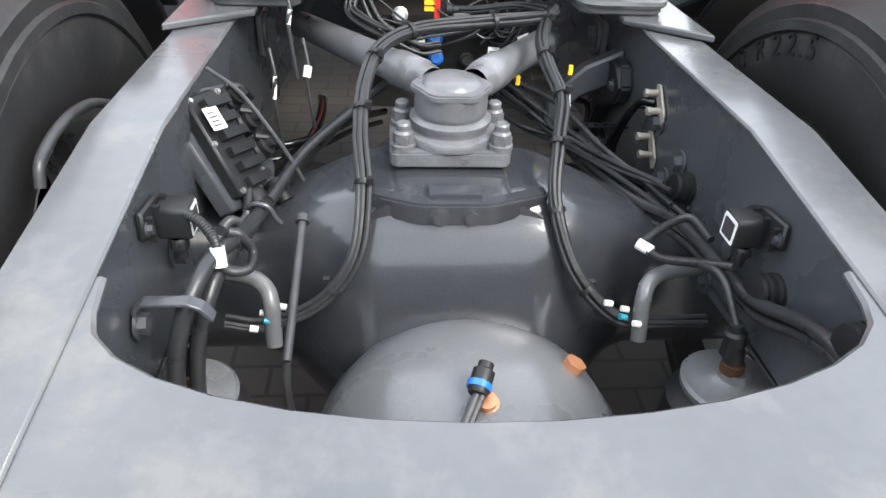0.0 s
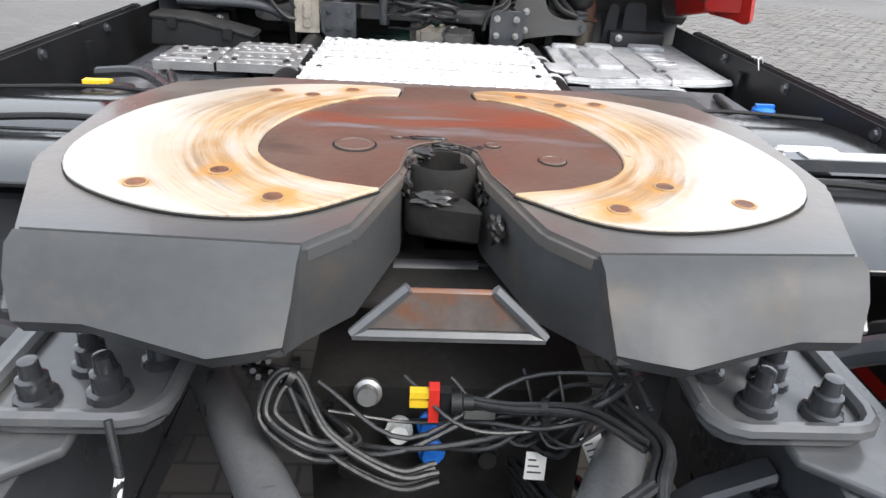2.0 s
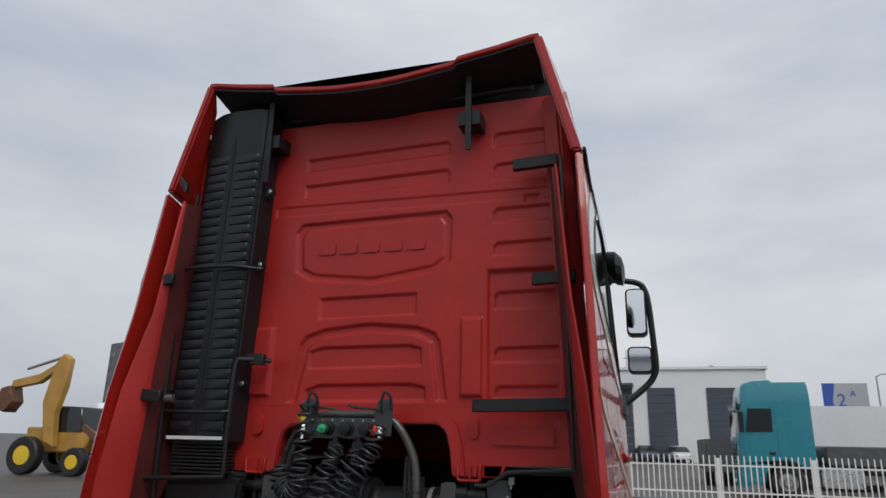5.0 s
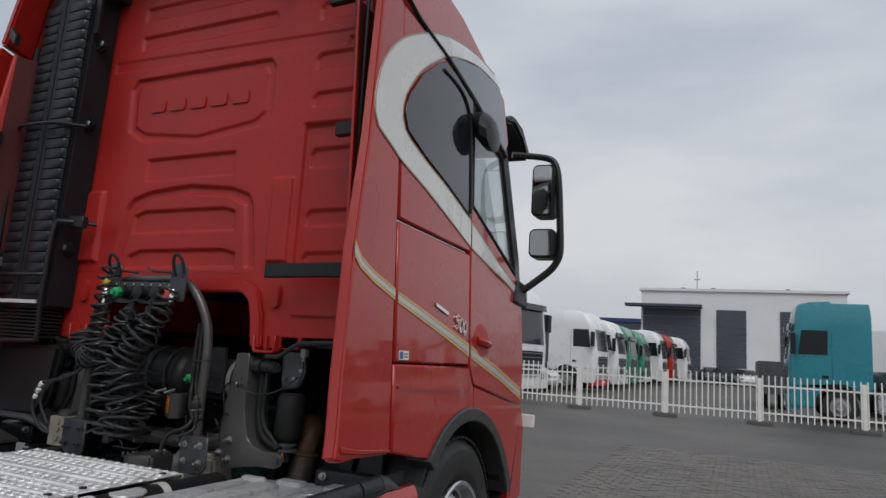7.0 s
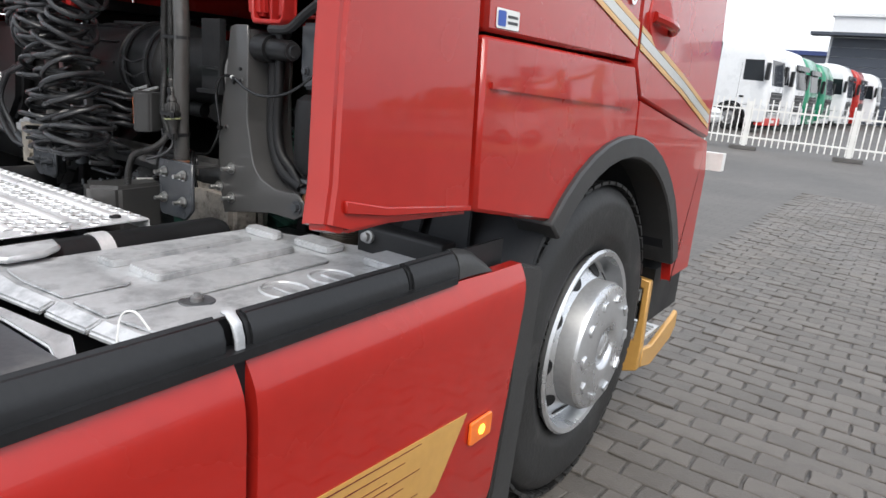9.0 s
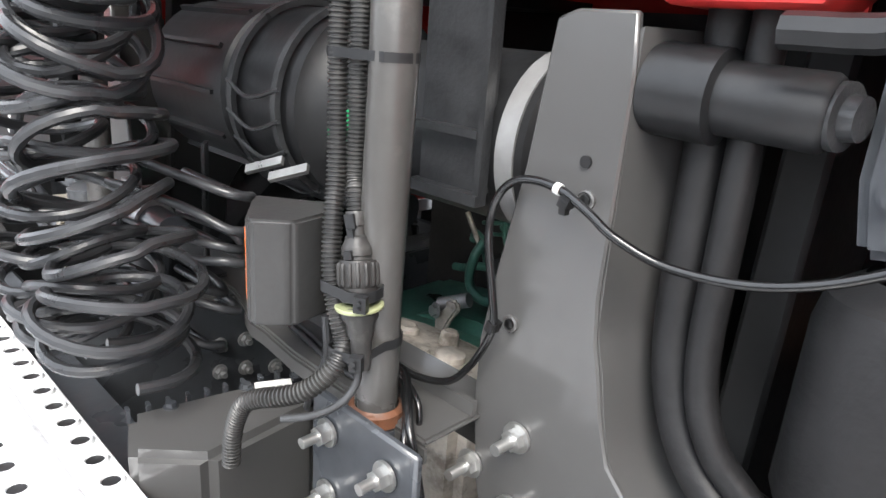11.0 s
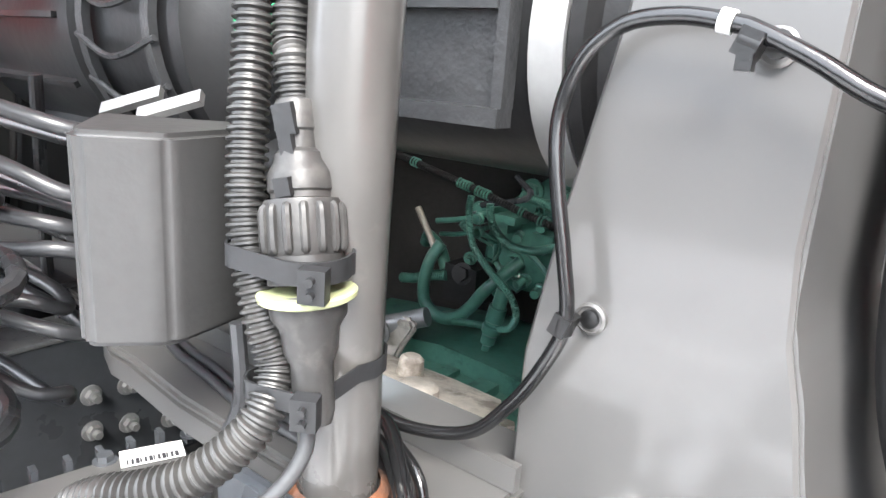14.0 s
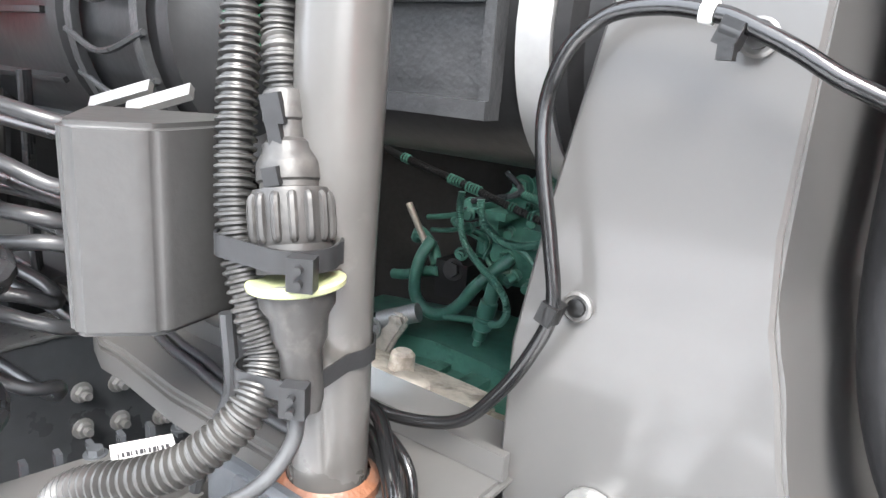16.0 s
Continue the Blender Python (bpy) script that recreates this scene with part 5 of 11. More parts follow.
for s in (1, -1):
    # mirrors
    mir = thing("wing_mirror", "black twin wing mirror on a bent arm", "mirror", "wing mirrors")
    bm = bm_new()
    tube(bm, [(s * 1.17, 4.66, 2.66), (s * 1.30, 4.74, 2.665), (s * 1.385, 4.76, 2.65), (s * 1.425, 4.76, 2.61), (s * 1.45, 4.76, 2.50), (s * 1.470, 4.76, 2.2), (s * 1.475, 4.76, 2.06), (s * 1.455, 4.76, 1.99), (s * 1.40, 4.75, 1.92), (s * 1.22, 4.70, 1.77)], 0.022, 8, 4)
    part("arm", bm, BLACK_PLASTIC, mir)
    for z0, z1, w0, w1 in ((2.27, 2.60, 1.295, 1.435), (2.01, 2.19, 1.29, 1.455)):
        bm = bm_new()
        prism(bm, rrect(w0, z0, w1, z1, 0.03), "y", 4.70, 4.84, 0.02, 2, (lambda q: (-q[0], q[1], q[2])) if s < 0 else None)
        head = part("housing", bm, BLACK_PLASTIC, mir)
        bm = bm_new()
        prism(bm, rrect(w0 + 0.012, z0 + 0.012, w1 - 0.012, z1 - 0.012, 0.025), "y", 4.692, 4.697, 0, 1, (lambda q: (-q[0], q[1], q[2])) if s < 0 else None)
        part("glass", bm, MIRROR, head, "mirror glass")
    bm = bm_new()
    prism(bm, [(4.55, 1.72), (4.80, 1.70), (4.78, 1.84), (4.62, 1.86)], "x", s * 1.20, s * 1.27, 0.01)
    part("foot", bm, BLACK_PLASTIC, mir)
    bm = bm_new()
    prism(bm, [(4.44, 2.80), (4.56, 2.86), (4.74, 2.84), (4.90, 2.73), (4.915, 2.66), (4.86, 2.66), (4.74, 2.75), (4.58, 2.80), (4.46, 2.77)], "x", s * 1.02, s * 1.19, 0.02, 2, lambda q: (q[0], q[1] + 0.06, q[2] + 0.05))
    part("front_mirror", bm, BLACK_PLASTIC, mir, "black front mirror blade")
    bm = bm_new()
    loft(bm, [[(s * (1.17 + 0.16 * f), 3.90 + 0.13 * r * math.cos(a), 2.62 - 0.10 * f + 0.10 * r * math.sin(a)) for a in [k * math.tau / 12 for k in range(12)]] for f, r in ((0.0, 0.25), (0.25, 0.3), (0.4, 0.75), (0.7, 1.0), (0.92, 0.85), (1.0, 0.4))])
    part("kerb_mirror", bm, BLACK_PLASTIC, mir, "round black kerb mirror")
    # golden bumper corner with a step
    stp = thing("entry_step", "gold painted bumper corner with a metal step", "step", "entry steps")
    bm = bm_new()
    frame_line = [(1.150, 0.578), (1.238, 0.572), (1.240, 0.40), (1.243, 0.30), (1.240, 0.20), (1.150, 0.17), (1.150, 0.30), (1.205, 0.32), (1.212, 0.42), (1.212, 0.535), (1.150, 0.545)]
    prism(bm, [(s * x, z) for x, z in frame_line], "y", 4.455, 4.49, 0.005)
    part("rear_frame", bm, GOLD_FILM, stp, "gold step frame")
    bm = bm_new()
    prism(bm, [(4.49, 0.205), (4.49, 0.285), (4.60, 0.268), (4.86, 0.330), (4.91, 0.345), (4.92, 0.27), (4.86, 0.225), (4.62, 0.175)], "x", s * 1.222, s * 1.243, 0.005)
    part("side_frame", bm, GOLD_FILM, stp, "gold step frame")
    bm = bm_new()
    box(bm, (min(s * 0.95, s * 1.150), 4.475, 0.20), (max(s * 0.95, s * 1.150), 4.51, 0.575), 0.006)
    part("inner_frame", bm, BLACK_PLASTIC, stp)
    bm = bm_new()
    box(bm, (min(s * 0.98, s * 1.20), 4.54, 0.268), (max(s * 0.98, s * 1.20), 4.82, 0.282), 0.004)
    tr = part("tread", bm, ALU, stp, "bright ribbed tread")
    for k in range(7):
        bm = bm_new()
        box(bm, (min(s * 1.0, s * 1.19), 4.57 + 0.033 * k, 0.282), (max(s * 1.0, s * 1.19), 4.578 + 0.033 * k, 0.290), 0.001)
        part("tread_rib", bm, GALV, tr)
    bm = bm_new()
    box(bm, (min(s * 1.10, s * 1.236), 4.50, 0.395), (max(s * 1.10, s * 1.236), 4.86, 0.61), 0.012)
    part("bracket", bm, BLACK_PLASTIC, stp)
    bm = bm_new()
    prism(bm, rrect(min(s * 1.165, s * 1.205), 0.48, max(s * 1.165, s * 1.205), 0.53, 0.004), "y", 4.474, 4.4745, 0)
    part("sticker", bm, LABEL, stp, "small white sticker")
bm = bm_new()
box(bm, (1.225, 4.79, 0.985), (1.335, 4.84, 1.055), 0.012, 2)
part("side_marker", bm, LABEL, cab, "clear marker lamp")


# ---- back wall of the cab ----
def wall_pane(name, outline, proud, bev=0.010, material=None):
    bm = bm_new()
    prism(bm, outline, "y", 3.17 - proud * 1.5, 3.18, bev * 0.8, 2)
    return part(name, bm, material or RED_BACK, cab)


# a border of flat sheet round the pressed field
LOW_WALL = [(-1.15, 1.36), (-0.47, 1.36), (-0.455, 1.50), (-0.44, 1.56), (-0.39, 1.60), (0.42, 1.615), (0.465, 1.58), (0.485, 1.50), (0.50, 1.37), (0.74, 1.373), (0.76, 1.425), (1.15, 1.435), (1.15, 1.70), (-1.15, 1.70)]
bm = bm_new()
prism(bm, LOW_WALL, "y", 3.17, 3.21, 0.002)
wall = part("back_wall", bm, RED_BACK, cab)
for outline in ([(1.06, 1.70), (1.15, 1.70), (1.15, 2.95), (1.075, 3.30), (1.06, 3.30)], [(-1.06, 1.70), (-1.15, 1.70), (-1.15, 2.95), (-1.075, 3.30), (-1.06, 3.30)],
                [(-1.075, 3.30), (1.075, 3.30), (1.03, 3.355), (-1.03, 3.355)]):
    bm = bm_new()
    prism(bm, outline, "y", 3.17, 3.21)
    part("wall_border", bm, RED_BACK, wall)
# the pressed field: each outline sinks (or rises) with a short sloping edge
PRESSINGS = [([(-0.44, 2.73), (0.44, 2.745), (0.475, 2.70), (0.47, 2.46), (0.40, 2.40), (0.015, 2.345), (-0.37, 2.385), (-0.46, 2.44), (-0.475, 2.68)], 0.016, 0.014),
             ([(-0.405, 2.697), (0.405, 2.712), (0.437, 2.67), (0.432, 2.48), (0.37, 2.432), (0.015, 2.380), (-0.34, 2.417), (-0.422, 2.462), (-0.437, 2.65)], -0.009, 0.014),
             ([(-0.44, 3.135), (0.44, 3.155), (0.46, 3.13), (0.455, 3.07), (-0.44, 3.05)], 0.014, 0.014), ([(-0.445, 2.97), (0.44, 2.988), (0.46, 2.96), (0.455, 2.90), (-0.44, 2.885)], 0.014, 0.014),
             ([(-0.295, 2.285), (0.285, 2.295), (0.285, 2.17), (-0.295, 2.16)], 0.014, 0.014),
             ([(-0.45, 1.712), (-0.40, 2.03), (-0.36, 2.08), (-0.25, 2.115), (0.02, 2.14), (0.29, 2.115), (0.39, 2.08), (0.42, 2.03), (0.465, 1.722), (0.40, 1.722), (0.36, 2.02), (0.27, 2.065), (0.02, 2.085), (-0.24, 2.06), (-0.33, 2.01), (-0.39, 1.712)], 0.018, 0.016),
             ([(-0.335, 1.99), (-0.26, 2.015), (0.25, 2.02), (0.32, 2.0), (0.325, 1.90), (-0.335, 1.89)], 0.015, 0.014), ([(-0.345, 1.785), (-0.26, 1.815), (0.26, 1.82), (0.345, 1.80), (0.35, 1.722), (-0.35, 1.715)], 0.015, 0.014),
             ([(0.66, 1.72), (0.66, 2.40), (1.052, 2.40), (1.052, 1.72)], 0.026, 0.020), ([(0.525, 1.745), (0.525, 2.15), (0.648, 2.15), (0.648, 1.745)], -0.022, 0.016),
             ([(-0.70, 1.745), (-0.70, 2.13), (-0.55, 2.13), (-0.55, 1.745)], -0.022, 0.016), ([(0.86, 2.745), (0.86, 2.80), (0.95, 2.80), (0.95, 2.745)], 0.012, 0.010),
             ([(-0.62, 2.845), (1.03, 2.832), (1.03, 2.765), (-0.62, 2.778)], 0.006, 0.010)]
for z1, z0, x1 in ((3.17, 3.08, 1.0), (2.99, 2.89, 1.02), (2.735, 2.645, 1.03), (2.545, 2.465, 1.04), (2.285, 2.185, 1.03), (1.998, 1.915, 1.03), (1.806, 1.735, 1.02)):
    PRESSINGS.append(([(0.695, z0), (0.692, z1 - 0.03), (0.715, z1), (x1, z1 + 0.004), (x1, z0)], 0.014, 0.014))
gx, gz = np.meshgrid(np.linspace(-1.06, 1.06, 354), np.linspace(1.70, 3.30, 268))
sink = np.zeros_like(gx)
for outline, depth, slope in PRESSINGS:
    near, inside = np.full_like(gx, 9.0), np.zeros(gx.shape, bool)
    for (ax, az), (bx, bz) in zip(outline, outline[1:] + outline[:1]):
        k = np.clip(((gx - ax) * (bx - ax) + (gz - az) * (bz - az)) / ((bx - ax) ** 2 + (bz - az) ** 2), 0, 1)
        near = np.minimum(near, np.hypot(gx - ax - k * (bx - ax), gz - az - k * (bz - az)))
        if az != bz:
            inside ^= ((az > gz) != (bz > gz)) & (gx < (bx - ax) * (gz - az) / (bz - az) + ax)
    f = np.clip(near / slope, 0, 1)
    sink += np.where(inside, depth * f * f * (3 - 2 * f), 0)
rows, cols = gx.shape
verts = np.stack([gx.ravel(), 3.17 + sink.ravel(), gz.ravel()], 1).tolist()
me = bpy.data.meshes.new("pressed_field")
me.from_pydata(verts, [], [(r * cols + c, r * cols + c + 1, (r + 1) * cols + c + 1, (r + 1) * cols + c) for r in range(rows - 1) for c in range(cols - 1)])
me.materials.append(RED_BACK)
me.polygons.foreach_set("use_smooth", [True] * len(me.polygons))
new("pressed_field", me).parent = wall
# raised frame round the engine tunnel
bm = bm_new()
prism(bm, [(-0.53, 1.36), (-0.52, 1.52), (-0.49, 1.61), (-0.41, 1.655), (0.43, 1.67), (0.51, 1.63), (0.545, 1.53), (0.56, 1.37), (0.50, 1.37), (0.485, 1.50), (0.465, 1.58), (0.42, 1.615), (-0.39, 1.60), (-0.44, 1.56), (-0.455, 1.50), (-0.47, 1.36)], "y", 3.145, 3.172, 0.008, 2)
part("tunnel_frame", bm, RED_BACK, cab)
for i in range(5):
    x0 = -0.335 + 0.134 * i
    wall_pane("embossed_bar", rrect(x0 + 0.012, 2.53, x0 + 0.122, 2.60, 0.018), 0.001, 0.004)
wall_pane("rib", [(0.695, 1.515), (0.692, 1.575), (0.715, 1.605), (1.0, 1.609), (1.0, 1.515)], 0.010, 0.009)
for x in (-0.60, 0.602):
    wall_pane("slot_pressing", rrect(x - 0.028, 1.545, x + 0.028, 1.655, 0.026), 0.012, 0.006)
# corner post of the wall towards the fairing
for s in (1, -1):
    bm = bm_new()
    prism(bm, [(s * 1.06, 3.172), (s * 1.07, 3.12), (s * 1.15, 3.08), (s * 1.20, 3.10), (s * 1.20, 3.172)], "z", 1.43, 3.32, 0.01, 2, lambda q: (q[0] - s * 0.22 * max(0.0, q[2] - 2.9), q[1], q[2]))
    part("corner_pressing", bm, RED_BACK, cab)
for x in (-0.585, 0.585):
    # catch under the wall
    bm = bm_new()
    ring = rrect(x - 0.06, 1.352, x + 0.06, 1.44, 0.014)
    inn = rrect(x - 0.050, 1.362, x + 0.050, 1.44, 0.010)
    prism(bm, [(x - 0.062, 1.43), (x - 0.060, 1.362), (x - 0.050, 1.350), (x + 0.050, 1.350), (x + 0.060, 1.362), (x + 0.062, 1.43), (x + 0.052, 1.43), (x + 0.050, 1.368), (x + 0.044, 1.361), (x - 0.044, 1.361), (x - 0.050, 1.368), (x - 0.052, 1.43)], "y", 3.135, 3.21, 0.003)
    ct = part("catch", bm, RED_BACK, cab, "red pressed catch pocket")
    bm = bm_new()
    box(bm, (x - 0.055, 3.205, 1.352), (x + 0.055, 3.212, 1.44), 0.002)
    part("pocket_back", bm, RED_BACK, ct)
    bm = bm_new()
    box(bm, (x - 0.004, 3.15, 1.362), (x + 0.004, 3.205, 1.425), 0.002)
    box(bm, (x + 0.018, 3.16, 1.375), (x + 0.034, 3.205, 1.425), 0.003)
    part("pocket_rib", bm, RED_BACK, ct)
    bm = bm_new()
    prism(bm, [(x + 0.064, 1.43), (x + 0.064, 1.37), (x + 0.15, 1.37), (x + 0.165, 1.43)], "y", 3.17, 3.21, 0.006)
    part("catch_gusset", bm, RED_BACK, ct)
# roof skin
bm = bm_new()
prism(bm, [(3.22, 3.25), (3.30, 3.225), (3.82, 3.150), (4.36, 2.925), (4.44, 2.68), (4.41, 2.68), (4.33, 2.90), (3.81, 3.120), (3.30, 3.195), (3.22, 3.22)], "x", -1.165, 1.165, 0.006, 1,
      lambda q: (q[0] * min(1.0, (sx(q[2]) - 0.02) / 1.165), q[1], q[2]))
part("roof", bm, RED, cab, "red cab roof")
# underside of the cab
bm = bm_new()
box(bm, (-1.12, 3.24, 1.385), (-0.50, 4.70, 1.42), 0.01)
box(bm, (0.52, 3.24, 1.385), (1.12, 4.70, 1.42), 0.01)
box(bm, (-0.50, 3.24, 1.63), (0.52, 4.70, 1.66), 0.01)
part("cab_floor", bm, BLACK_PLASTIC, cab)
bm = bm_new()
box(bm, (-1.14, 4.60, 0.45), (1.14, 4.66, 1.40), 0.01)
part("fire_wall", bm, BLACK_PLASTIC, cab)



# ---- wheels of the tractor ----
def road_wheel(name, x, y, s, label, r=0.5, width=0.30):
    """x is the outer face of the tyre; s the side it looks to."""
    w = thing(name, label, "wheel", "tractor wheels", at=(x, y, r))
    d = (s, 0, 0)
    bm = bm_new()
    lathe(bm, [(0.285, -width), (0.30, -width - 0.005), (r * 0.86, -width - 0.004), (r * 0.955, -width + 0.02), (r, -width + 0.05), (r, -0.05), (r * 0.955, -0.018), (r * 0.90, 0.0),
               (r * 0.86, 0.004), (r * 0.80, 0.001), (r * 0.70, 0.006), (0.33, 0.0), (0.305, -0.012), (0.285, -0.02)], (0, 0, 0), d, 64, False)
    part("tyre", bm, TYRE, w)
    # shoulder blocks and grooves of the tread
    bm = bm_new()
    n = 54
    for i in range(n):
        a = i * math.tau / n
        m = Matrix.Rotation(a, 4, "X")
        for x0, x1 in ((-0.075, -0.012), (-0.135, -0.085), (-0.205, -0.145), (-width + 0.01, -0.215)):
            box(bm, (s * x0 if s > 0 else s * x1, -0.0225, r * 0.985), (s * x1 if s > 0 else s * x0, 0.0225, r + 0.0025), 0, 1, m)
    part("tread", bm, TYRE, w)
    bm = bm_new()
    lathe(bm, [(0.288, -0.012), (0.297, 0.004), (0.290, 0.012), (0.276, 0.008), (0.270, -0.02), (0.266, -0.050), (0.256, -0.055), (0.203, -0.008), (0.195, -0.008)], (0, 0, 0), d, 64, False)
    rim = part("rim", bm, RIM, w, "silver steel rim")
    for i in range(10):
        a = i * math.tau / 10 + 0.1
        c = V(s * -0.0320, 0.2300 * math.cos(a), 0.2300 * math.sin(a))
        bm = bm_new()
        lathe(bm, [(0, 0.003), (0.031, 0.003), (0.033, 0.0005)], c, (s * 0.75, 0.66 * math.cos(a), 0.66 * math.sin(a)), 18, False)
        part("hand_hole", bm, RUBBER, w, "dark hand hole")
    bm = bm_new()
    lathe(bm, [(0.200, -0.06), (0.202, 0.040), (0.198, 0.046)], (0, 0, 0), d, 56, False)
    part("hub_drum", bm, STEEL_DULL, w, "dull grey hub cap side")
    bm = bm_new()
    lathe(bm, [(0.198, 0.046), (0.194, 0.055), (0.182, 0.061), (0.10, 0.064), (0.072, 0.066), (0.066, 0.062), (0.062, 0.050), (0.0, 0.048)], (0, 0, 0), d, 56, False)
    cap = part("hub_cap", bm, RIM, w, "silver hub cap face")
    for i in range(10):
        a = i * math.tau / 10
        bm = bm_new()
        c = V(s * 0.060, 0.160 * math.cos(a), 0.155 * math.sin(a))
        prism(bm, [(-0.020, -0.011), (0.020, -0.011), (0.014, 0.012), (-0.014, 0.012)], "x", 0.0, s * 0.010, 0.003, 1, None, Matrix.Translation(c) @ Matrix.Rotation(a - math.pi / 2, 4, "X"))
        part("nut_cover", bm, RIM, cap)
    bm = bm_new()
    lathe(bm, [(0.046, 0.048), (0.044, 0.056), (0.036, 0.060), (0.0, 0.061)], (0, 0, 0), d, 28, False)
    boss = part("hub_boss", bm, RIM, cap)
    bm = bm_new()
    box(bm, (s * 0.060 if s > 0 else s * 0.0635, -0.036, -0.007), (s * 0.0635 if s > 0 else s * 0.060, 0.036, 0.007), 0, 1, Matrix.Rotation(radians(35), 4, "X"))
    part("hub_emblem", bm, STEEL_DULL, cap)
    return w


road_wheel("front_wheel", 1.245, 3.86, 1, "front wheel with silver rim and worn black tyre")
road_wheel("front_wheel", -1.245, 3.86, -1, "front wheel with silver rim and worn black tyre")
# ---- chassis frame ----
frame_thing = thing("chassis_frame", "dark grey painted ladder chassis with wet paler top flanges", "chassis")


def rail_drop(y):
    return 0.0 if y > -0.02 else (y + 0.02) * 0.14


for s in (1, -1):
    # web
    bm = bm_new()
    web = [(-0.62, 0.62), (-0.62, 0.865 + rail_drop(-0.62)), (-0.02, 0.865), (1.30, 0.865), (1.62, 0.765), (4.6, 0.765), (4.6, 0.50), (1.6, 0.50), (0.0, 0.58)]
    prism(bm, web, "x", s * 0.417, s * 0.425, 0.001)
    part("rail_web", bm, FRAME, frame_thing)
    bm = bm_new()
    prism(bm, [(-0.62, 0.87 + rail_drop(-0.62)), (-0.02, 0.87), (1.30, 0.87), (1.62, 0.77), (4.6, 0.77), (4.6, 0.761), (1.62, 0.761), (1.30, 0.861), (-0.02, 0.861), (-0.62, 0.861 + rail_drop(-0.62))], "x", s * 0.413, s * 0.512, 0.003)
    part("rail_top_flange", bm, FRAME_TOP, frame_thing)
    bm = bm_new()
    prism(bm, [(-0.55, 0.60), (1.3, 0.60), (1.6, 0.50), (4.6, 0.50), (4.6, 0.508), (1.6, 0.508), (1.3, 0.608), (-0.55, 0.608)], "x", s * 0.417, s * 0.51, 0.002)
    part("rail_bottom_flange", bm, FRAME, frame_thing)
    # wedge plate under the fifth wheel foot
    bm = bm_new()
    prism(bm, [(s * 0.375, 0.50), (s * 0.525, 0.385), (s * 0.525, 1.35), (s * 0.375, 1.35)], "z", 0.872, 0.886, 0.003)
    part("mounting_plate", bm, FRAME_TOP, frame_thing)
    # web bolts
    for y, z in ((0.30, 0.74), (0.22, 0.66), (0.17, 0.72), (-0.02, 0.60), (-0.08, 0.70), (-0.34, 0.68)):
        bm = bm_new()
        hexbolt(bm, (s * 0.415, y, z), (-s, 0, 0), 0.016, 0.016)
        part("web_bolt", bm, FRAME, frame_thing)
    bm = bm_new()
    prism(bm, rrect(0.70, 0.72, 0.81, 0.82, 0.01), "x", s * 0.402, s * 0.416, 0.003)
    hexbolt(bm, (s * 0.402, 0.757, 0.772), (-s, 0, 0), 0.03, 0.025)
    part("anchor_bolt", bm, FRAME_TOP, frame_thing)
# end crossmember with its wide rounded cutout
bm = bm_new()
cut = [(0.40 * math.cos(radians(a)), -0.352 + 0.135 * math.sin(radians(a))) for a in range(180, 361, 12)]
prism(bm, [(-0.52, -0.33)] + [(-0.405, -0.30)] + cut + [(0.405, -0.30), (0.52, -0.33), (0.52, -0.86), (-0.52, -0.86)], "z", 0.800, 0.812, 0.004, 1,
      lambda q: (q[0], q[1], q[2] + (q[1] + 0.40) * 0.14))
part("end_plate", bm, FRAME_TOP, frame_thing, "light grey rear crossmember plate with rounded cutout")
bm = bm_new()
prism(bm, [(-0.80, 0.775), (-0.80, 0.55), (-0.74, 0.55), (-0.74, 0.775)], "x", -0.42, 0.42, 0.004)
part("end_crossmember", bm, FRAME, frame_thing)
for y, z0, z1 in ((1.35, 0.58, 0.80), (2.90, 0.52, 0.74)):
    bm = bm_new()
    box(bm, (-0.415, y, z0), (0.415, y + 0.10, z1), 0.01)
    part("crossmember", bm, FRAME, frame_thing)

# ---- rear axle ----
axle = thing("rear_axle", "dark wet cast rear axle with drive head and domed cover", "axle")


def housing_section(x):
    """Half depth, half height and centre height of the axle beam at x."""
    w = min(1.0, max(0.0, (abs(x) - 0.10) / 0.26))
    w = w * w * (3 - 2 * w)
    return 0.130 + (0.115 - 0.130) * w, 0.222 + (0.150 - 0.222) * w, 0.502 + 0.006 * w


bm = bm_new()
rings = []
for i in range(57):
    x = -0.56 + 1.12 * i / 56
    hd, hh, zc = housing_section(x)
    n = 2.0 / (7.0 - 4.6 * min(1, max(0, abs(x) - 0.08) / 0.26))
    ring = []
    for k in range(56):
        q = math.tau * k / 56
        c, d = math.cos(q), math.sin(q)
        z = zc + hh * math.copysign(abs(d) ** n, d)
        lean = 0.5 * max(0.0, 0.69 - max(z, 0.45)) * min(1.0, max(0.0, (0.30 - abs(x)) / 0.16)) if c < 0 else 0.0
        ring.append(bm.verts.new((x, 0.145 + hd * math.copysign(abs(c) ** n, c) - lean, z)))
    rings.append(ring)
for r0, r1 in zip(rings, rings[1:]):
    for k in range(56):
        bm.faces.new((r0[k], r0[(k + 1) % 56], r1[(k + 1) % 56], r1[k]))
bm.faces.new(rings[0][::-1])
bm.faces.new(rings[-1])
bmesh.ops.recalc_face_normals(bm, faces=bm.faces)
part("axle_beam", bm, CAST, axle, "smooth wet axle beam", sharp=60)
bm = bm_new()
rows = []
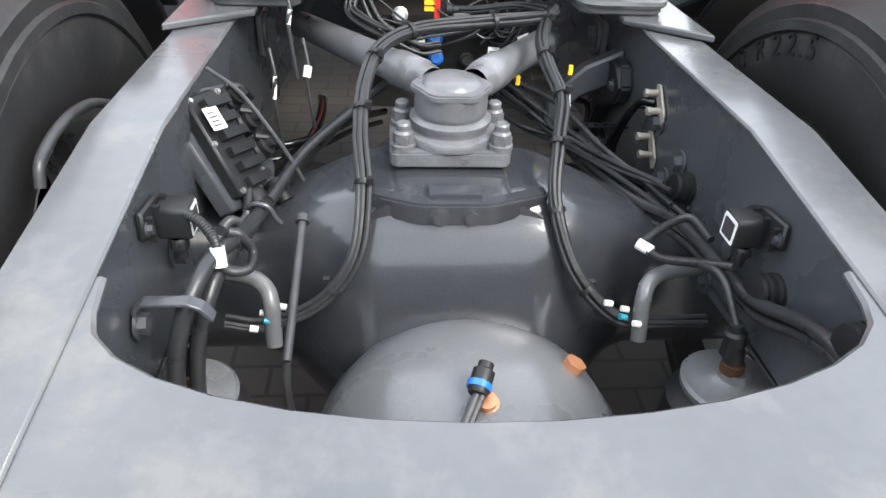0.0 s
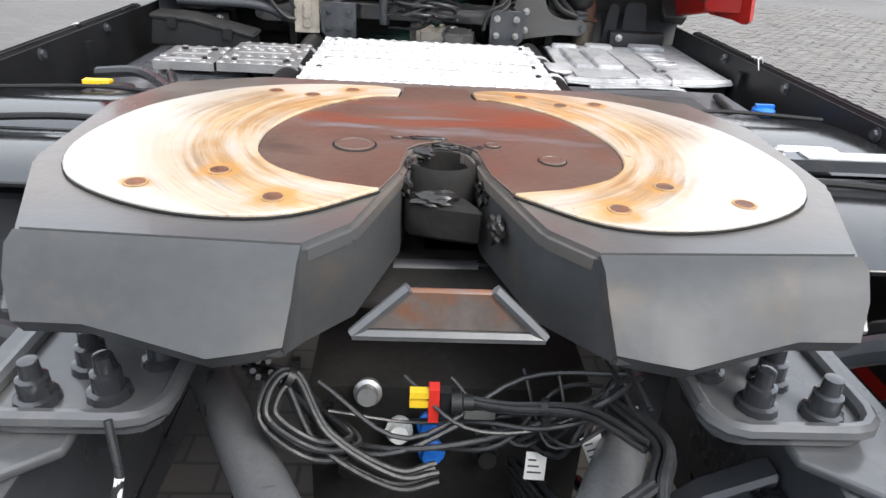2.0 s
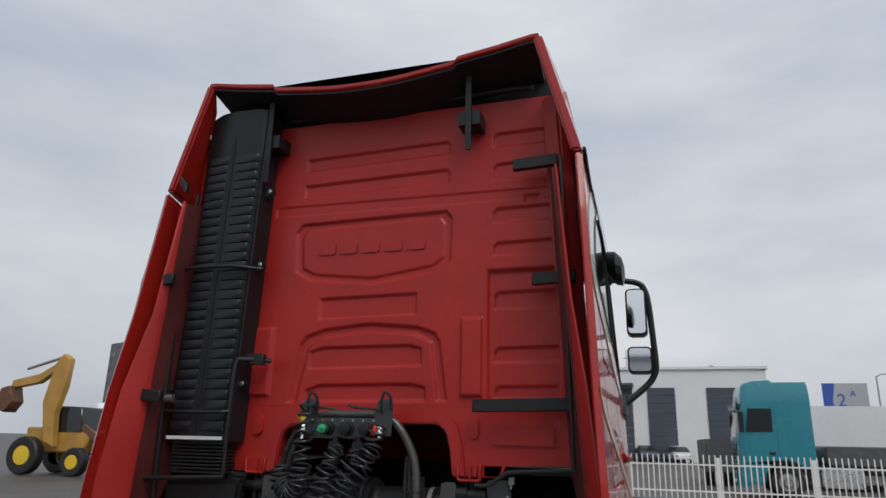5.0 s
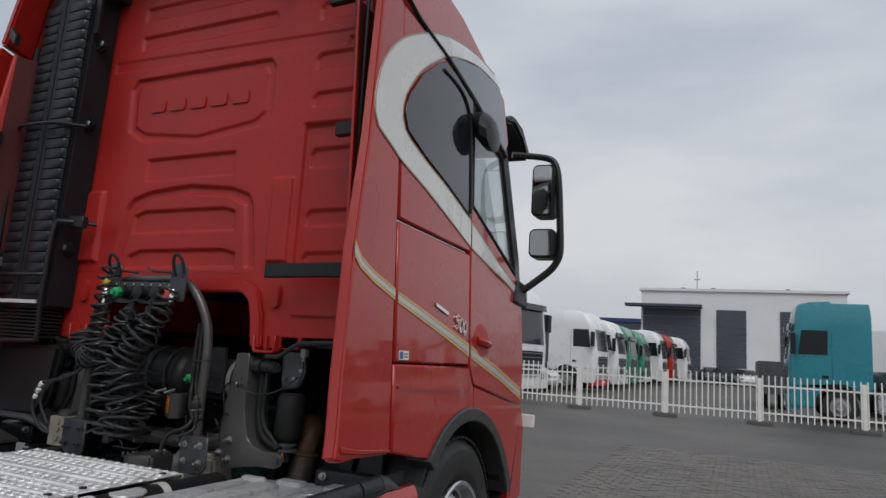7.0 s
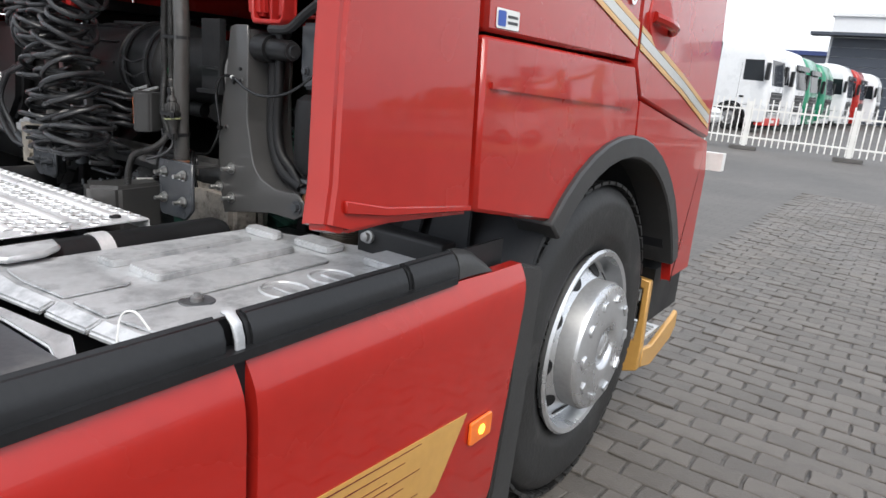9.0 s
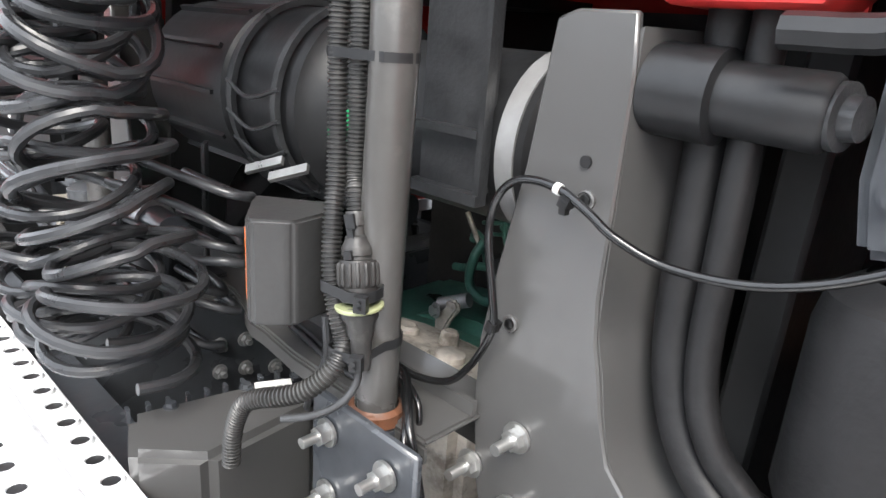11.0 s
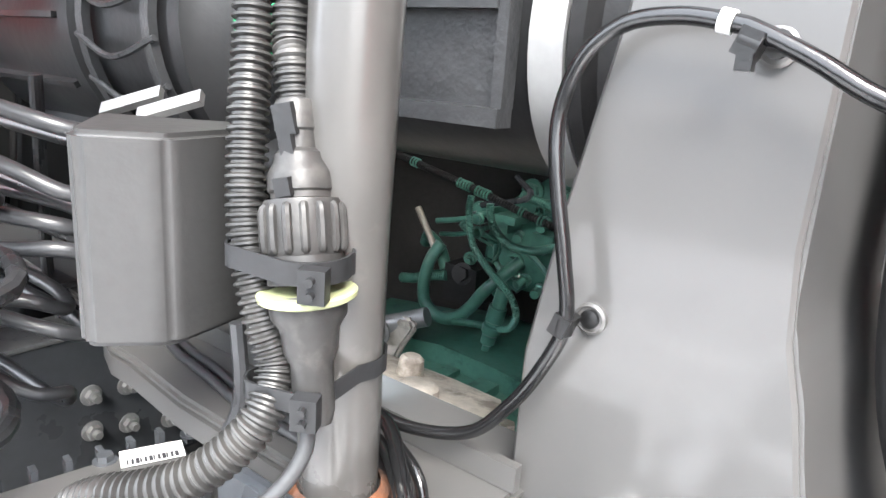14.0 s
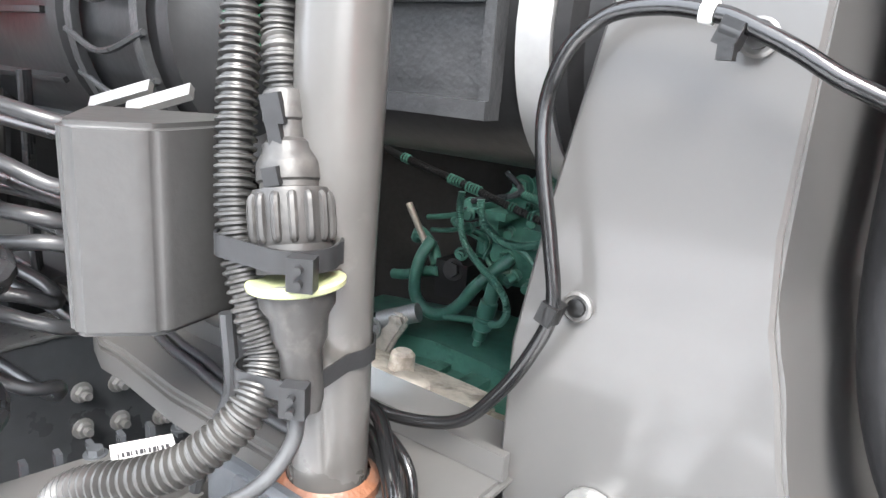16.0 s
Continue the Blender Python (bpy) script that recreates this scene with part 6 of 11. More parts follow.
for j in range(13):
    f = j / 12
    y, half = 0.262 - 0.236 * f, 0.106 + 0.020 * f ** 2
    zt = 0.7365 - 0.016 * f ** 2
    row = []
    for k in range(17):
        g = -1 + k / 8
        edge = max(0, abs(g) - 0.72) / 0.28
        row.append(bm.verts.new((-0.008 + g * half * (1 + 0.35 * max(0, edge - 0.5)), y, zt - 0.030 * edge ** 2)))
    rows.append(row)
for r0, r1 in zip(rows, rows[1:]):
    for k in range(16):
        bm.faces.new((r0[k], r0[k + 1], r1[k + 1], r1[k]))
bmesh.ops.recalc_face_normals(bm, faces=bm.faces)
ext = bmesh.ops.extrude_face_region(bm, geom=list(bm.faces))
bmesh.ops.translate(bm, verts=[g for g in ext["geom"] if isinstance(g, bmesh.types.BMVert)], vec=(0, 0.0, -0.03))
bmesh.ops.recalc_face_normals(bm, faces=bm.faces)
part("saddle", bm, CAST, axle, "cast saddle with wet shine", sharp=50)
bm = bm_new()
outer = [(-0.162, 0.048), (-0.070, 0.010), (-0.055, 0.007), (0.043, 0.007), (0.058, 0.010), (0.147, 0.045)]
prism(bm, outer + [(x * 0.98, y + 0.03) for x, y in outer[::-1]], "z", 0.688, 0.727, 0.004, 2)
part("saddle_rib", bm, CAST, axle, "raised rib round the saddle")
bm = bm_new()
box(bm, (-0.048, 0.026, 0.715), (0.036, 0.066, 0.735), 0.008, 2)
part("cast_pad", bm, CAST, axle)
for x in (-0.032, 0.018):
    bm = bm_new()
    hexbolt(bm, (x, 0.008, 0.706), (0, -1, 0.15), 0.0115, 0.011)
    part("bolt", bm, CAST, axle)
# domed cover towards the rear
bm = bm_new()
lathe(bm, [(0.0, 0.582), (0.05, 0.579), (0.10, 0.569), (0.15, 0.549), (0.195, 0.515), (0.225, 0.470), (0.245, 0.41), (0.25, 0.30)], (0.01, -0.205, 0), (0, 0, 1), 56, False)
part("cover_dome", bm, CAST_COVER, axle, "smooth grey domed cover")
bm = bm_new()
hexbolt(bm, (0.163, -0.165, 0.541), (0.45, 0.05, 1), 0.0175, 0.014, False)
part("copper_plug", bm, COPPER, axle, "copper coloured hexagon plug")
bm = bm_new()
lathe(bm, [(0.020, 0), (0.020, 0.008), (0.014, 0.010), (0.014, 0.022)], (0.018, -0.262, 0.568), (0, -0.25, 1), 18)
part("sensor_base", bm, COPPER, axle)
bm = bm_new()
lathe(bm, [(0.013, 0), (0.0155, 0.006), (0.0155, 0.034), (0.011, 0.037), (0.011, 0.046), (0, 0.047)], (0.004, -0.268, 0.600), (0.30, 0.75, 0.35), 18)
part("sensor_plug", bm, BLACK_PLASTIC, axle, "black sensor plug")
bm = bm_new()
lathe(bm, [(0.0172, 0.0), (0.0172, 0.009)], (0.006, -0.262, 0.603), (0.30, 0.75, 0.35), 20)
part("sensor_ring", bm, BLUE, axle, "blue locking ring")
for dx in (0.0, 0.008):
    bm = bm_new()
    tube(bm, [(0.003 + dx, -0.268, 0.600), (-0.006 + dx, -0.285, 0.592), (-0.028 + dx, -0.33, 0.57), (-0.05 + dx, -0.40, 0.53)], 0.0052, 8)
    part("sensor_cable", bm, CABLE_GREY, axle)
for s in (1, -1):
    # air spring beside the axle end
    bg = thing("air_spring", "black rubber air spring with cast steel top plate", "air spring", "rear air springs")
    bm = bm_new()
    lathe(bm, [(0.07, -0.28), (0.088, -0.22), (0.09, -0.12), (0.085, -0.03), (0.05, 0.0), (0, 0.0)], (s * 0.395, -0.205, 0.535), (0, 0, 1), 32, False)
    part("bellows", bm, RUBBER, bg)
    bm = bm_new()
    lathe(bm, [(0.072, -0.010), (0.073, 0.0), (0.068, 0.005), (0.038, 0.008), (0.024, 0.016), (0.020, 0.028), (0, 0.028)], (s * 0.395, -0.205, 0.546), (0, 0, 1), 36, False)
    part("top_plate", bm, CAST_COVER, bg, "grey cast top plate")
    bm = bm_new()
    lathe(bm, [(0.017, 0.0), (0.017, 0.016), (0.012, 0.020)], (s * 0.388, -0.205, 0.572), (0, 0, 1), 16)
    part("valve_seat", bm, RUST_PIPE, bg, "rusty valve seat")
    bm = bm_new()
    lathe(bm, [(0.010, 0.0), (0.015, 0.006), (0.015, 0.026), (0.0125, 0.03), (0.0125, 0.034), (0.016, 0.038), (0.016, 0.056), (0.011, 0.06), (0.010, 0.072), (0, 0.072)], (s * 0.386, -0.205, 0.588), (-s * 0.18, 0.06, 1), 16, False)
    box(bm, (-0.012, -0.008, 0.0), (0.004, 0.008, 0.034), 0.003, 1, Matrix.Translation((s * 0.376, -0.205, 0.602)))
    part("valve_plug", bm, BLACK_PLASTIC, bg, "ribbed black air plug")
    fg = thing("air_spring", "black rubber air spring in front of the axle", "air spring", "rear air springs")
    bm = bm_new()
    lathe(bm, [(0.12, -0.30), (0.15, -0.22), (0.15, -0.08), (0.135, -0.02), (0.10, -0.004)], (s * 0.30, 0.40, 0.55), (0, 0, 1), 40, False)
    part("bellows", bm, GRIME_SHADE, fg)
    bm = bm_new()
    lathe(bm, [(0.104, -0.008), (0.104, 0.0), (0.098, 0.003), (0.03, 0.003), (0.028, 0.012), (0, 0.012)], (s * 0.30, 0.40, 0.55), (0, 0, 1), 36, False)
    part("top_plate", bm, GRIME_SHADE, fg)
dm = thing("damper_rod", "slim grey damper rod beside the axle", "shock absorber")
bm = bm_new()
cyl(bm, (-0.244, 0.0, 0.70), (-0.252, -0.20, 0.60), 0.0065, seg=12)
lathe(bm, [(0.011, 0), (0.012, 0.006), (0.011, 0.012)], (-0.244, 0.0, 0.70), (0.04, 1, 0.5), 12)
part("rod", bm, CABLE_GREY, dm)
bm = bm_new()
tube(bm, [(-0.252, -0.20, 0.60), (-0.254, -0.21, 0.55), (-0.25, -0.20, 0.45), (-0.25, -0.18, 0.34)], 0.006, 10)
part("rod_tail", bm, CABLE, dm)
for s in (1, -1):
    w = road_wheel("outer_wheel", s * 1.24, 0.12, s, "outer twin rear wheel with black tyre", 0.53, 0.28)
    w.parent = axle
    inner = thing("inner_wheel", "inner twin rear wheel with raised sidewall markings", "wheel", "tractor wheels", at=(s * 0.60, 0.12, 0.53))
    inner.parent = axle
    bm = bm_new()
    r = 0.53
    lathe(bm, [(0.285, 0.0), (0.33, -0.01), (0.385, -0.014), (0.422, -0.013), (0.426, -0.009), (0.430, -0.017), (0.446, -0.016), (0.450, -0.009), (0.472, -0.010), (0.476, -0.004), (0.505, 0.012), (r, 0.05), (r, 0.24), (0.50, 0.28), (0.30, 0.28)], (0, 0, 0), (s, 0, 0), 64, False)
    part("tyre", bm, TYRE, inner)
    if s > 0:
        for ch, a in zip("/80R22.5", (36, 43.5, 51.5, 60.5, 68, 74.5, 79, 83)):
            q = radians(a)
            c = V(-0.0140, 0.403 * math.cos(q), 0.403 * math.sin(q))
            up = V(0, math.cos(q), math.sin(q))
            right = V(0, -math.sin(q), math.cos(q))
            m = Matrix(((0, 0, -1, c.x), (right.y, up.y, 0, c.y), (right.z, up.z, 0, c.z), (0, 0, 0, 1)))
            mw = Matrix.Translation(inner.location) @ m
            ob = text_mesh("sidewall_character", ch, 0.056, 0.0025, RUBBER, mw, None)
            ob.parent = inner
            ob.matrix_parent_inverse = Matrix.Translation(inner.location).inverted()
    bm = bm_new()
    lathe(bm, [(0.29, -0.005), (0.26, 0.03), (0.255, 0.2)], (0, 0, 0), (s, 0, 0), 32, False)
    part("rim", bm, RIM, inner)


# ---- V-stay on top of the axle ----
vs = thing("v_stay", "grey cast V-stay bolted on the axle", "suspension rod")
bm = bm_new()
prism(bm, rrect(-0.110, 0.112, 0.094, 0.262, 0.014), "z", 0.737, 0.764, 0.006, 2)
part("foot_plate", bm, CAST_STAY, vs)
bm = bm_new()
lathe(bm, [(0.080, 0.0), (0.081, 0.008), (0.078, 0.014), (0.066, 0.018), (0.066, 0.024), (0.070, 0.030), (0.070, 0.036), (0.058, 0.042), (0.058, 0.052)], (-0.006, 0.187, 0.764), (0, 0, 1), 36, False)
part("joint_boot", bm, CAST_STAY, vs, "ringed steel joint collar")
bm = bm_new()
lathe(bm, [(0.056, 0.040), (0.061, 0.046), (0.062, 0.052), (0.062, 0.083)], (-0.006, 0.187, 0.764), (0, 0, 1), 40, False)
part("ball_joint", bm, CAST_STAY, vs, "round cast joint head")
bm = bm_new()
lid = [(-0.006 + (0.0655 + 0.0035 * math.cos(6 * a)) * math.cos(a), 0.187 + (0.0655 + 0.0035 * math.cos(6 * a)) * math.sin(a)) for a in (k * math.tau / 60 for k in range(60))]
prism(bm, lid, "z", 0.844, 0.857, 0.003, 2)
part("joint_lid", bm, CAST_STAY, vs, "scalloped cast lid")
bm = bm_new()
lathe(bm, [(0.050, 0.0), (0.046, 0.006), (0.038, 0.010), (0.020, 0.013), (0, 0.014)], (-0.006, 0.190, 0.8565), (0, 0, 1), 36, False)
part("lid_dome", bm, CAST_STAY, vs)
for x in (-0.087, 0.076):
    for y in (0.135, 0.230):
        bm = bm_new()
        lathe(bm, [(0.021, 0), (0.021, 0.008), (0.0165, 0.010)], (x, y, 0.764), (0, 0, 1), 18)
        cyl(bm, (x, y, 0.773), (x, y, 0.788), 0.0185, seg=6)
        lathe(bm, [(0.0165, 0.0), (0.0165, 0.004), (0.0125, 0.008), (0.0125, 0.018), (0.010, 0.021), (0, 0.021)], (x, y, 0.788), (0, 0, 1), 16)
        part("stud_nut", bm, CAST_STAY, vs)
for s in (1, -1):
    bm = bm_new()
    p0, p1 = V(s * 0.035, 0.225, 0.842), V(s * 0.345, 0.82, 0.775)
    d = (p1 - p0).normalized()
    lathe(bm, [(0.026, 0.0), (0.030, 0.02), (0.031, 0.04), (0.0335, 0.043), (0.0305, 0.049), (0.0335, 0.055), (0.0305, 0.061), (0.0335, 0.067), (0.0305, 0.073), (0.034, 0.08), (0.034, 0.125), (0.0305, 0.128), (0.0305, 0.62)], p0, d, 28, False)
    part("strut", bm, CAST_STAY, vs, "grey tubular strut with swaged collar")

# ---- fifth wheel ----
fw = thing("trailer_coupling", "grey fifth wheel coupling with white wear liners and rusty centre", "trailer coupling")


right_edge = [(0.042, 0.80), (0.050, 0.75), (0.095, 0.60), (0.140, 0.55), (0.41, 0.565), (0.488, 0.76), (0.495, 1.0), (0.44, 1.14), (0.30, 1.20)]
plate_outline = [(-0.30, 1.20), (0.30, 1.20)] + right_edge[::-1][1:] + [(0.030, 0.845), (0.0, 0.862), (-0.030, 0.845)] + [(-x, y) for x, y in right_edge[:-1]]
bm = bm_new()
prism(bm, plate_outline, "z", 1.068, 1.093, 0.006, 2)
part("top_plate", bm, PLATE_PAINT, fw)
# rear ramps that slope down
for s in (1, -1):
    bm = bm_new()
    inner_edge = [(0.142, 0.552, 1.0925), (0.143, 0.535, 1.086), (0.145, 0.518, 1.060), (0.150, 0.503, 1.028)]
    outer_edge = [(0.41, 0.567, 1.0925), (0.412, 0.552, 1.085), (0.410, 0.533, 1.060), (0.395, 0.507, 1.030)]
    rows = []
    for e0, e1 in zip(inner_edge, outer_edge):
        row = []
        for k in range(9):
            f = k / 8
            sag = 0.045 * max(0, 1 - abs(f - 0.24) / 0.5) * (1.0925 - e0[2]) / 0.0645
            row.append(bm.verts.new((s * (e0[0] + (e1[0] - e0[0]) * f), e0[1] + (e1[1] - e0[1]) * f - sag, e0[2] + (e1[2] - e0[2]) * f)))
        rows.append(row)
    for r0, r1 in zip(rows, rows[1:]):
        for k in range(8):
            bm.faces.new((r0[k], r0[k + 1], r1[k + 1], r1[k]))
    bmesh.ops.recalc_face_normals(bm, faces=bm.faces)
    ext = bmesh.ops.extrude_face_region(bm, geom=list(bm.faces))
    bmesh.ops.translate(bm, verts=[g for g in ext["geom"] if isinstance(g, bmesh.types.BMVert)], vec=(0, 0.014, -0.020))
    bmesh.ops.recalc_face_normals(bm, faces=bm.faces)
    part("ramp", bm, RAMP_SHADED, fw, "smooth grey entry ramp")
    # side skirts
    bm = bm_new()
    prism(bm, [(0.52, 1.03), (0.57, 1.085), (0.76, 1.085), (1.05, 1.085), (1.05, 1.02), (0.6, 0.995)], "x", s * 0.395, s * 0.415, 0.004)
    part("side_rib", bm, FRAME_TOP, fw)
    # throat walls
    bm = bm_new()
    prism(bm, [(s * 0.044, 0.84), (s * 0.052, 0.75), (s * 0.097, 0.60), (s * 0.142, 0.549), (s * 0.1475, 0.508), (s * 0.152, 0.482), (s * 0.170, 0.482), (s * 0.168, 0.508), (s * 0.163, 0.549), (s * 0.12, 0.615), (s * 0.07, 0.76), (s * 0.06, 0.84)], "z", 0.985, 1.075, 0.0, 1,
          lambda q: (q[0], q[1], max(q[2], 1.016 - 0.45 * max(0, q[1] - 0.482)) if q[2] < 1.0 else q[2] if q[1] > 0.55 else (1.088 if q[1] > 0.54 else 1.058 if q[1] > 0.50 else 1.026)))
    part("throat_wall", bm, RAMP_SHADED, fw)
    # liner
    out = [(0.075, 0.682), (0.16, 0.612), (0.25, 0.602), (0.34, 0.632), (0.415, 0.69), (0.450, 0.77), (0.45, 0.86), (0.425, 0.96), (0.37, 1.04), (0.30, 1.10), (0.20, 1.135), (0.10, 1.14), (0.06, 1.125)]
    inn = [(0.065, 1.085), (0.11, 1.075), (0.165, 1.025), (0.21, 0.955), (0.235, 0.87), (0.23, 0.79), (0.195, 0.735), (0.14, 0.70)]
    bm = bm_new()
    out = [(p.x, p.y) for p in smooth_line([(x, y, 0) for x, y in out], 4)]
    inn = [(p.x, p.y) for p in smooth_line([(x, y, 0) for x, y in inn], 4)]
    prism(bm, [(s * x, y) for x, y in out + inn], "z", 1.094, 1.100, 0.0015)
    part("liner", bm, LINER, fw, "white wear liner stained with rust")
    bm = bm_new()
    rim = [(s * x, y, 1.0950) for x, y in out + inn]
    tube(bm, rim + rim[:1], 0.0017, 6, 1)
    part("liner_joint", bm, GRIME_SHADE, fw, "dark greasy joint round the liner")
    for x, y in SCREWS:
        bm = bm_new()
        lathe(bm, [(0.0135, 0), (0.013, 0.0006), (0.010, 0.0006)], (s * x, y, 1.1005), (0, 0, 1), 20, False)
        part("screw_seat", bm, LINER_SEAT, fw, "rust-stained screw seat")
        bm = bm_new()
        lathe(bm, [(0.0108, 0.0004), (0.010, 0.0012), (0.005, 0.0008), (0.0, 0.0008)], (s * x, y, 1.1005), (0, 0, 1), 16, False)
        part("liner_screw", bm, RUST, fw, "rusty screw head")
bm = bm_new()
inner = [(0.14, 0.70), (0.195, 0.735), (0.23, 0.79), (0.235, 0.87), (0.21, 0.955), (0.165, 1.025), (0.11, 1.075), (0.06, 1.09), (0.055, 1.16)]
inner = [(p.x, p.y) for p in smooth_line([(x, y, 0) for x, y in inner], 4)]
prism(bm, inner + [(-x, y) for x, y in inner[::-1]] + [(-0.075, 0.69), (-0.055, 0.75), (-0.046, 0.83), (-0.03, 0.85), (0.0, 0.866), (0.03, 0.85), (0.046, 0.83), (0.055, 0.75), (0.075, 0.69)], "z", 1.0935, 1.0965, 0.001)
part("centre_plate", bm, CENTRE_RUST, fw, "rust-brown greasy centre plate")
for x, y, r in ((-0.115, 0.835, 0.026), (0.14, 0.80, 0.017), (0.068, 0.852, 0.010), (-0.06, 0.875, 0.008)):
    bm = bm_new()
    lathe(bm, [(r, 0), (r, 0.0022), (r * 0.92, 0.0032), (r * 0.80, 0.0032), (r * 0.76, 0.0022), (0, 0.0026)], (x, y, 1.0964), (0, 0, 1), 24, False)
    part("plate_screw", bm, CENTRE_RUST, fw)
    bm = bm_new()
    lathe(bm, [(r * 1.13, 0), (r * 1.13, 0.0006), (r, 0.0006)], (x, y, 1.0966), (0, 0, 1), 24, False)
    part("screw_groove", bm, GRIME_SHADE, fw)
rnd = random.Random(5)
for x, y, z, rx, ry, rz in ((-0.042, 0.800, 1.082, 0.012, 0.020, 0.010), (-0.030, 0.842, 1.086, 0.020, 0.010, 0.008), (0.012, 0.862, 1.090, 0.026, 0.008, 0.006), (-0.048, 0.765, 1.072, 0.010, 0.018, 0.014), (0.050, 0.770, 1.066, 0.009, 0.026, 0.016),
                            (-0.012, 0.748, 1.060, 0.030, 0.016, 0.010), (0.060, 0.690, 1.050, 0.010, 0.022, 0.014), (-0.020, 0.872, 1.0965, 0.030, 0.006, 0.003), (0.046, 0.842, 1.092, 0.012, 0.012, 0.006)):
    bm = bm_new()
    bmesh.ops.create_icosphere(bm, subdivisions=3, radius=1)
    for v in bm.verts:
        q = 1 + 0.28 * math.sin(4.1 * v.co.x + 9 * x + 3) * math.sin(5.3 * v.co.y + 70 * y) + 0.14 * math.sin(9.0 * v.co.z + 80 * x + 5 * v.co.x) + rnd.uniform(-0.03, 0.03)
        v.co = V(x + v.co.x * rx * q, y + v.co.y * ry * q, z + v.co.z * rz * q)
    part("grease_lump", bm, GREASE, fw, "lump of black grease")
# lock jaw and coupling mouth
bm = bm_new()
lathe(bm, [(0.052, 1.0), (0.052, 1.075), (0.046, 1.09), (0.040, 1.085), (0.040, 1.0)], (0, 0.815, 0), (0, 0, 1), 24)
prism(bm, [(-0.05, 0.78), (0.03, 0.76), (0.05, 0.72), (0.0, 0.73), (-0.045, 0.745)], "z", 1.01, 1.06, 0.006)
part("lock_jaw", bm, GRIME_SHADE, fw, "greasy black lock jaw")
bm = bm_new()
prism(bm, [(-0.13, 0.66), (0.13, 0.66), (0.13, 0.95), (-0.13, 0.95)], "z", 0.955, 0.965, 0.002)
part("mouth_floor", bm, GRIME_SHADE, fw)
bm = bm_new()
prism(bm, [(-0.088, 1.022), (0.088, 1.022), (0.042, 1.066), (-0.042, 1.066)], "y", 0.520, 0.528, 0.002)
part("mouth_web", bm, WEB_RUST, fw, "web plate in the mouth rusted in its middle")
for line in ([(-0.092, 0.518, 1.018), (0.092, 0.518, 1.018)], [(-0.092, 0.518, 1.018), (-0.040, 0.522, 1.068)], [(0.092, 0.518, 1.018), (0.040, 0.522, 1.068)]):
    bm = bm_new()
    tube(bm, line, 0.006, 6, 1)
    part("web_edge", bm, FRAME_TOP, fw)
for s in (1, -1):
    bm = bm_new()
    box(bm, (min(s * 0.13, s * 0.36), 0.62, 0.985), (max(s * 0.13, s * 0.36), 1.10, 1.065), 0.02)
    part("body", bm, GRIME_SHADE, fw, "dark underside casting")
for s in (1, -1):
    bm = bm_new()
    prism(bm, rrect(min(s * 0.285, s * 0.468), 0.515, max(s * 0.285, s * 0.468), 0.95, 0.035), "z", 0.887, 0.905, 0.004)
    ft = part("mounting_foot", bm, FRAME_TOP, fw, "cast bearing foot with four greasy bolts")
    # raised rim of the tray
    ring = rrect(min(s * 0.285, s * 0.468), 0.515, max(s * 0.285, s * 0.468), 0.95, 0.035)
    bm = bm_new()
    tube(bm, [(x, y, 0.910) for x, y in ring] + [(*ring[0], 0.910)], 0.010, 8, 1)
    part("rim", bm, FRAME_TOP, ft)
    bm = bm_new()
    prism(bm, [(0.66, 0.905), (0.95, 0.905), (0.90, 1.0), (0.80, 1.04), (0.72, 1.0)], "x", s * 0.31, s * 0.44, 0.02, 2)
    part("bearing_block", bm, FRAME, ft)
    for x, y in ((0.418, 0.548), (0.35, 0.560), (0.385, 0.605), (0.315, 0.62)):
        bm = bm_new()
        lathe(bm, [(0.024, 0.0), (0.022, 0.008), (0.017, 0.01), (0.016, 0.03), (0.011, 0.032), (0.010, 0.05), (0, 0.052)], (s * x, y, 0.905), (0, 0, 1), 12, False)
        part("bolt", bm, CAST, ft)

# ---- rear mudguards ----
for s in (1, -1):
    mg = thing("rear_mudguard", "glossy black plastic rear wheel mudguard", "mudguard", "rear mudguards")
    for a0, a1 in ((10, 62), (64, 116), (118, 165)):
        bm = bm_new()
        o = [(0.12 + 0.66 * math.cos(radians(a)), 0.50 + 0.60 * math.sin(radians(a))) for a in range(a0, a1 + 1, 4)]
        i = [(0.12 + 0.645 * math.cos(radians(a)), 0.50 + 0.585 * math.sin(radians(a))) for a in range(a0, a1 + 1, 4)]
        if a0 == 64:
            continue
        prism(bm, o + i[::-1], "x", s * 0.60, s * 1.26, 0.004)
        part("shell", bm, BLACK_PLASTIC, mg)
    bm = bm_new()
    prism(bm, [(0.40, 1.03), (0.50, 1.045), (0.62, 1.0), (0.75, 0.90), (0.78, 0.82), (0.76, 0.82), (0.73, 0.89), (0.61, 0.985), (0.50, 1.03), (0.40, 1.015)], "x", s * 0.60, s * 1.26, 0.004)
    part("lip", bm, GREY_PLASTIC, mg)
    bm = bm_new()
    tube(bm, [(s * 0.43, 0.72, 0.78), (s * 0.55, 0.72, 0.86), (s * 0.7, 0.66, 0.93), (s * 1.1, 0.66, 0.95)], 0.02, 8)
    part("bracket_tube", bm, FRAME, mg)

bm = bm_new()
tube(bm, [(-0.55, -0.11, 0.82), (-0.55, -0.095, 0.847), (-0.55, -0.055, 0.860), (-0.55, -0.008, 0.865), (-0.55, 0.04, 0.863), (-0.548, 0.09, 0.853), (-0.54, 0.145, 0.828)], 0.0075, 10)
tagged(part("brake_line", bm, CABLE_GREY), "dark grey brake line arching beside the tyre", "hose")



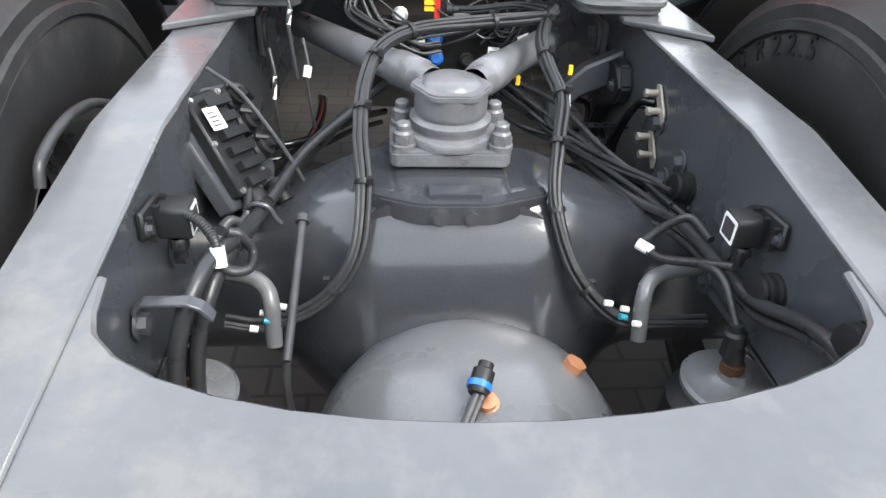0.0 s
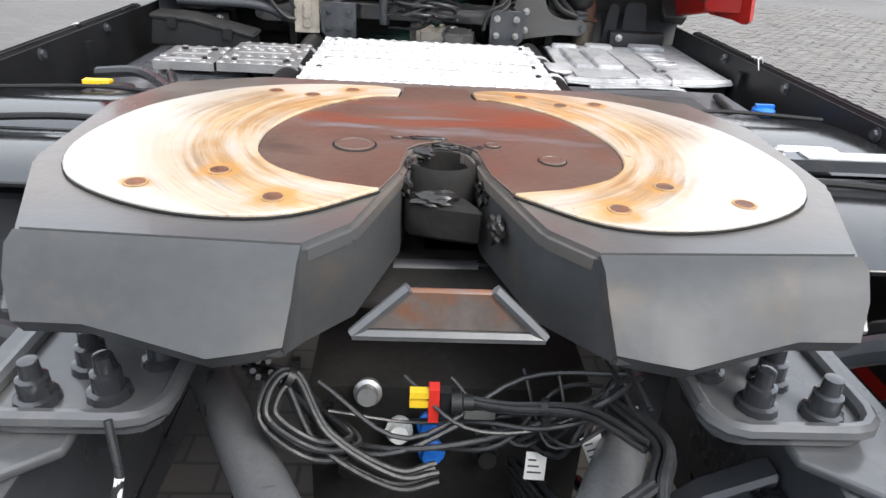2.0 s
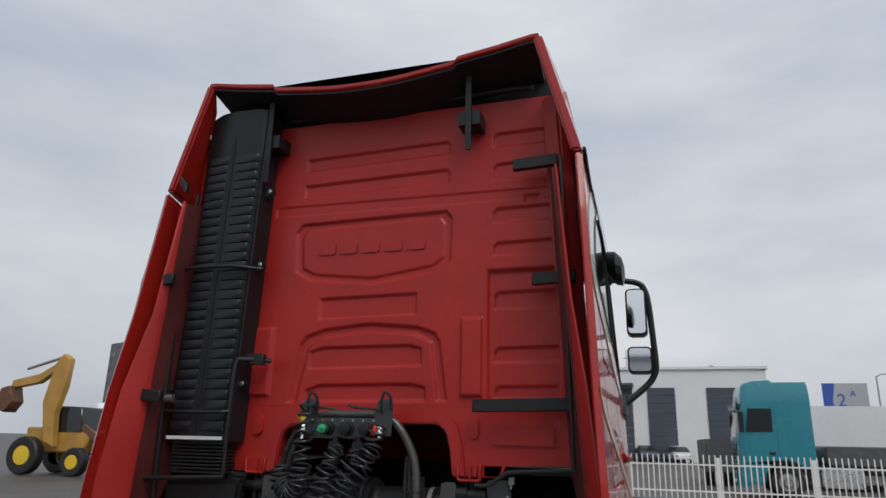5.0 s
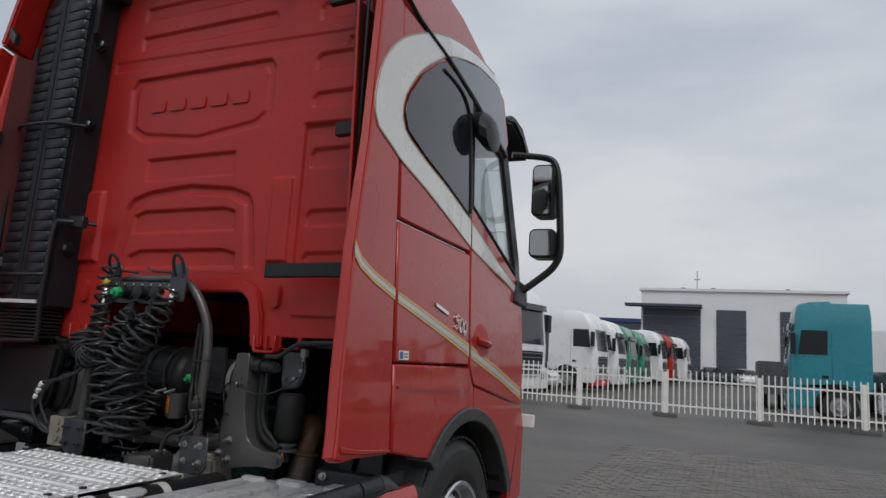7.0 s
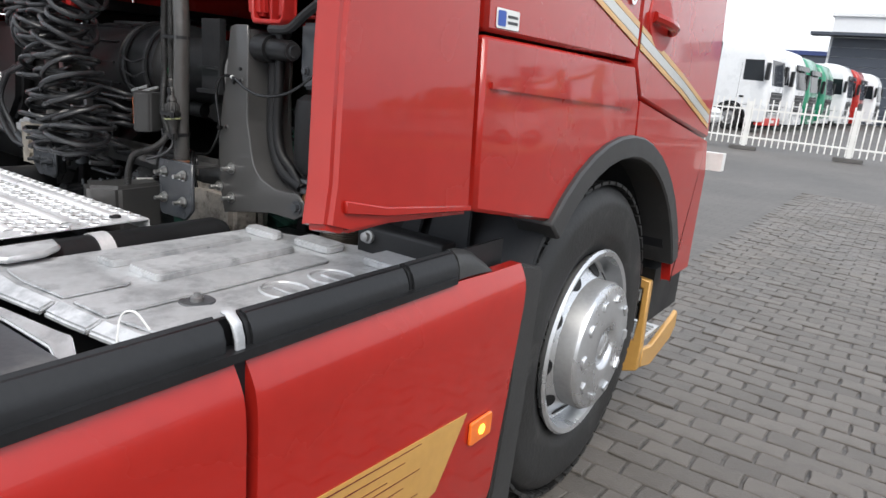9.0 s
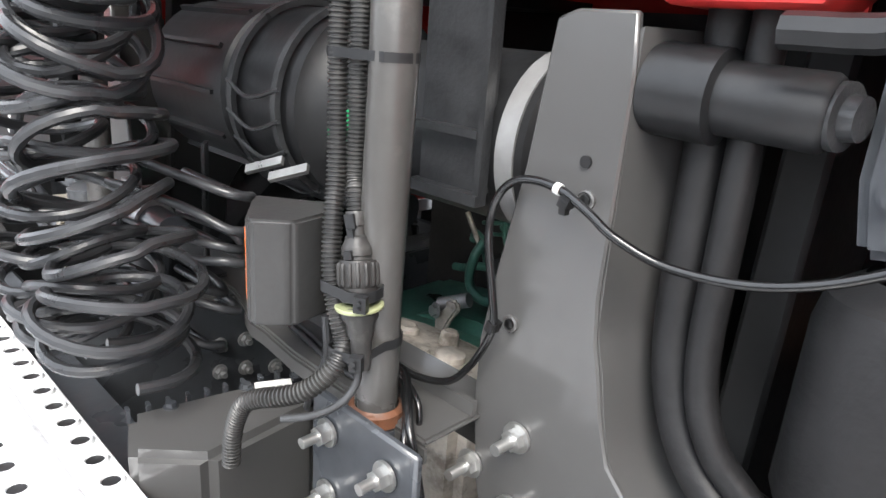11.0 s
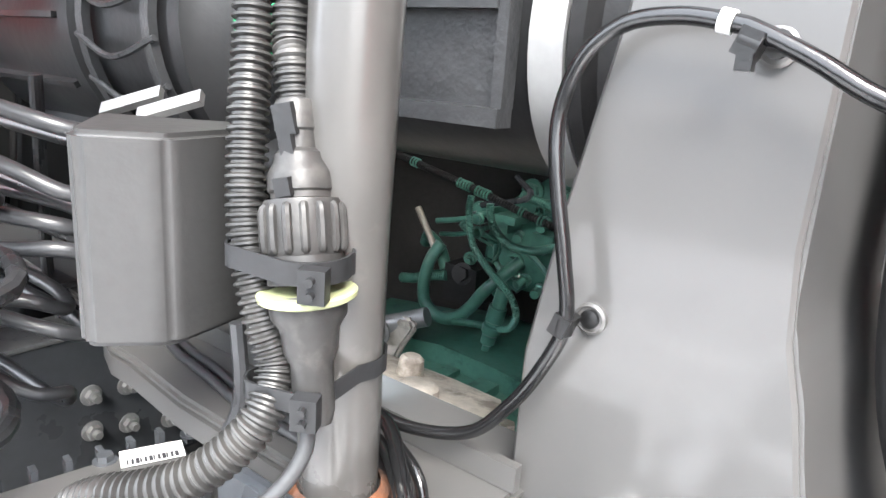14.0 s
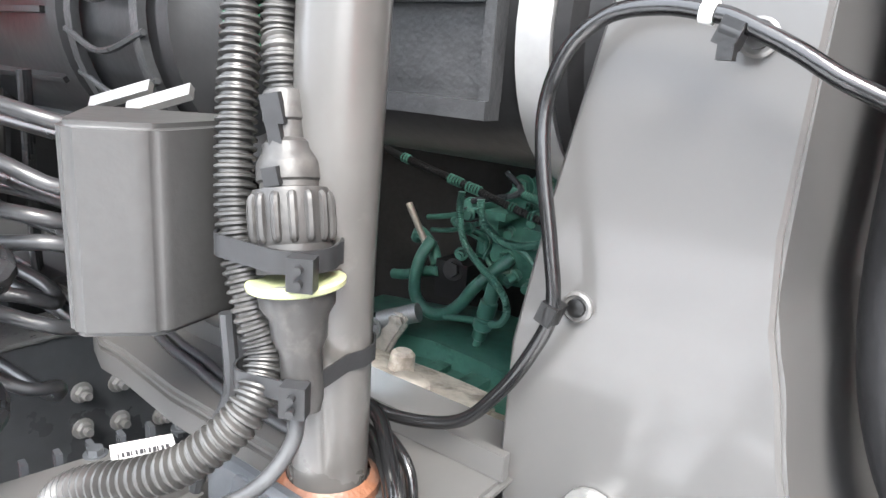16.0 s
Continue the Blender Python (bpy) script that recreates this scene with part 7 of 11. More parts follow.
# ---- decks behind the cab ----
def perforated_plate(name, label, x0, y0, x1, y1, z, rows, ribs, group="", metal=None):
    """Aluminium tread plate with punched collars between smooth cross ribs."""
    p = thing(name, label, "catwalk", group)
    metal = metal or ALU
    bm = bm_new()
    prism(bm, [(x0, y0), (x1, y0), (x1, y1), (x0, y1)], "z", z - 0.004, z, 0.001)
    part("sheet", bm, metal, p)
    for y in (y0, y1 - 0.003):
        bm = bm_new()
        box(bm, (x0, y, z - 0.03), (x1, y + 0.003, z - 0.004), 0.0005)
        part("folded_edge", bm, metal, p)
    rib_y = [y0 + (y1 - y0) * (i + 0.5) / ribs for i in range(ribs)]
    for y in rib_y:
        bm = bm_new()
        prism(bm, [(y - 0.016, z), (y - 0.009, z + 0.007), (y + 0.009, z + 0.007), (y + 0.016, z)], "x", x0 + 0.03, x1 - 0.05, 0.003)
        part("cross_rib", bm, metal, p)
    collar, hole = bm_new(), bm_new()
    nx = int((x1 - x0) / 0.043)
    for j in range(rows):
        y = y0 + (y1 - y0) * (j + 0.5) / rows
        if min(abs(y - r) for r in rib_y) < 0.022:
            continue
        for i in range(nx):
            x = x0 + (x1 - x0) * (i + 0.5 + (0.25 if j % 2 else -0.25)) / nx
            lathe(collar, [(0.0155, 0.0), (0.0128, 0.0036), (0.0106, 0.0036), (0.0098, 0.0012)], (x, y, z), (0, 0, 1), 10, False)
            lathe(hole, [(0.0102, 0.0), (0, 0.0)], (x, y, z + 0.0012), (0, 0, 1), 10, False)
    tagged(part("tread_pattern", collar, metal, p), kind="stuff")
    tagged(part("drain_pattern", hole, RUBBER, p, "dark drain holes"), kind="stuff")
    for x in (x0 + 0.05, x1 - 0.05):
        for y in (y0 + 0.06, y1 - 0.06):
            bm = bm_new()
            lathe(bm, [(0.014, 0), (0.013, 0.005), (0, 0.007)], (x, y, z + 0.0005), (0, 0, 1), 12, False)
            part("fixing_bolt", bm, RUBBER, p)
    return p


perforated_plate("catwalk_plate", "perforated aluminium catwalk plate behind the cab", -0.405, 2.42, 0.45, 2.895, 0.860, 13, 4, "catwalk plates")
perforated_plate("catwalk_plate", "perforated aluminium catwalk plate near the coupling", -0.412, 1.965, 0.45, 2.41, 0.858, 13, 4, "catwalk plates")
perforated_plate("side_tread", "small perforated aluminium tread over the tank", -0.72, 2.37, -0.44, 2.75, 0.852, 10, 3, "side treads", STEEL_DULL)
perforated_plate("side_tread", "small perforated aluminium tread over the tank", -0.945, 2.39, -0.735, 2.66, 0.845, 8, 3, "side treads", STEEL_DULL)

# air tanks along the rails, below the decks, with steel straps
for s in (1, -1):
    tk = thing("air_tank", "long black air tank with steel straps beside the rail", "air tank", "air tanks")
    bm = bm_new()
    lathe(bm, [(0, 0), (0.04, 0.01), (0.052, 0.04), (0.052, 1.06), (0.04, 1.09), (0, 1.10)], (s * 0.475, 2.0, 0.795), (0, 1, 0), 24, False)
    part("tank", bm, BLACK_PLASTIC, tk)
    for y in (2.42, 2.735):
        bm = bm_new()
        lathe(bm, [(0.0525, 0), (0.0555, 0), (0.0555, 0.035), (0.0525, 0.035)], (s * 0.475, y, 0.795), (0, 1, 0), 24, False)
        part("strap", bm, ALU, tk, "bright steel strap")
        bm = bm_new()
        hexbolt(bm, (s * 0.527, y + 0.018, 0.785), (s, 0, 0), 0.011, 0.012)
        part("strap_bolt", bm, FRAME, tk)

# galvanised cover beside the catwalk
cov = thing("battery_cover", "dull galvanised steel cover with pressed beads", "cover")
bm = bm_new()
prism(bm, [(0.53, 2.505), (0.66, 2.495), (0.81, 2.505), (0.94, 2.51), (1.10, 2.54), (1.20, 2.57), (1.215, 3.30), (1.10, 3.30), (0.56, 3.12)], "z", 0.815, 0.828, 0.003)
part("sheet", bm, GALV, cov)
for x0, x1, y0, y1 in ((0.610, 0.677, 2.672, 3.03), (0.704, 0.809, 2.688, 3.05)):
    bm = bm_new()
    prism(bm, rrect(x0, y0, x1, y1, 0.012), "z", 0.826, 0.843, 0.007, 2)
    part("pressed_bead", bm, GALV, cov)
# broad raised fields between the grooves
for outline in ([(0.575, 2.515), (0.66, 2.508), (0.795, 2.518), (0.797, 2.640), (0.785, 2.652), (0.59, 2.640), (0.577, 2.628)], [(0.822, 2.520), (0.926, 2.524), (0.920, 3.05), (0.908, 3.06), (0.838, 3.06), (0.828, 3.05)],
                [(0.952, 2.530), (1.10, 2.555), (1.188, 2.58), (1.192, 3.05), (1.18, 3.062), (0.965, 3.062), (0.955, 3.05), (0.955, 2.74), (0.972, 2.715), (0.985, 2.685), (0.972, 2.655), (0.955, 2.63)]):
    bm = bm_new()
    prism(bm, outline, "z", 0.826, 0.8335, 0.004, 2)
    part("raised_field", bm, GALV, cov)
for x0, x1, y0, y1 in ((0.585, 0.70, 3.07, 3.115), (0.745, 0.87, 3.09, 3.16), (0.965, 1.115, 3.10, 3.235)):
    bm = bm_new()
    prism(bm, rrect(x0, y0, x1, y1, 0.018), "z", 0.826, 0.846, 0.010, 2)
    part("pressed_pad", bm, GALV, cov)
for y in (2.835, 2.965):
    bm = bm_new()
    ring = [(1.015 + 0.055 * math.cos(a * math.tau / 20), y + 0.045 * math.sin(a * math.tau / 20), 0.8345) for a in range(21)]
    tube(bm, ring, 0.004, 6, 1)
    part("embossed_ring", bm, GALV, cov)
    bm = bm_new()
    prism(bm, rrect(0.985, y - 0.012, 1.045, y + 0.012, 0.008), "z", 0.832, 0.838, 0.003)
    part("embossed_mark", bm, GALV, cov)
# nearly flat disc, dark to give the recess its shade
bm = bm_new()
lathe(bm, [(0.034, -0.001), (0.031, 0.002), (0.026, 0.0015), (0.024, 0.0005), (0, 0.0005)], (0.945, 2.685, 0.8285), (0, 0, 1), 24, False)
part("bolt_recess", bm, LID_GREY, cov, "dark disc for the shade in the bolt recess")
bm = bm_new()
lathe(bm, [(0.012, 0.0), (0.012, 0.008), (0.007, 0.010), (0.006, 0.016), (0, 0.016)], (0.945, 2.685, 0.8285), (0, 0, 1), 12, False)
part("cover_bolt", bm, STEEL_DULL, cov)
bm = bm_new()
lip_lines = ([(0.535, 2.506), (0.66, 2.496), (0.80, 2.505)], [(0.806, 2.510), (0.87, 2.512), (0.934, 2.516)], [(0.940, 2.516), (1.02, 2.528), (1.10, 2.542), (1.20, 2.572)])
prism(bm, lip_lines[0] + [(x, y - 0.030) for x, y in lip_lines[0][::-1]], "z", 0.822, 0.834, 0.004, 2, lambda q: (q[0], q[1], q[2] - max(0, 2.50 - q[1]) * 0.5))
part("rear_lip", bm, GALV, cov)
for line in lip_lines[1:]:
    bm = bm_new()
    prism(bm, line + [(x, y - 0.030) for x, y in line[::-1]], "z", 0.822, 0.835, 0.004, 2, lambda q: (q[0], q[1], q[2] - max(0, 2.51 + max(0, q[0] - 0.94) * 0.20 - q[1]) * 0.5))
    part("rear_lip", bm, GALV, cov)
bm = bm_new()
prism(bm, [(0.47, 2.66), (0.47, 2.52), (0.53, 2.500), (0.565, 2.525), (0.562, 2.600), (0.53, 2.645)], "z", 0.836, 0.85, 0.006)
part("corner_tab", bm, GALV, cov)
bm = bm_new()
box(bm, (0.56, 2.56, 0.30), (1.18, 3.25, 0.812), 0.02)
part("battery_box", bm, BLACK_PLASTIC, cov)

bx = thing("storage_lid", "black plastic box lid with a worn anti-slip mat", "box lid")
bm = bm_new()
box(bm, (0.53, 1.97, 0.45), (1.10, 2.415, 0.815), 0.02, 2)
part("lid", bm, LID_GREY, bx)
bm = bm_new()
prism(bm, [(0.60, 2.405), (0.76, 2.437), (0.912, 2.453), (0.945, 2.460), (1.03, 2.432), (1.05, 2.410), (0.955, 2.420), (0.81, 2.415), (0.60, 2.375)], "z", 0.818, 0.826, 0.003, 2, lambda q: (q[0], q[1], q[2] - max(0, q[0] - 0.945) * 0.5))
part("lid_edge", bm, GALV, bx, "bright folded metal edge")
bm = bm_new()
prism(bm, rrect(0.56, 2.02, 0.94, 2.29, 0.02), "z", 0.815, 0.826, 0.003)
part("mat", bm, MATTING, bx)
bm = bm_new()
tube(bm, [(0.55, 2.005, 0.83), (0.7, 2.0, 0.832), (0.95, 2.01, 0.83), (1.0, 2.1, 0.83), (1.03, 2.3, 0.83)], 0.012, 8)
part("edge", bm, GREY_PLASTIC, bx)
for x in (0.58, 0.80, 0.98):
    bm = bm_new()
    hexbolt(bm, (x, 1.965, 0.77), (0, -1, 0), 0.014, 0.015)
    part("bolt", bm, FRAME, bx)
bm = bm_new()
lathe(bm, [(0.034, 0.0), (0.036, 0.006), (0.036, 0.016), (0.030, 0.020), (0.012, 0.022), (0, 0.022)], (1.10, 2.09, 0.83), (0, 0, 1), 14, False)
box(bm, (1.07, 2.082, 0.85), (1.13, 2.098, 0.862), 0.003)
tagged(part("blue_cap", bm, BLUE), "bright blue plastic filler cap on the box", "cap")
# glossy black deck shells between the rear wheels and the boxes
def deck_shell(s, y0, y1):
    dk = thing("deck_shell", "glossy black wet cover shell beside the frame rail", "cover", "deck shells")
    for a, b in ((y0, y0 + (y1 - y0) * 0.48), (y0 + (y1 - y0) * 0.49, y1)):
        bm = bm_new()
        n = 8
        top = [(a + (b - a) * k / n, 0.852 + 0.022 * math.sin(math.pi * (0.15 + 0.75 * k / n))) for k in range(n + 1)]
        prism(bm, top + [(y, z - 0.012) for y, z in top[::-1]], "x", s * 0.545, s * 1.205, 0.003)
        part("shell", bm, BLACK_GLOSS, dk)
    for k in range(2):
        bm = bm_new()
        y = y0 + 0.30 + (y1 - y0 - 0.4) * k
        tube(bm, [(s * (0.62 + 0.05 * k), y, 0.884), (s * (0.85 + 0.02 * k), y + 0.05, 0.888), (s * 1.15, y + 0.02 * (k % 2), 0.884)], 0.006 if k % 2 else 0.009, 8)
        part("edge_strip", bm, RUBBER, dk)
    return dk


deck_shell(1, 0.97, 1.93)
deck_shell(-1, 1.22, 1.90)
cb = thing("cross_bar", "black steel bar with a pale reflection strip beside the coupling", "bar")
bm = bm_new()
box(bm, (0.74, 1.40, 0.885), (1.19, 1.455, 0.912), 0.004)
part("bar", bm, FRAME, cb)
# the white sky reflection on the bar, laid on as pale metal
bm = bm_new()
box(bm, (0.86, 1.402, 0.9125), (1.19, 1.453, 0.916), 0.001)
part("reflection_strip", bm, GALV, cb, "pale strip for the sky reflection on the bar")
for x, y in ((0.80, 1.43), (0.76, 1.47), (0.84, 1.50)):
    bm = bm_new()
    hexbolt(bm, (x, y, 0.912 if y < 1.46 else 0.886), (0, 0, 1), 0.012, 0.012)
    part("bolt", bm, STEEL, cb)
bm = bm_new()
prism(bm, rrect(0.84, 1.47, 0.99, 1.53, 0.02), "z", 0.885, 0.905, 0.004)
part("pad", bm, ALU, cb, "bright end pad")
fl = thing("fuel_tank", "dark grey fuel tank top with hoses and a yellow tag", "tank")
bm = bm_new()
prism(bm, rrect(-1.14, 0.32, -0.56, 0.80, 0.08), "y", 1.30, 3.0, 0.01)
part("tank", bm, FRAME, fl)
for k, (x, y, r) in enumerate(((-0.75, 1.75, 0.10), (-0.92, 2.0, 0.07), (-0.70, 2.1, 0.05))):
    bm = bm_new()
    lathe(bm, [(r, 0.0), (r, 0.03), (r * 0.8, 0.05), (0, 0.055)], (x, y, 0.80), (0, 0, 1), 20, False)
    part("filler_cap", bm, BLACK_PLASTIC, fl)
for line, r in (([(-0.50, 1.5, 0.84), (-0.62, 1.7, 0.88), (-0.75, 1.95, 0.87), (-0.9, 2.15, 0.86), (-1.05, 2.2, 0.84)], 0.018), ([(-0.48, 1.4, 0.84), (-0.58, 1.65, 0.87), (-0.7, 1.9, 0.86), (-0.82, 2.2, 0.85)], 0.014)):
    bm = bm_new()
    tube(bm, line, r, 8)
    part("hose", bm, CABLE, fl)
bm = bm_new()
box(bm, (-1.02, 2.02, 0.845), (-0.94, 2.05, 0.86), 0.004)
part("tag", bm, YELLOW, fl)
for k in range(4):
    bm = bm_new()
    box(bm, (-1.1 + 0.13 * k, 1.55 + 0.1 * k, 0.80), (-1.0 + 0.13 * k, 1.68 + 0.1 * k, 0.83 + 0.01 * k), 0.008)
    part("valve_block", bm, GREY_PLASTIC if k % 2 else ALU, fl)


# ---- side skirts ----
def skirt_x(z):
    return 1.300 if z < 0.80 else 1.300 - (z - 0.80) * 0.22 if z < 0.83 else 1.2934 - (z - 0.83) * 0.62


def on_skirt(s, off=0.0):
    return lambda q: (s * (skirt_x(q[2]) + off + q[0]), q[1], q[2])


for s in (1, -1):
    sk = thing("side_skirt", "red side skirt with black top rail and gold wing stripes", "side skirt", "side skirts")
    for y0, y1, front in ((0.95, 2.515, False), (2.535, 3.25, True)):
        bm = bm_new()
        rings = []
        for k in range(13):
            y = y0 + (y1 - y0) * k / 12
            fold = 0.31 + 0.18 * min(0.72, 3.22 - y)
            top = 0.874 - 0.010 * max(0.0, (y - 2.95) / 0.3)
            sec = [(1.215, fold - 0.15), (1.262, fold - 0.09), (1.288, fold - 0.035), (1.2975, fold - 0.004), (1.3000, fold + 0.016), (1.3004, 0.56), (1.3000, 0.77), (1.2975, 0.806), (1.2925, 0.829), (1.2835, 0.847), (skirt_x(top), top), (1.245, top), (1.262, 0.80), (1.275, 0.56), (1.27, fold), (1.20, fold - 0.14)]
            end = 1.0 if front and k == 12 else 0.0
            rings.append([(s * x, y + end * (0.14 * z - 0.06), z) for x, z in sec])
        loft(bm, rings)
        part("panel", bm, RED, sk)
    bm = bm_new()
    prism(bm, [(3.232, 0.20), (3.335, 0.18), (3.36, 0.50), (3.40, 0.84), (3.312, 0.862), (3.272, 0.57)], "x", -0.03, 0.003, 0.006, 2, on_skirt(s))
    part("edge_trim", bm, GREY_PLASTIC, sk, "dark grey rubber edge")
    bm = bm_new()
    prism(bm, [(0.95, 0.14), (3.14, 0.14), (3.26, 0.19), (3.25, 0.30), (2.5, 0.42), (0.95, 0.42)], "x", -0.085, -0.075, 0.003, 1, on_skirt(s))
    part("bottom_flap", bm, RUBBER, sk)
    bm = bm_new()
    box(bm, (min(s * 1.262, s * 1.281), 0.95, 0.872), (max(s * 1.262, s * 1.281), 3.04, 0.886), 0.004, 2)
    part("rail_ledge", bm, BLACK_PLASTIC, sk)
    for y0, y1 in ((0.95, 2.508), (2.542, 2.90), (2.905, 3.06)):
        bm = bm_new()
        sec = [(1.258, 0.868), (1.272, 0.876), (1.270, 0.900), (1.262, 0.920), (1.248, 0.931), (1.236, 0.931), (1.228, 0.922), (1.226, 0.868)]
        prism(bm, [(s * x, z) for x, z in sec], "y", y0, y1, 0.006, 2)
        part("top_rail", bm, BLACK_PLASTIC, sk)
    bm = bm_new()
    end_sec = [(1.258, 0.868), (1.272, 0.876), (1.270, 0.900), (1.262, 0.920), (1.248, 0.931), (1.236, 0.931), (1.228, 0.922), (1.226, 0.868)]
    loft(bm, [[(s * x, 3.058 + 0.125 * f, 0.868 + (z - 0.868) * (1 - f ** 2.2 * 0.85)) for x, z in end_sec] for f in (0, 0.2, 0.4, 0.6, 0.8, 0.92, 1.0)])
    part("rail_end", bm, GREY_PLASTIC, sk)
    bm = bm_new()
    prism(bm, [(s * x, z) for x, z in ((1.262, 0.866), (1.2745, 0.876), (1.2725, 0.901), (1.2645, 0.922), (1.2495, 0.9335), (1.235, 0.9335), (1.235, 0.928), (1.247, 0.928), (1.259, 0.917), (1.266, 0.899), (1.268, 0.88))], "y", 2.518, 2.534, 0.002)
    part("joint_strap", bm, GALV, sk, "bright joint strap")
    bm = bm_new()
    box(bm, (min(s * 1.20, s * 1.27), 2.505, 0.30), (max(s * 1.20, s * 1.27), 2.545, 0.872), 0)
    part("joint_gap", bm, LINER_BLACK, sk, "dark joint between the panels")
    # gold wing with dark lines
    for y0, y1 in ((1.40, 2.512), (2.538, 3.09)):
        tip = y1 > 3
        bm = bm_new()
        o = [(y0, 0.468), (y1 - 0.38, 0.452), (y1 - 0.13, 0.430), (y1 - 0.095, 0.437), (y1, 0.578), (y0, 0.606)] if tip else [(y0, 0.485), (y1, 0.469), (y1, 0.607), (y0, 0.625)]
        prism(bm, o, "x", 0.001, 0.003, 0, 1, on_skirt(s))
        part("gold_wing", bm, GOLD_FILM, sk, "gold wing film")
        for i in range(7):
            z = 0.4855 + 0.0185 * i
            w = 0.0085 - 0.0006 * i
            bm = bm_new()
            if tip:
                ye = y1 - 0.16 - 0.05 * ((i * 2) % 3)
                prism(bm, [(y0, z - 0.0003), (ye, z - 0.020), (ye, z - 0.0196), (y0, z + w * 0.55)], "x", 0.0032, 0.0045, 0, 1, on_skirt(s))
            else:
                prism(bm, [(y0, z + 0.015), (y1, z), (y1, z + w * 0.6), (y0, z + 0.015 + w * 1.2)], "x", 0.0032, 0.0045, 0, 1, on_skirt(s))
            part("wing_line", bm, WING_RED, sk)
    bm = bm_new()
    prism(bm, rrect(3.105, 0.492, 3.192, 0.548, 0.007), "x", 0.001, 0.009, 0.003, 1, on_skirt(s))
    lamp = part("marker_lamp", bm, ORANGE, sk, "orange side marker lamp")
    bm = bm_new()
    prism(bm, arc(3.148, 0.520, 0.012, 0, 360, 12)[:-1], "x", 0.0092, 0.011, 0, 1, on_skirt(s))
    part("lit_core", bm, ORANGE_LIT, lamp)
    # inner stiffeners
    for y in (1.2, 1.7, 2.2, 2.7):
        bm = bm_new()
        hexbolt(bm, (s * 1.217, y, 0.89), (-s, 0, 0), 0.014, 0.012)
        part("inner_bolt", bm, FRAME, sk)
    bm = bm_new()
    box(bm, (min(s * 1.218, s * 1.226), 0.945, 0.13), (max(s * 1.218, s * 1.226), 3.30, 0.915), 0.002)
    part("inner_panel", bm, BLACK_PLASTIC, sk)
bm = bm_new()
tube(bm, [(1.23, 2.42, 0.93), (1.215, 2.41, 0.952), (1.20, 2.40, 0.945), (1.205, 2.39, 0.91)], 0.0016, 6)
tagged(part("cable_tie", bm, LABEL), "white cable tie looped on the skirt", "cable tie")

# dark inner liners behind the front wheels
for s in (1, -1):
    ln = thing("wheel_liner", "black plastic inner wheel liner", "wheel liner", "wheel liners")
    bm = bm_new()
    prism(bm, [(3.19, 0.80), (3.19, 0.888), (3.20, 0.895), (3.245, 0.895), (3.25, 0.885), (3.25, 0.80)], "x", s * 0.875, s * 1.13, 0.003)
    part("shelf", bm, BLACK_PLASTIC, ln, "low black cross rail")
    bm = bm_new()
    lathe(bm, [(0.016, 0), (0.016, 0.008), (0.011, 0.010), (0.011, 0.022), (0.007, 0.024), (0, 0.024)], (s * 0.915, 3.189, 0.868), (0, -1, 0.15), 18, False)
    part("shelf_bolt", bm, STEEL_DULL, ln, "grey round-headed bolt")
    for outline in ([(0.868, 0.78), (0.935, 0.78), (0.955, 0.98), (0.940, 0.995), (0.915, 0.995), (0.902, 0.98)], [(0.962, 0.78), (1.105, 0.78), (1.085, 0.99), (1.070, 1.005), (0.998, 1.005), (0.984, 0.99)]):
        bm = bm_new()
        prism(bm, [(s * x, z) for x, z in outline], "y", 3.338, 3.348, 0.003, 2, lambda q: (q[0], q[1] + (q[2] - 0.78) * 0.18, q[2]))
        part("rear_wall", bm, LINER_BLACK, ln, "black liner wall")
    # black panel added to keep outside light from showing through the housing
    bm = bm_new()
    prism(bm, [(3.46, 0.60), (3.46, 1.0), (3.64, 1.20), (3.70, 1.40), (3.72, 1.40), (3.66, 1.20), (3.48, 1.0), (3.48, 0.60)], "x", s * 0.63, s * 1.205, 0.004)
    part("light_stop_wall", bm, GRIME_SHADE, ln)
    bm = bm_new()
    prism(bm, [(3.36, 0.60), (3.40, 0.95), (3.55, 1.16), (3.75, 1.30), (3.75, 1.38), (3.30, 1.38), (3.24, 0.60)], "x", s * 0.58, s * 0.62, 0.005)
    part("wall", bm, BLACK_PLASTIC, ln)

# ---- catwalk hoop with sockets and coiled lines ----
hoop = thing("connection_hoop", "dark grey tubular hoop carrying trailer sockets", "hoop")
bm = bm_new()
tube(bm, [(0.349, 3.055, 0.86), (0.3475, 3.055, 1.0), (0.347, 3.055, 1.10), (0.349, 3.055, 1.18), (0.350, 3.057, 1.36), (0.322, 3.06, 1.48), (0.25, 3.05, 1.60), (0.16, 3.045, 1.648), (0, 3.04, 1.652), (-0.16, 3.045, 1.648), (-0.25, 3.05, 1.60),
          (-0.325, 3.06, 1.48), (-0.36, 3.066, 1.34), (-0.37, 3.066, 1.15), (-0.375, 3.06, 0.86)], 0.0205, 20, 8)
part("tube", bm, POST, hoop)
bm = bm_new()
prism(bm, [(-0.205, 1.535), (0.165, 1.535), (0.165, 1.63), (0.14, 1.635), (-0.18, 1.635), (-0.205, 1.63)], "y", 3.005, 3.012, 0.002)
part("socket_plate", bm, FRAME, hoop)
for x in (-0.215, 0.19):
    bm = bm_new()
    prism(bm, [(x - 0.045, 1.55), (x + 0.045, 1.55), (x + 0.05, 1.70), (x + 0.02, 1.73), (x - 0.03, 1.72), (x - 0.05, 1.66)], "y", 3.0, 3.008, 0.003)
    part("ear_plate", bm, FRAME, hoop)
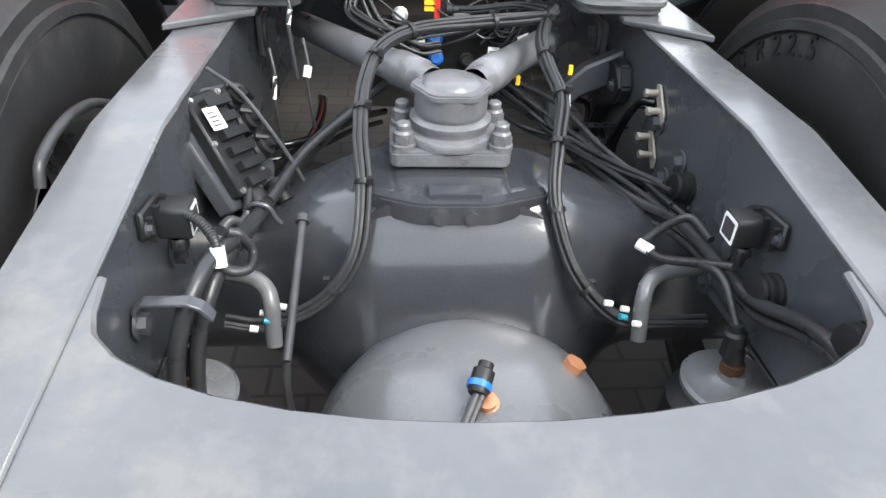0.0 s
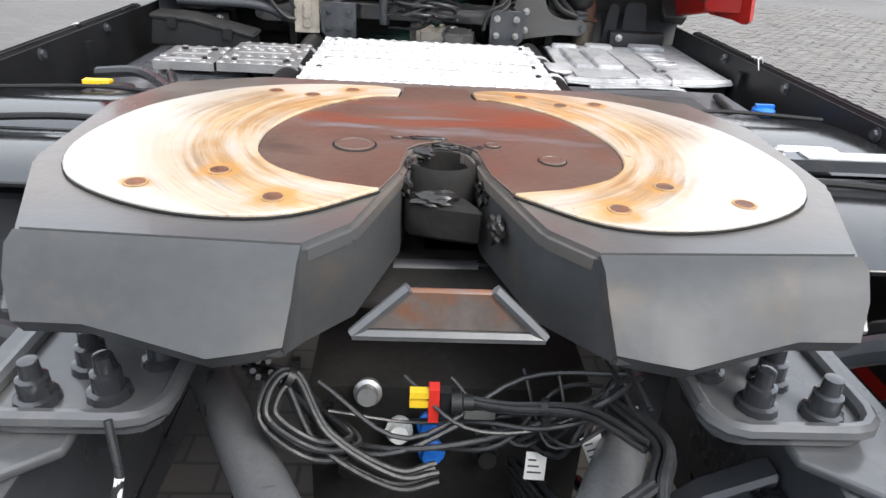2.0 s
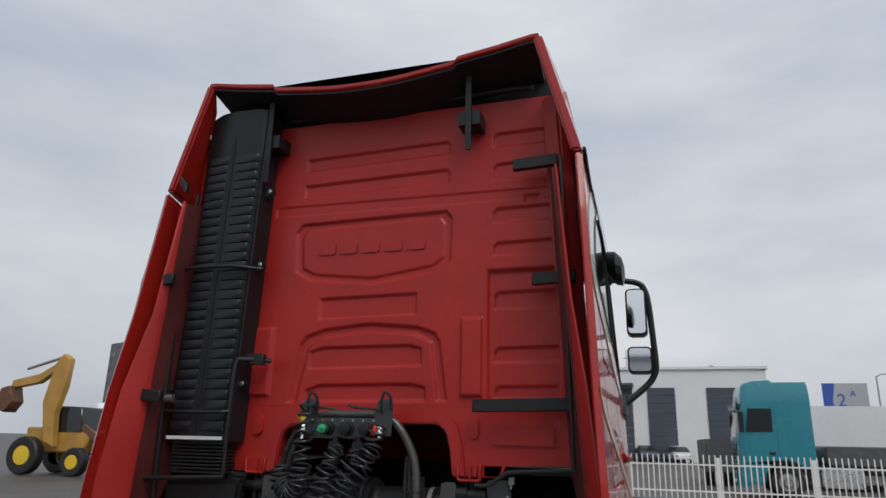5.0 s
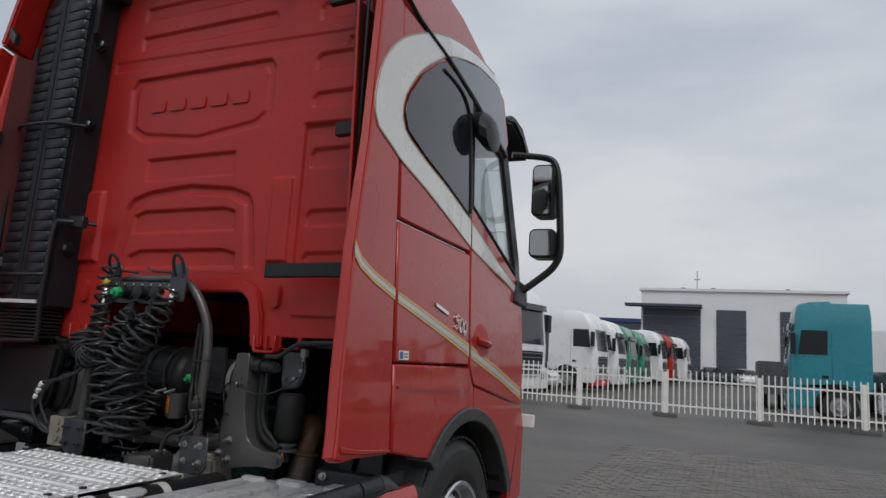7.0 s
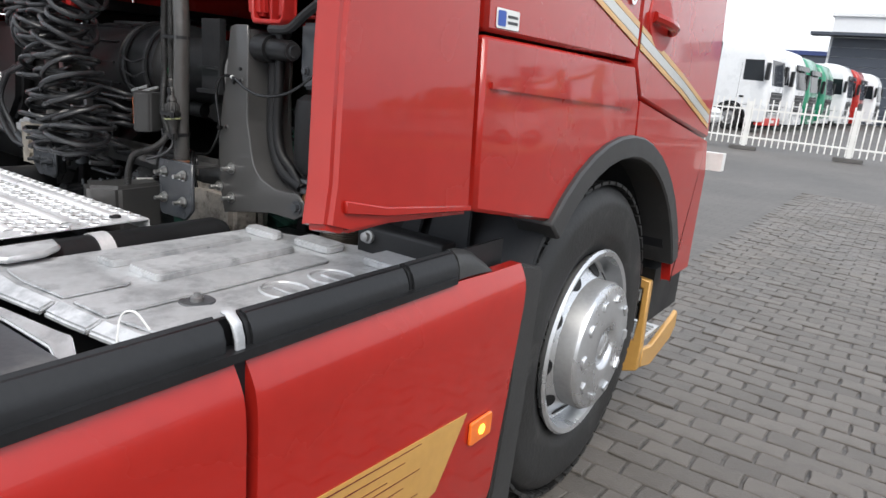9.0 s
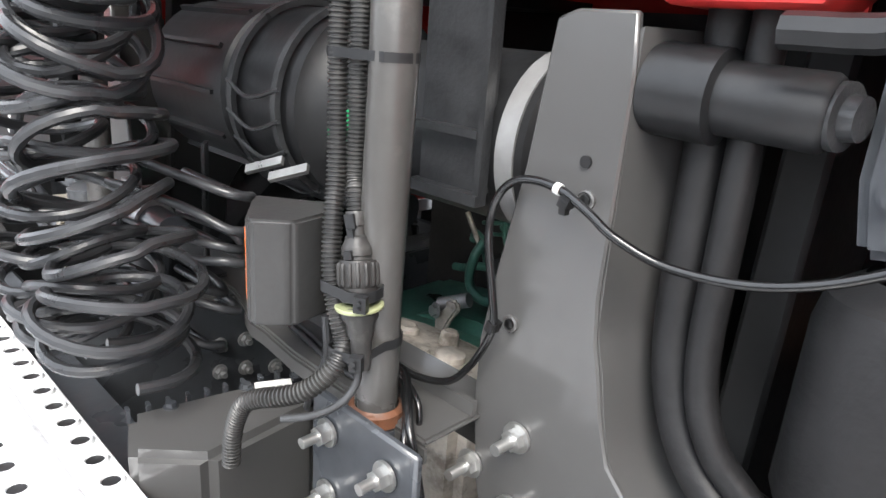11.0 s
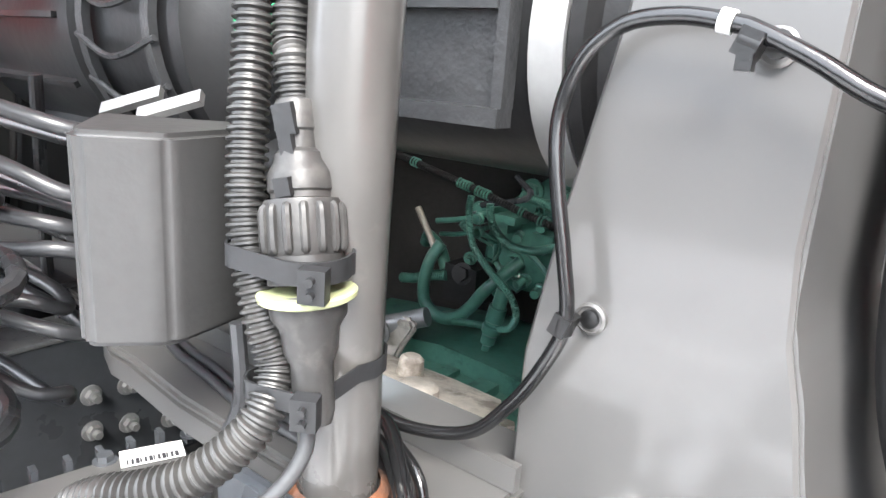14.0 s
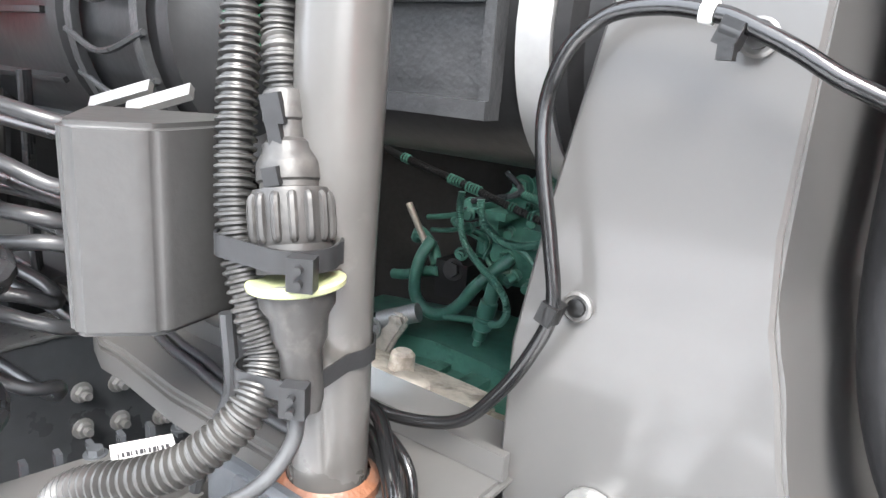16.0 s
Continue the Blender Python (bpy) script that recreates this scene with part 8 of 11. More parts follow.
for x, material in ((-0.102, GREEN_PLUG), (0.005, BLACK_PLASTIC), (0.11, BLACK_PLASTIC)):
    bm = bm_new()
    lathe(bm, [(0.034, 0), (0.034, 0.012), (0.026, 0.014), (0.026, 0.035), (0.030, 0.036), (0.030, 0.055), (0.02, 0.058), (0, 0.058)], (x, 3.004, 1.583), (0, -1, 0), 20, False)
    socket = part("socket", bm, BLACK_PLASTIC, hoop)
    if material != BLACK_PLASTIC:
        bm = bm_new()
        lathe(bm, [(0.020, 0), (0.022, 0.006), (0.022, 0.030), (0.012, 0.036), (0.012, 0.05), (0, 0.05)], (x, 2.955, 1.583), (0, -1, -0.1), 8, False)
        part("plug_cap", bm, material, socket, "green plug cap")
for i in range(7):
    bm = bm_new()
    lathe(bm, [(0.006, 0), (0.006, 0.004), (0, 0.005)], (-0.19 + 0.055 * i, 3.004, 1.622), (0, -1, 0), 8, False)
    part("plate_bolt", bm, STEEL, hoop)
for x in (-0.05, 0.075):
    bm = bm_new()
    prism(bm, rrect(x - 0.028, 1.41, x + 0.028, 1.525, 0.012), "y", 2.965, 3.0, 0.01, 2)
    cyl(bm, (x, 2.985, 1.52), (x, 2.985, 1.545), 0.018, seg=12)
    part("parked_plug", bm, BLACK_PLASTIC, hoop)
bm = bm_new()
cyl(bm, (-0.235, 2.995, 1.62), (-0.262, 2.985, 1.645), 0.018, 0.012, 12)
part("yellow_coupling", bm, YELLOW, hoop, "yellow air coupling cap")
bm = bm_new()
lathe(bm, [(0.018, 0), (0.02, 0.03), (0.014, 0.05), (0, 0.05)], (0.148, 2.99, 1.60), (0.1, -0.3, -1), 12, False)
part("red_coupling", bm, RED_PLUG, hoop, "red air coupling cap")
for x in (0.185, -0.23):
    bm = bm_new()
    lathe(bm, [(0.012, 0), (0.016, 0.01), (0.016, 0.04), (0.010, 0.045), (0.010, 0.07), (0, 0.07)], (x, 2.985, 1.60), (0.0, -0.1, -1), 12, False)
    part("steel_coupling", bm, CHROME, hoop, "bright steel coupling")
for x0, x1 in ((-0.20, -0.06), (0.0, 0.17)):
    bm = bm_new()
    tube(bm, [(x0, 3.0, 1.70), (x0 + 0.04, 2.99, 1.685), (x1 - 0.03, 2.99, 1.68), (x1, 3.0, 1.675)], 0.006, 8)
    part("link_cable", bm, CABLE, hoop)
for k in range(3):
    bm = bm_new()
    tube(bm, [(-0.28 - 0.008 * k, 3.02, 1.57), (-0.335 - 0.006 * k, 3.03, 1.48), (-0.365 - 0.008 * k, 3.03, 1.34), (-0.37, 3.02, 1.22), (-0.44 - 0.02 * k, 3.0, 1.17), (-0.55, 3.0, 1.14 - 0.01 * k), (-0.59, 3.0, 1.05), (-0.55, 3.02, 0.95)], 0.007, 8)
    part("cable_run", bm, CABLE, hoop)
for s in (1, -1):
    bm = bm_new()
    prism(bm, [(s * 0.29, 0.845), (s * 0.30, 0.83), (s * 0.41, 0.83), (s * 0.44, 0.86), (s * 0.44, 0.985), (s * 0.29, 0.985)], "y", 3.022, 3.032, 0.003)
    part("base_plate", bm, FRAME, hoop)
    bm = bm_new()
    cyl(bm, (s * 0.349, 3.055, 0.84), (s * 0.349, 3.055, 0.965), 0.026, seg=20)
    part("base_socket", bm, FRAME, hoop)
    for x, z in ((0.32, 0.95), (0.32, 0.88), (0.405, 0.95), (0.405, 0.88)):
        bm = bm_new()
        hexbolt(bm, (s * x, 3.02, z), (0, -1, 0), 0.010, 0.012, True, 0.018)
        part("base_bolt", bm, STEEL if s > 0 else FRAME, hoop)


def coil(name, label, line, radius, turns, wire, material, wobble=0.0, seed=1):
    rnd = random.Random(seed)
    pts = smooth_line(line, 12)
    n = turns * 26
    out = []
    u = V(1, 0, 0)
    for i in range(n + 1):
        s = i / n * (len(pts) - 1)
        k = min(int(s), len(pts) - 2)
        p = pts[k].lerp(pts[k + 1], s - k)
        t = (pts[k + 1] - pts[k]).normalized()
        u = (u - t * u.dot(t)).normalized()
        v = t.cross(u)
        a = i / 26 * math.tau
        r = radius(i / n) if callable(radius) else radius
        r *= 1 + wobble * math.sin(i * 0.171 + seed)
        out.append(p + u * math.cos(a) * r + v * math.sin(a) * r + t * wobble * 0.05 * math.sin(i * 0.415 + seed))
    bm = bm_new()
    tube(bm, out, wire, 9, 1)
    return tagged(part(name, bm, material), label, "coiled cable", "coiled trailer lines")


coil("coiled_cable", "black coiled trailer cable hanging from the hoop", [(-0.205, 2.975, 1.70), (-0.215, 2.965, 1.55), (-0.215, 2.96, 1.40), (-0.225, 2.965, 1.32), (-0.275, 2.98, 1.285), (-0.325, 2.985, 1.33), (-0.335, 2.98, 1.40)],
     lambda s: 0.036 + 0.018 * min(1, s * 1.6), 21, 0.0065, CABLE, 0.08, 1)
coil("coiled_cable", "black coiled trailer air line hanging low", [(0.185, 2.97, 1.60), (0.15, 2.95, 1.48), (0.08, 2.93, 1.36), (0.02, 2.92, 1.24), (0.07, 2.93, 1.08), (0.065, 2.92, 0.95)],
     lambda s: 0.034 + 0.040 * min(1, s * 1.5), 20, 0.0065, CABLE, 0.14, 2)
coil("coiled_cable", "black coiled trailer cable tangled beside the air line", [(-0.02, 2.95, 1.50), (-0.05, 2.93, 1.40), (-0.075, 2.92, 1.28), (-0.06, 2.915, 1.12), (-0.055, 2.905, 0.95)],
     lambda s: 0.030 + 0.034 * min(1, s * 1.7), 18, 0.0062, CABLE, 0.18, 3)
coil("coiled_cable", "black coiled trailer air line in the middle", [(0.09, 2.945, 1.49), (0.04, 2.93, 1.37), (-0.01, 2.93, 1.24), (-0.005, 2.92, 1.05), (0.0, 2.915, 0.96)],
     lambda s: 0.03 + 0.036 * min(1, s * 1.7), 14, 0.006, CABLE, 0.20, 4)
for x in (-0.205, 0.19):
    bm = bm_new()
    tube(bm, [(x, 2.98, 1.66), (x + 0.01, 2.95, 1.72), (x + 0.03, 2.94, 1.755), (x + 0.05, 2.96, 1.73), (x + 0.05, 2.98, 1.67)], 0.0075, 8)
    tagged(part("hose_loop", bm, CABLE), "short black hose loop over the hoop", "hose", "hose loops")

# ---- air filter, crossmember and pipes between the rails ----
af = thing("air_filter", "black ribbed air filter housing with a steel clamp band", "air filter")
FA = (0.0, 3.282, 1.213)
bm = bm_new()
lathe(bm, [(0.0, -0.40), (0.11, -0.395), (0.125, -0.375), (0.125, -0.15), (0.130, -0.145), (0.130, -0.125), (0.125, -0.12), (0.125, 0.04), (0.131, 0.045), (0.131, 0.062), (0.122, 0.066), (0.100, 0.085), (0.094, 0.10), (0.094, 0.335), (0.094, 0.352), (0.0945, 0.354), (0.0945, 0.358)], FA, (1, 0, 0), 48, False)
part("housing", bm, BLACK_PLASTIC, af)
bm = bm_new()
lathe(bm, [(0.0945, 0.358), (0.099, 0.358), (0.099, 0.380), (0.0945, 0.380)], FA, (1, 0, 0), 48, False)
part("clamp_band", bm, STEEL_DULL, af, "bright steel clamp band")
bm = bm_new()
lathe(bm, [(0.093, 0.380), (0.100, 0.383), (0.100, 0.392), (0.092, 0.398), (0.080, 0.50)], FA, (1, 0, 0), 40, False)
part("end_hose", bm, RUBBER, af)
for a in range(0, 360, 30):
    bm = bm_new()
    box(bm, (-0.37, -0.003, 0.123), (-0.15, 0.003, 0.133), 0.001, 1, Matrix.Translation(FA) @ pose(0, 0, 0, a, 0, 0))
    part("housing_rib", bm, BLACK_PLASTIC, af)
# flat cover towards the rear, sunk in a raised frame
bm = bm_new()
box(bm, (0.255, 3.184, 1.168), (0.342, 3.200, 1.36), 0.003)
part("flat_cover", bm, HARNESS, af, "flat dark grey cover")
for a, b in (((0.250, 3.170, 1.158), (0.350, 3.186, 1.169)), ((0.343, 3.173, 1.169), (0.3505, 3.186, 1.36)), ((0.250, 3.172, 1.224), (0.343, 3.184, 1.232))):
    bm = bm_new()
    box(bm, a, b, 0.003)
    part("cover_ledge", bm, HARNESS, af)
# ring clamp and cage at the intake end
for x in (-0.09, 0.02):
    bm = bm_new()
    lathe(bm, [(0.128, -0.006), (0.136, -0.006), (0.136, 0.006), (0.128, 0.006)], (x, FA[1], FA[2]), (1, 0, 0), 40, False)
    part("ring_clamp", bm, CABLE_GREY, af)
for k in range(8):
    a = radians(170 + 17 * k)
    bm = bm_new()
    tube(bm, [(-0.10, FA[1] + 0.134 * math.cos(a), FA[2] + 0.134 * math.sin(a)), (-0.03, FA[1] + 0.142 * math.cos(a + 0.12), FA[2] + 0.142 * math.sin(a + 0.12)), (0.03, FA[1] + 0.134 * math.cos(a), FA[2] + 0.134 * math.sin(a))], 0.003, 6)
    part("cage_bar", bm, CABLE_GREY, af)
bm = bm_new()
lathe(bm, [(0.021, 0), (0.021, 0.008), (0.016, 0.012), (0.010, 0.014), (0.009, 0.030), (0, 0.030)], (0.172, 3.158, 1.212), (0, -1, -0.2), 18, False)
part("service_indicator", bm, GREEN_PLUG, af, "bright green service indicator cap")
lens = thing("side_lamp", "grey plastic lamp box with an orange lens", "lamp")
bm = bm_new()
prism(bm, [(0.184, 3.030), (0.186, 3.022), (0.244, 2.981), (0.251, 2.978), (0.257, 2.979), (0.275, 2.999), (0.2805, 3.007), (0.281, 3.014), (0.272, 3.062), (0.25, 3.085), (0.225, 3.06)], "z", 1.0495, 1.1525, 0.008, 5)
part("housing", bm, GREY_PLASTIC, lens)
bm = bm_new()
prism(bm, [(0.1902, 3.0185), (0.2390, 2.9843), (0.2384, 2.9835), (0.1896, 3.0177)], "z", 1.068, 1.140, 0.0005)
part("orange_lens", bm, ORANGE, lens, "orange lens")
bm = bm_new()
tube(bm, [(0.30, 3.03, 1.062), (0.302, 3.03, 1.02), (0.295, 3.02, 0.99), (0.285, 3.02, 0.96)], 0.004, 8)
part("cable", bm, CABLE, lens)

cm = thing("rear_engine_crossmember", "dark grey pressed crossmember with top lip", "crossmember")
bm = bm_new()
box(bm, (-0.415, 3.172, 0.90), (0.415, 3.180, 0.967), 0.003)
part("web", bm, BRACKET, cm)
bm = bm_new()
prism(bm, [(0.415, 3.056), (0.20, 3.058), (0.125, 3.066), (0.095, 3.066), (0.06, 3.078), (0.0, 3.095), (-0.20, 3.11), (-0.415, 3.11), (-0.415, 3.178), (0.415, 3.178)], "z", 0.966, 0.974, 0.003, 2)
part("top_lip", bm, BRACKET, cm)
bm = bm_new()
prism(bm, [(0.415, 3.056), (0.20, 3.058), (0.125, 3.066), (0.095, 3.066), (0.06, 3.078), (0.06, 3.081), (0.097, 3.070), (0.127, 3.070), (0.20, 3.062), (0.415, 3.060)], "z", 0.950, 0.9655, 0)
part("turned_edge", bm, BRACKET, cm)
bm = bm_new()
box(bm, (0.10, 3.118, 0.9745), (0.415, 3.124, 0.990), 0.002)
part("stiffener", bm, BRACKET, cm)
pipe = thing("coolant_pipe", "black elbow pipe with a bright clamp", "pipe")
bm = bm_new()
tube(bm, [(-0.17, 3.05, 0.90), (-0.17, 3.04, 1.0), (-0.155, 3.03, 1.05), (-0.11, 3.02, 1.065), (0.0, 3.02, 1.065)], 0.021, 14)
part("pipe", bm, FRAME, pipe)
for p, d in (((-0.12, 3.02, 1.064), (1, 0, 0)), ((-0.06, 3.02, 1.065), (1, 0, 0))):
    bm = bm_new()
    lathe(bm, [(0.022, -0.008), (0.027, -0.008), (0.027, 0.008), (0.022, 0.008)], p, d, 18, False)
    box(bm, (p[0] - 0.008, p[1] - 0.01, p[2] + 0.02), (p[0] + 0.008, p[1] + 0.01, p[2] + 0.045), 0.003)
    part("clamp", bm, STEEL_DULL, pipe, "bright clamp")

# ---- cab suspension brackets and dampers ----
BR = [(0.452, 1.338), (0.47, 1.345), (0.520, 1.345), (0.524, 1.30), (0.522, 1.13), (0.526, 1.09), (0.533, 1.065), (0.540, 1.03), (0.553, 0.99), (0.58, 0.962), (0.64, 0.942), (0.72, 0.945), (0.745, 0.925), (0.742, 0.895), (0.71, 0.878), (0.62, 0.878), (0.52, 0.862),
      (0.43, 0.845), (0.415, 0.90), (0.405, 0.985), (0.405, 1.05), (0.418, 1.128), (0.437, 1.22)]
for s in (1, -1):
    bk = thing("cab_bracket", "tall grey pressed steel cab suspension bracket", "bracket", "cab brackets")
    bm = bm_new()
    prism(bm, [(s * x, z) for x, z in BR], "y", 3.130, 3.138, 0.002)
    part("plate", bm, BRACKET, bk)
    bm = bm_new()
    edge = [(s * 0.524, 1.335), (s * 0.524, 1.13), (s * 0.528, 1.09), (s * 0.535, 1.065), (s * 0.542, 1.03), (s * 0.555, 0.99), (s * 0.582, 0.963), (s * 0.64, 0.944), (s * 0.72, 0.946)]
    line = [(p.x, p.y) for p in smooth_line([(x, z, 0) for x, z in edge], 4)]
    prism(bm, line + [(x - s * 0.006, z - 0.004) for x, z in line[::-1]], "y", 3.134, 3.255, 0, 1, lambda q: (q[0] + s * 0.17 * max(0.0, q[1] - 3.136), q[1], q[2]))
    part("flange", bm, BRACKET, bk)
    bm = bm_new()
    tube(bm, [(s * (x + 0.021), 3.256, z) for x, z in ((0.524, 1.30), (0.523, 1.13), (0.528, 1.06), (0.542, 1.0), (0.577, 0.963), (0.64, 0.944), (0.70, 0.944))], 0.005, 8)
    part("rolled_edge", bm, BRACKET, bk)
    for x, z in ((0.462, 0.972), (0.410, 0.915), (0.462, 0.892)):
        bm = bm_new()
        hexbolt(bm, (s * x, 3.129, z), (0, -1, 0), 0.0105, 0.010, True, 0.022)
        part("mounting_bolt", bm, STEEL, bk, "bright hexagon bolt")
    bm = bm_new()
    hexbolt(bm, (s * 0.722, 3.128, 0.913), (0, -1, 0), 0.012, 0.012)
    part("toe_bolt", bm, FRAME, bk)
    bm = bm_new()
    lathe(bm, [(0.005, 0), (0.005, 0.002)], (s * 0.495, 3.1295, 1.235), (0, -1, 0), 10)
    part("drain_hole", bm, RUBBER, bk)
    for k, r in ((0, 0.017), (1, 0.013)):
        hose = thing("coolant_hose", "thick black hose bent round the cab bracket", "hose", "coolant hoses")
        bm = bm_new()
        tube(bm, [(s * (0.560 + 0.032 * k), 3.19 - 0.012 * k, 1.36), (s * (0.562 + 0.032 * k), 3.185 - 0.012 * k, 1.20), (s * (0.568 + 0.030 * k), 3.18 - 0.012 * k, 1.09), (s * (0.592 + 0.026 * k), 3.175 - 0.01 * k, 1.02 + 0.012 * k), (s * (0.635 + 0.02 * k), 3.17, 0.978 + 0.016 * k), (s * 0.70, 3.165, 0.955)], r, 12)
        part("hose", bm, RUBBER, hose)
    # stub axle and rear mount
    dp = thing("cab_damper", "black cab air spring with cast mount and bright nuts", "cab damper", "cab dampers")
    bm = bm_new()
    lathe(bm, [(0.034, 0), (0.034, 0.05), (0.026, 0.052), (0.026, 0.118), (0.023, 0.122), (0, 0.122)], (s * 0.525, 3.165, 1.293), (s, 0, -0.03), 24, False)
    part("stub", bm, BLACK_PLASTIC, dp)
    bm = bm_new()
    lathe(bm, [(0.022, 0), (0.022, 0.006), (0.015, 0.007), (0.014, 0.016), (0.008, 0.017), (0, 0.017)], (s * 0.648, 3.165, 1.289), (s, -0.2, 0), 18, False)
    part("stub_nut", bm, CABLE_GREY, dp, "dark washer and bolt")
    bm = bm_new()
    prism(bm, [(s * 0.665, 1.36), (s * 0.775, 1.36), (s * 0.785, 1.28), (s * 0.755, 1.21), (s * 0.675, 1.20), (s * 0.665, 1.25)], "y", 3.175, 3.205, 0.008, 2)
    part("mount", bm, FRAME, dp)
    for x, z, material in ((0.690, 1.245, FRAME), (0.735, 1.25, STEEL), (0.768, 1.285, STEEL)):
        bm = bm_new()
        hexbolt(bm, (s * x, 3.173, z), (0, -1, 0), 0.008 if material == FRAME else 0.0055, 0.008)
        part("mount_bolt", bm, material, dp)
    bm = bm_new()
    lathe(bm, [(0.035, 1.19), (0.055, 1.175), (0.060, 1.15), (0.060, 1.02), (0.052, 1.0), (0.03, 0.985), (0.028, 0.95), (0.018, 0.94), (0.016, 0.90), (0, 0.90)], (s * 0.715, 3.20, 0), (0, 0, 1), 28, False)
    part("air_spring", bm, RUBBER, dp)
    bm = bm_new()
    lathe(bm, [(0.045, 0), (0.045, 0.010), (0.03, 0.012), (0.03, 0.022), (0.042, 0.024), (0.042, 0.034)], (s * 0.715, 3.20, 0.945), (0, 0, 1), 24)
    part("lower_mount", bm, FRAME, dp)
    bm = bm_new()
    cyl(bm, (s * 0.715, 3.165, 0.905), (s * 0.717, 3.165, 0.945), 0.011, seg=12)
    part("copper_union", bm, COPPER, dp, "copper coloured union")
    bm = bm_new()
    tube(bm, [(s * 0.62, 3.12, 1.337), (s * 0.685, 3.12, 1.340), (s * 0.73, 3.12, 1.368), (s * 0.775, 3.12, 1.394), (s * 0.80, 3.12, 1.400), (s * 0.98, 3.12, 1.411), (s * 1.13, 3.12, 1.418)], 0.011, 8, 4)
    part("stabiliser", bm, BLACK_PLASTIC, dp)
    bm = bm_new()
    box(bm, (min(s * 0.778, s * 0.803), 3.145, 1.345), (max(s * 0.778, s * 0.803), 3.17, 1.378), 0.005)
    cyl(bm, (s * 0.787, 3.157, 1.325), (s * 0.789, 3.157, 1.346), 0.006, seg=10)
    part("sensor", bm, SENSOR_GREY, dp, "pale grey level sensor")
# exhaust
ex = thing("exhaust_pipe", "rusty exhaust elbow with a flexible corrugated sleeve", "exhaust")
bm = bm_new()
tube(bm, [(0.757, 3.267, 0.90), (0.764, 3.275, 0.96), (0.766, 3.29, 0.995), (0.75, 3.33, 1.025), (0.69, 3.42, 1.035), (0.58, 3.52, 1.03)], 0.044, 24)
part("elbow", bm, RUST_PIPE, ex)
bm = bm_new()
tube(bm, [(0.752, 3.245, 0.70), (0.756, 3.255, 0.82), (0.760, 3.268, 0.925)], 0.056, 28, 18, corrugate(0.0055, 0.0520, 0.0560))
part("flex_sleeve", bm, SLEEVE, ex, "corrugated steel sleeve")
bm = bm_new()
lathe(bm, [(0.058, 0), (0.062, 0.004), (0.062, 0.012), (0.056, 0.016)], (0.760, 3.267, 0.922), (0.05, 0.15, 1), 28)
part("sleeve_ring", bm, RUST_PIPE, ex)

# ---- left side: tank panel, valve, step ----
lp = thing("tank_panel", "glossy black plastic panel below the intake", "panel")
bm = bm_new()
prism(bm, [(-1.10, 1.30), (-0.62, 1.32), (-0.66, 1.05), (-0.74, 0.96), (-1.02, 0.95), (-1.09, 1.0)], "y", 3.08, 3.14, 0.02, 2)
part("panel", bm, BLACK_PLASTIC, lp)
bm = bm_new()
tube(bm, [(-1.05, 3.06, 0.955), (-0.9, 3.05, 0.955), (-0.75, 3.05, 0.955), (-0.66, 3.05, 0.94), (-0.58, 3.06, 0.90)], 0.02, 10)
part("rail", bm, FRAME, lp)
vb = thing("air_valve", "cast aluminium air valve with black hose fittings", "valve")
bm = bm_new()
box(bm, (-0.555, 3.04, 0.85), (-0.45, 3.13, 0.985), 0.015, 2)
for z in (0.89, 0.93, 0.965):
    cyl(bm, (-0.50, 3.03, z), (-0.50, 3.05, z), 0.018, seg=12)
part("body", bm, CLAY, vb)
bm = bm_new()
lathe(bm, [(0.035, 0), (0.035, 0.02), (0.02, 0.03), (0, 0.03)], (-0.505, 3.085, 0.985), (0, 0, 1), 18, False)
part("cap", bm, FRAME, vb)
bm = bm_new()
tube(bm, [(-0.545, 3.05, 0.90), (-0.60, 3.03, 0.92), (-0.66, 3.02, 1.0), (-0.655, 3.02, 1.10), (-0.60, 3.02, 1.14), (-0.50, 3.03, 1.16)], 0.009, 8)
part("hose", bm, CABLE, vb)
for k in range(3):
    bm = bm_new()
    cyl(bm, (-0.652 + 0.012 * k, 3.015, 1.06 + 0.03 * k), (-0.645 + 0.016 * k, 3.012, 1.075 + 0.03 * k), 0.012, seg=8)
    part("hose_tag", bm, LABEL, vb)
bm = bm_new()
cover = thing("cover_box", "black plastic equipment box behind the treads", "box")
prism(bm, [(-1.12, 0.80), (-0.95, 0.80), (-0.70, 0.80), (-0.70, 0.845), (-0.95, 0.90), (-1.10, 0.91)], "y", 2.865, 2.995, 0.008, 2)
part("body", bm, BLACK_PLASTIC, cover)
bm = bm_new()
prism(bm, [(-1.112, 0.912), (-0.95, 0.902), (-0.692, 0.846), (-0.692, 0.862), (-0.95, 0.920), (-1.105, 0.930)], "y", 2.858, 3.002, 0.006, 2)
part("lid", bm, GREY_PLASTIC, cover, "dark grey lid")
for x, z in ((-1.02, 0.905), (-0.80, 0.868)):
    bm = bm_new()
    box(bm, (x - 0.018, 2.852, z - 0.03), (x + 0.018, 2.866, z + 0.012), 0.004)
    part("latch", bm, RUBBER, cover)

